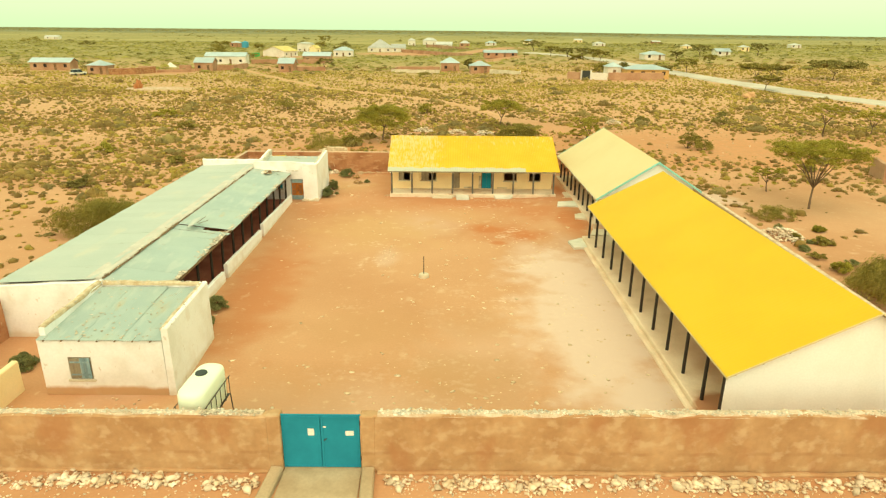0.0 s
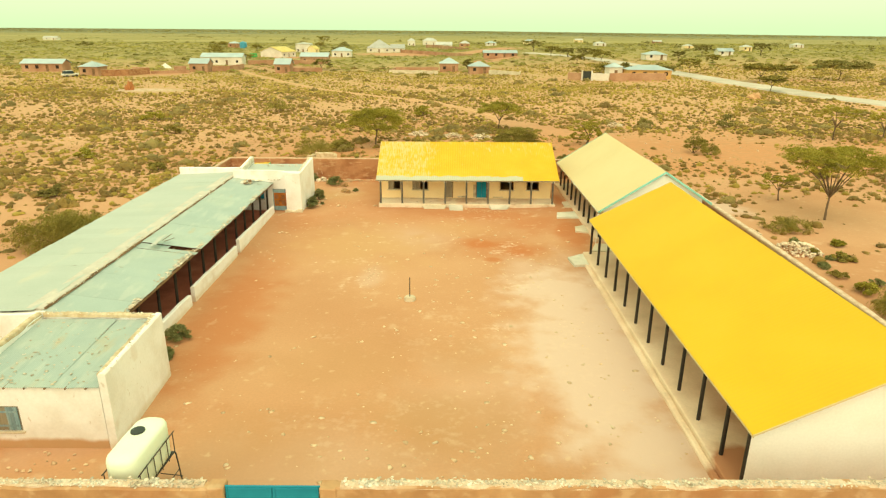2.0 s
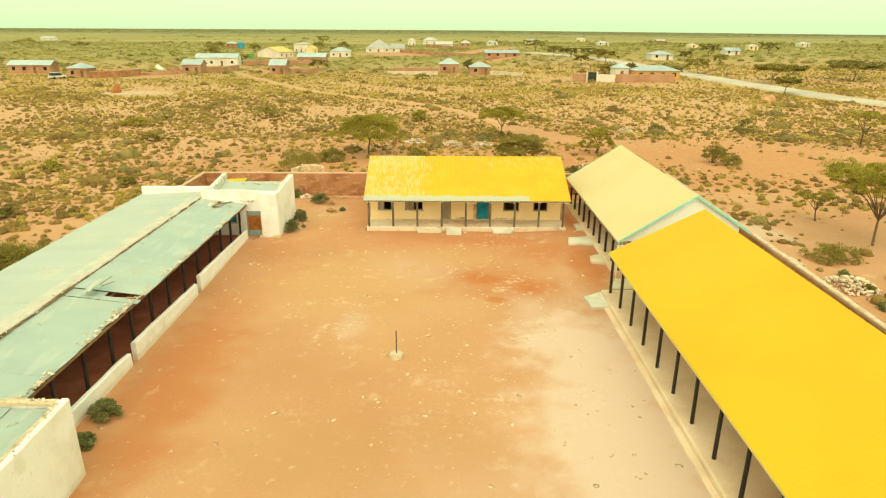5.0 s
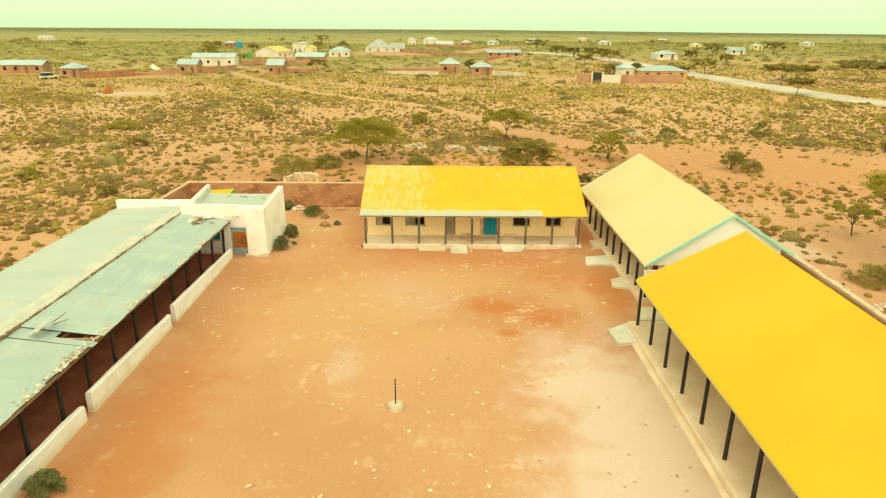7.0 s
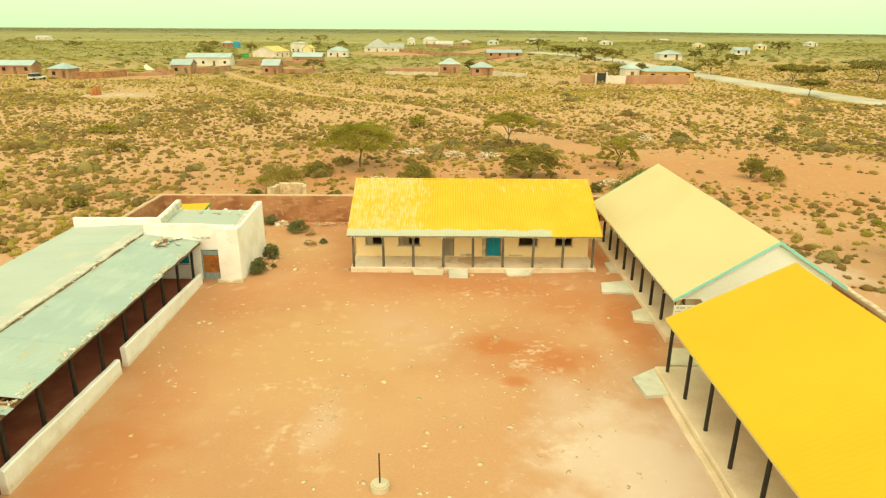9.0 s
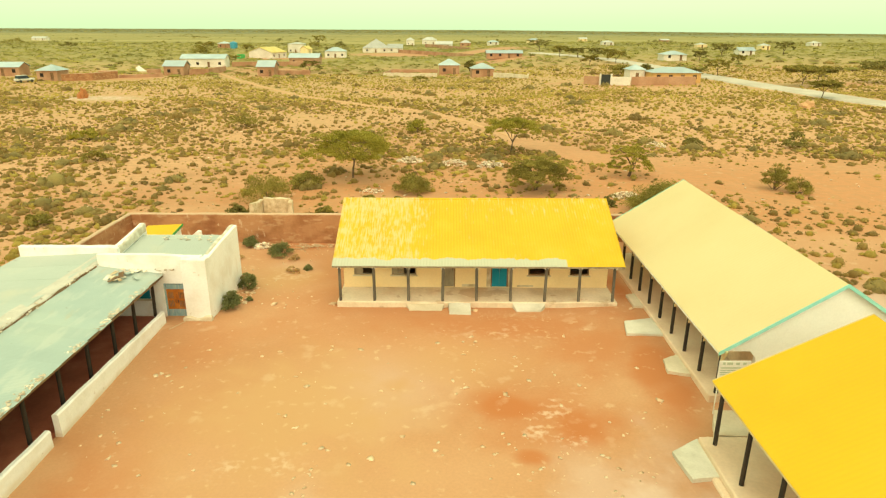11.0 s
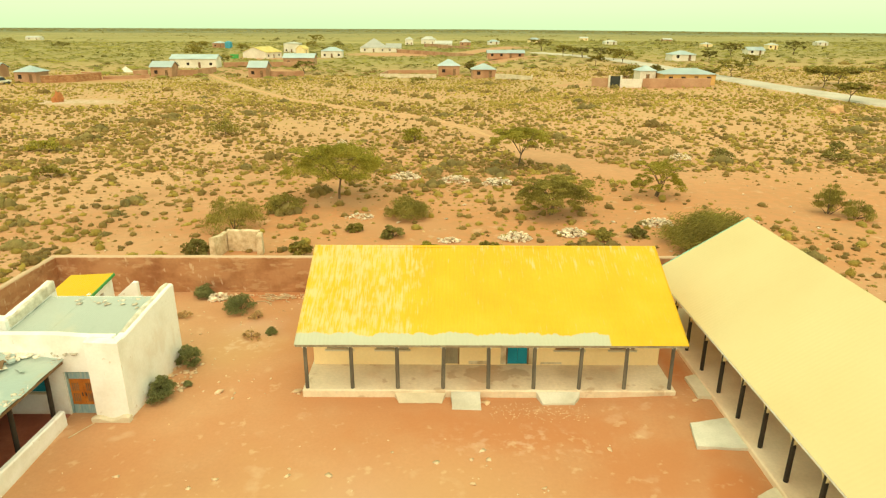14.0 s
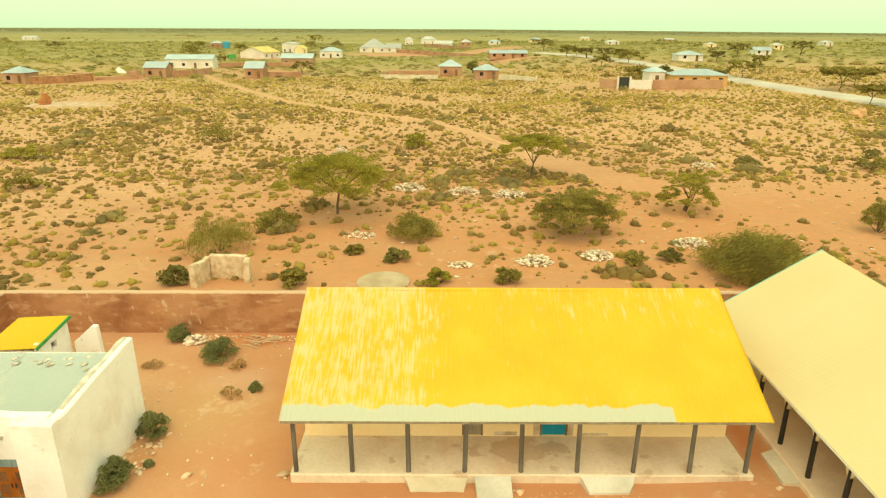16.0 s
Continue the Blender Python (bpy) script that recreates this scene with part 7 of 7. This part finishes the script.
for x0, x1, n, z0, z1 in ((-22, -6.8, 1000, 2.235, 2.235), (-2.8, 19, 1500, 2.305, 2.405)):
    for _ in range(n):
        u = _rs.random()
        q = 0.018 + 0.04 * _rs.random() ** 2 + (0.05 * _rs.random() if math.sin(u * 37) + math.sin(u * 13 + 2) > 1.5 else 0)
        rows.append((x0 + (x1 - x0) * u, 19.06 + 0.09 * _rs.normal(), z0 + (z1 - z0) * u - 0.02 + 0.02 * _rs.random(), q * 1.3, q * 0.6, _rs.uniform(0, 6.28)))
stones("wall_top_stones", "small pale stones bedded along the wall top", rows, CRUMB)
rows = []
for _ in range(720):
    x, y = _rs.uniform(-13.2, 9.2), 19.6 + 35.5 * _rs.random() ** 1.25
    if math.sin(x * 0.45 + 2) + math.sin(y * 0.31) + math.sin(x * 0.2 - y * 0.17) < _rs.uniform(-1.6, 1.9):
        continue
    if x < -11.4 and y < 29.5 or (x < -8 and y < 23):
        continue
    s = 0.04 + 0.14 * _rs.random() ** 2.4
    rows.append((x, y, relief(x, y) + s * 0.0, s, s * 0.16, _rs.uniform(0, 6.28)))
for cx, cy, rx, ry, n in ((-4.4, 41.0, 0.5, 2.0, 90), (5.6, 41.5, 1.8, 2.6, 70), (6.8, 35, 1.6, 4.5, 60), (1.5, 37.5, 2.2, 1.6, 24), (4.2, 44.6, 2.6, 1.6, 60), (-0.5, 24, 5, 2.5, 50), (6.0, 25, 2.4, 3, 40), (2.5, 31, 3.5, 2.5, 24)):
    for _ in range(n):
        s = 0.02 + 0.11 * _rs.random() ** 2.5
        x, y = cx + rx * _rs.normal() * 0.7, cy + ry * _rs.normal() * 0.7
        if x < 9.2 and y > 19.6:
            rows.append((x, y, relief(x, y) + s * 0.02, s, s * 0.12, _rs.uniform(0, 6.28)))
for x, y in ((-3.9, 32.1), (-3.0, 33.8), (-2.3, 33.4), (-6.4, 32.6), (0.9, 40.7), (0.3, 41.3), (2.8, 40.7), (2.6, 35.6), (-0.4, 39.5), (-0.5, 37.0), (-1.2, 35.7), (-5.5, 48.5), (-5.9, 46.4), (-2.4, 37.5),
             (1.1, 34.3), (3.1, 31.9), (-7.1, 31.4), (-2.3, 43.9), (-6.1, 49.3), (2.8, 48.0), (3.5, 50.2), (1.2, 51.3), (3.5, 51.1), (5.1, 49.5), (6.0, 48.7), (6.1, 53.1), (1.8, 52.5), (1.6, 49.9), (9.0, 47.5), (1.2, 48.5)):
    for k in range(3):
        q = (0.15, 0.07, 0.05)[k] * _rs.uniform(0.7, 1.25)
        px, py = x + (0.22 * _rs.normal() if k else 0), y + (0.22 * _rs.normal() if k else 0)
        rows.append((px, py, relief(px, py) + q * 0.05, q, q * 0.3, _rs.uniform(0, 6.28)))
stones("yard_stones", "flat pale stones half sunk in the yard sand", rows, STONE)
rows = [(_rs.uniform(2.0, 5.8), 55.3 + 0.35 * _rs.normal(), 0.2, s, s * 0.4, _rs.uniform(0, 6.28)) for s in 0.012 + 0.03 * _rs.random(260)]
rows += [(_rs.normal() * 0.4 + 10.2, _rs.uniform(50, 60), 0.18, s, s * 0.6, _rs.uniform(0, 6.28)) for s in 0.03 + 0.08 * _rs.random(40)]
rows += [(_rs.uniform(-13.5, -7), _rs.uniform(56, 66.5), 0.21, s, s * 0.6, _rs.uniform(0, 6.28)) for s in 0.03 + 0.07 * _rs.random(90)]
rows += [(_rs.uniform(-11.5, -10.4), _rs.uniform(56.5, 59), 0.22, s, s * 0.6, _rs.uniform(0, 6.28)) for s in 0.05 + 0.14 * _rs.random(36)]
rows += [(_rs.uniform(-17, -12), _rs.uniform(19.8, 23.4), 0.02, s, s * 0.6, _rs.uniform(0, 6.28)) for s in 0.04 + 0.1 * _rs.random(60)]
rows += [(_rs.uniform(-12.2, -5.9), 66.75 - abs(0.18 * _rs.normal()), 0.22, s, s * 0.6, _rs.uniform(0, 6.28)) for s in 0.03 + 0.1 * _rs.random(120) ** 2]
for x, y, r in ((-8.95, 56.7, 0.24), (-5.75, 56.75, 0.26), (1.95, 55.95, 0.2), (10.2, 56.0, 0.16), (9.85, 44.95, 0.2), (9.95, 44.6, 0.18)):
    for k in range(4):
        q = r * (1.0, 0.6, 0.5, 0.4)[k]
        rows.append((x + 0.25 * r * k * _rs.normal(), y + 0.25 * r * k * _rs.normal(), relief(x, y) + 0.02, q, q * 0.7, _rs.uniform(0, 6.28)))
stones("step_gravel", "scattered gravel and broken stone by the steps", rows, STONE)
rows = []
for _ in range(260):
    rows.append((_rs.uniform(-60, 70), _rs.uniform(69, 130), 0.03, 0.08 + 0.18 * _rs.random() ** 2, 0.08, _rs.uniform(0, 6.28)))
stones("field_stones", "pale stones lying in the scrub", rows, RUBBLE)
rows = []
for _ in range(1150):
    y = _rs.uniform(29.5, 56)
    if math.sin(y * 0.9) + math.sin(y * 2.3) + (0.9 if 34 < y < 43 else 0.0) < _rs.uniform(-1.0, 1.4):
        continue
    rows.append((-13.92 + abs(_rs.normal()) * -0.2, y, 2.62, 0.02 + 0.12 * _rs.random() ** 2.5, 0.05, _rs.uniform(0, 6.28)))
for _ in range(130):
    y = _rs.uniform(29.5, 56)
    rows.append((-17.2 + 0.12 * _rs.normal(), y, 3.08, 0.03 + 0.07 * _rs.random() ** 2, 0.05, _rs.uniform(0, 6.28)))
for _ in range(46):
    rows.append((-14.1 + 0.9 * _rs.normal() - 1.4, 55.0 + 0.25 * _rs.normal(), 2.83, 0.06 + 0.16 * _rs.random() ** 2, 0.08, _rs.uniform(0, 6.28)))
for _ in range(26):
    rows.append((_rs.uniform(-15.5, -12.2), 58.85 + 0.3 * _rs.normal(), 3.25, 0.05 + 0.16 * _rs.random() ** 2, 0.04, _rs.uniform(0, 6.28)))
for _ in range(16):
    yy = 23.9 + 4.4 * _rs.random()
    rows.append((_rs.uniform(-16.8, -12.2), yy, 2.60 + (yy - 23.6) * 0.06, 0.03 + 0.08 * _rs.random(), 0.02, _rs.uniform(0, 6.28)))
for _ in range(170):
    side, u = _rs.integers(0, 3), _rs.random()
    x = (-17.02, -11.95 - 0.2 * u, -17.0 + 4.6 * u)[side] + (0.09 if side < 2 else 0.0) * _rs.normal()
    y = (24.1 + 4.4 * u, 24.0 + 4.4 * u, 28.66)[side] + (0.0 if side < 2 else 0.09) * _rs.normal()
    q = 0.025 + 0.05 * _rs.random() ** 2
    rows.append((x, y, 3.07 + 0.03 * _rs.random(), q, q * 0.7, _rs.uniform(0, 6.28)))
for _ in range(120):
    yy = 23.7 + 4.7 * _rs.random() ** 1.5
    q = 0.03 + 0.06 * _rs.random() ** 2
    rows.append((-14.6 + 2.1 * _rs.uniform(-1, 1), yy, 2.60 + (yy - 23.6) * 0.06, q, 0.025, _rs.uniform(0, 6.28)))
stones("roof_debris", "crumbled plaster and stones lying on the old roofs", rows, CRUMB)
rows = bmesh.new()
for _ in range(34):
    a = Vector((_rs.uniform(-9.5, -7.4), _rs.uniform(65.6, 66.6), 0.24 + 0.1 * _rs.random()))
    b = a + Vector((_rs.uniform(-0.6, 0.6), _rs.uniform(-0.4, 0.4), _rs.uniform(-0.05, 0.06)))
    tube(rows, a, b, 0.03, 0.02, 5)
solid("timber_pile", rows, STICK, "loose pile of pale old sticks by the wall", "timber", "", "stuff")
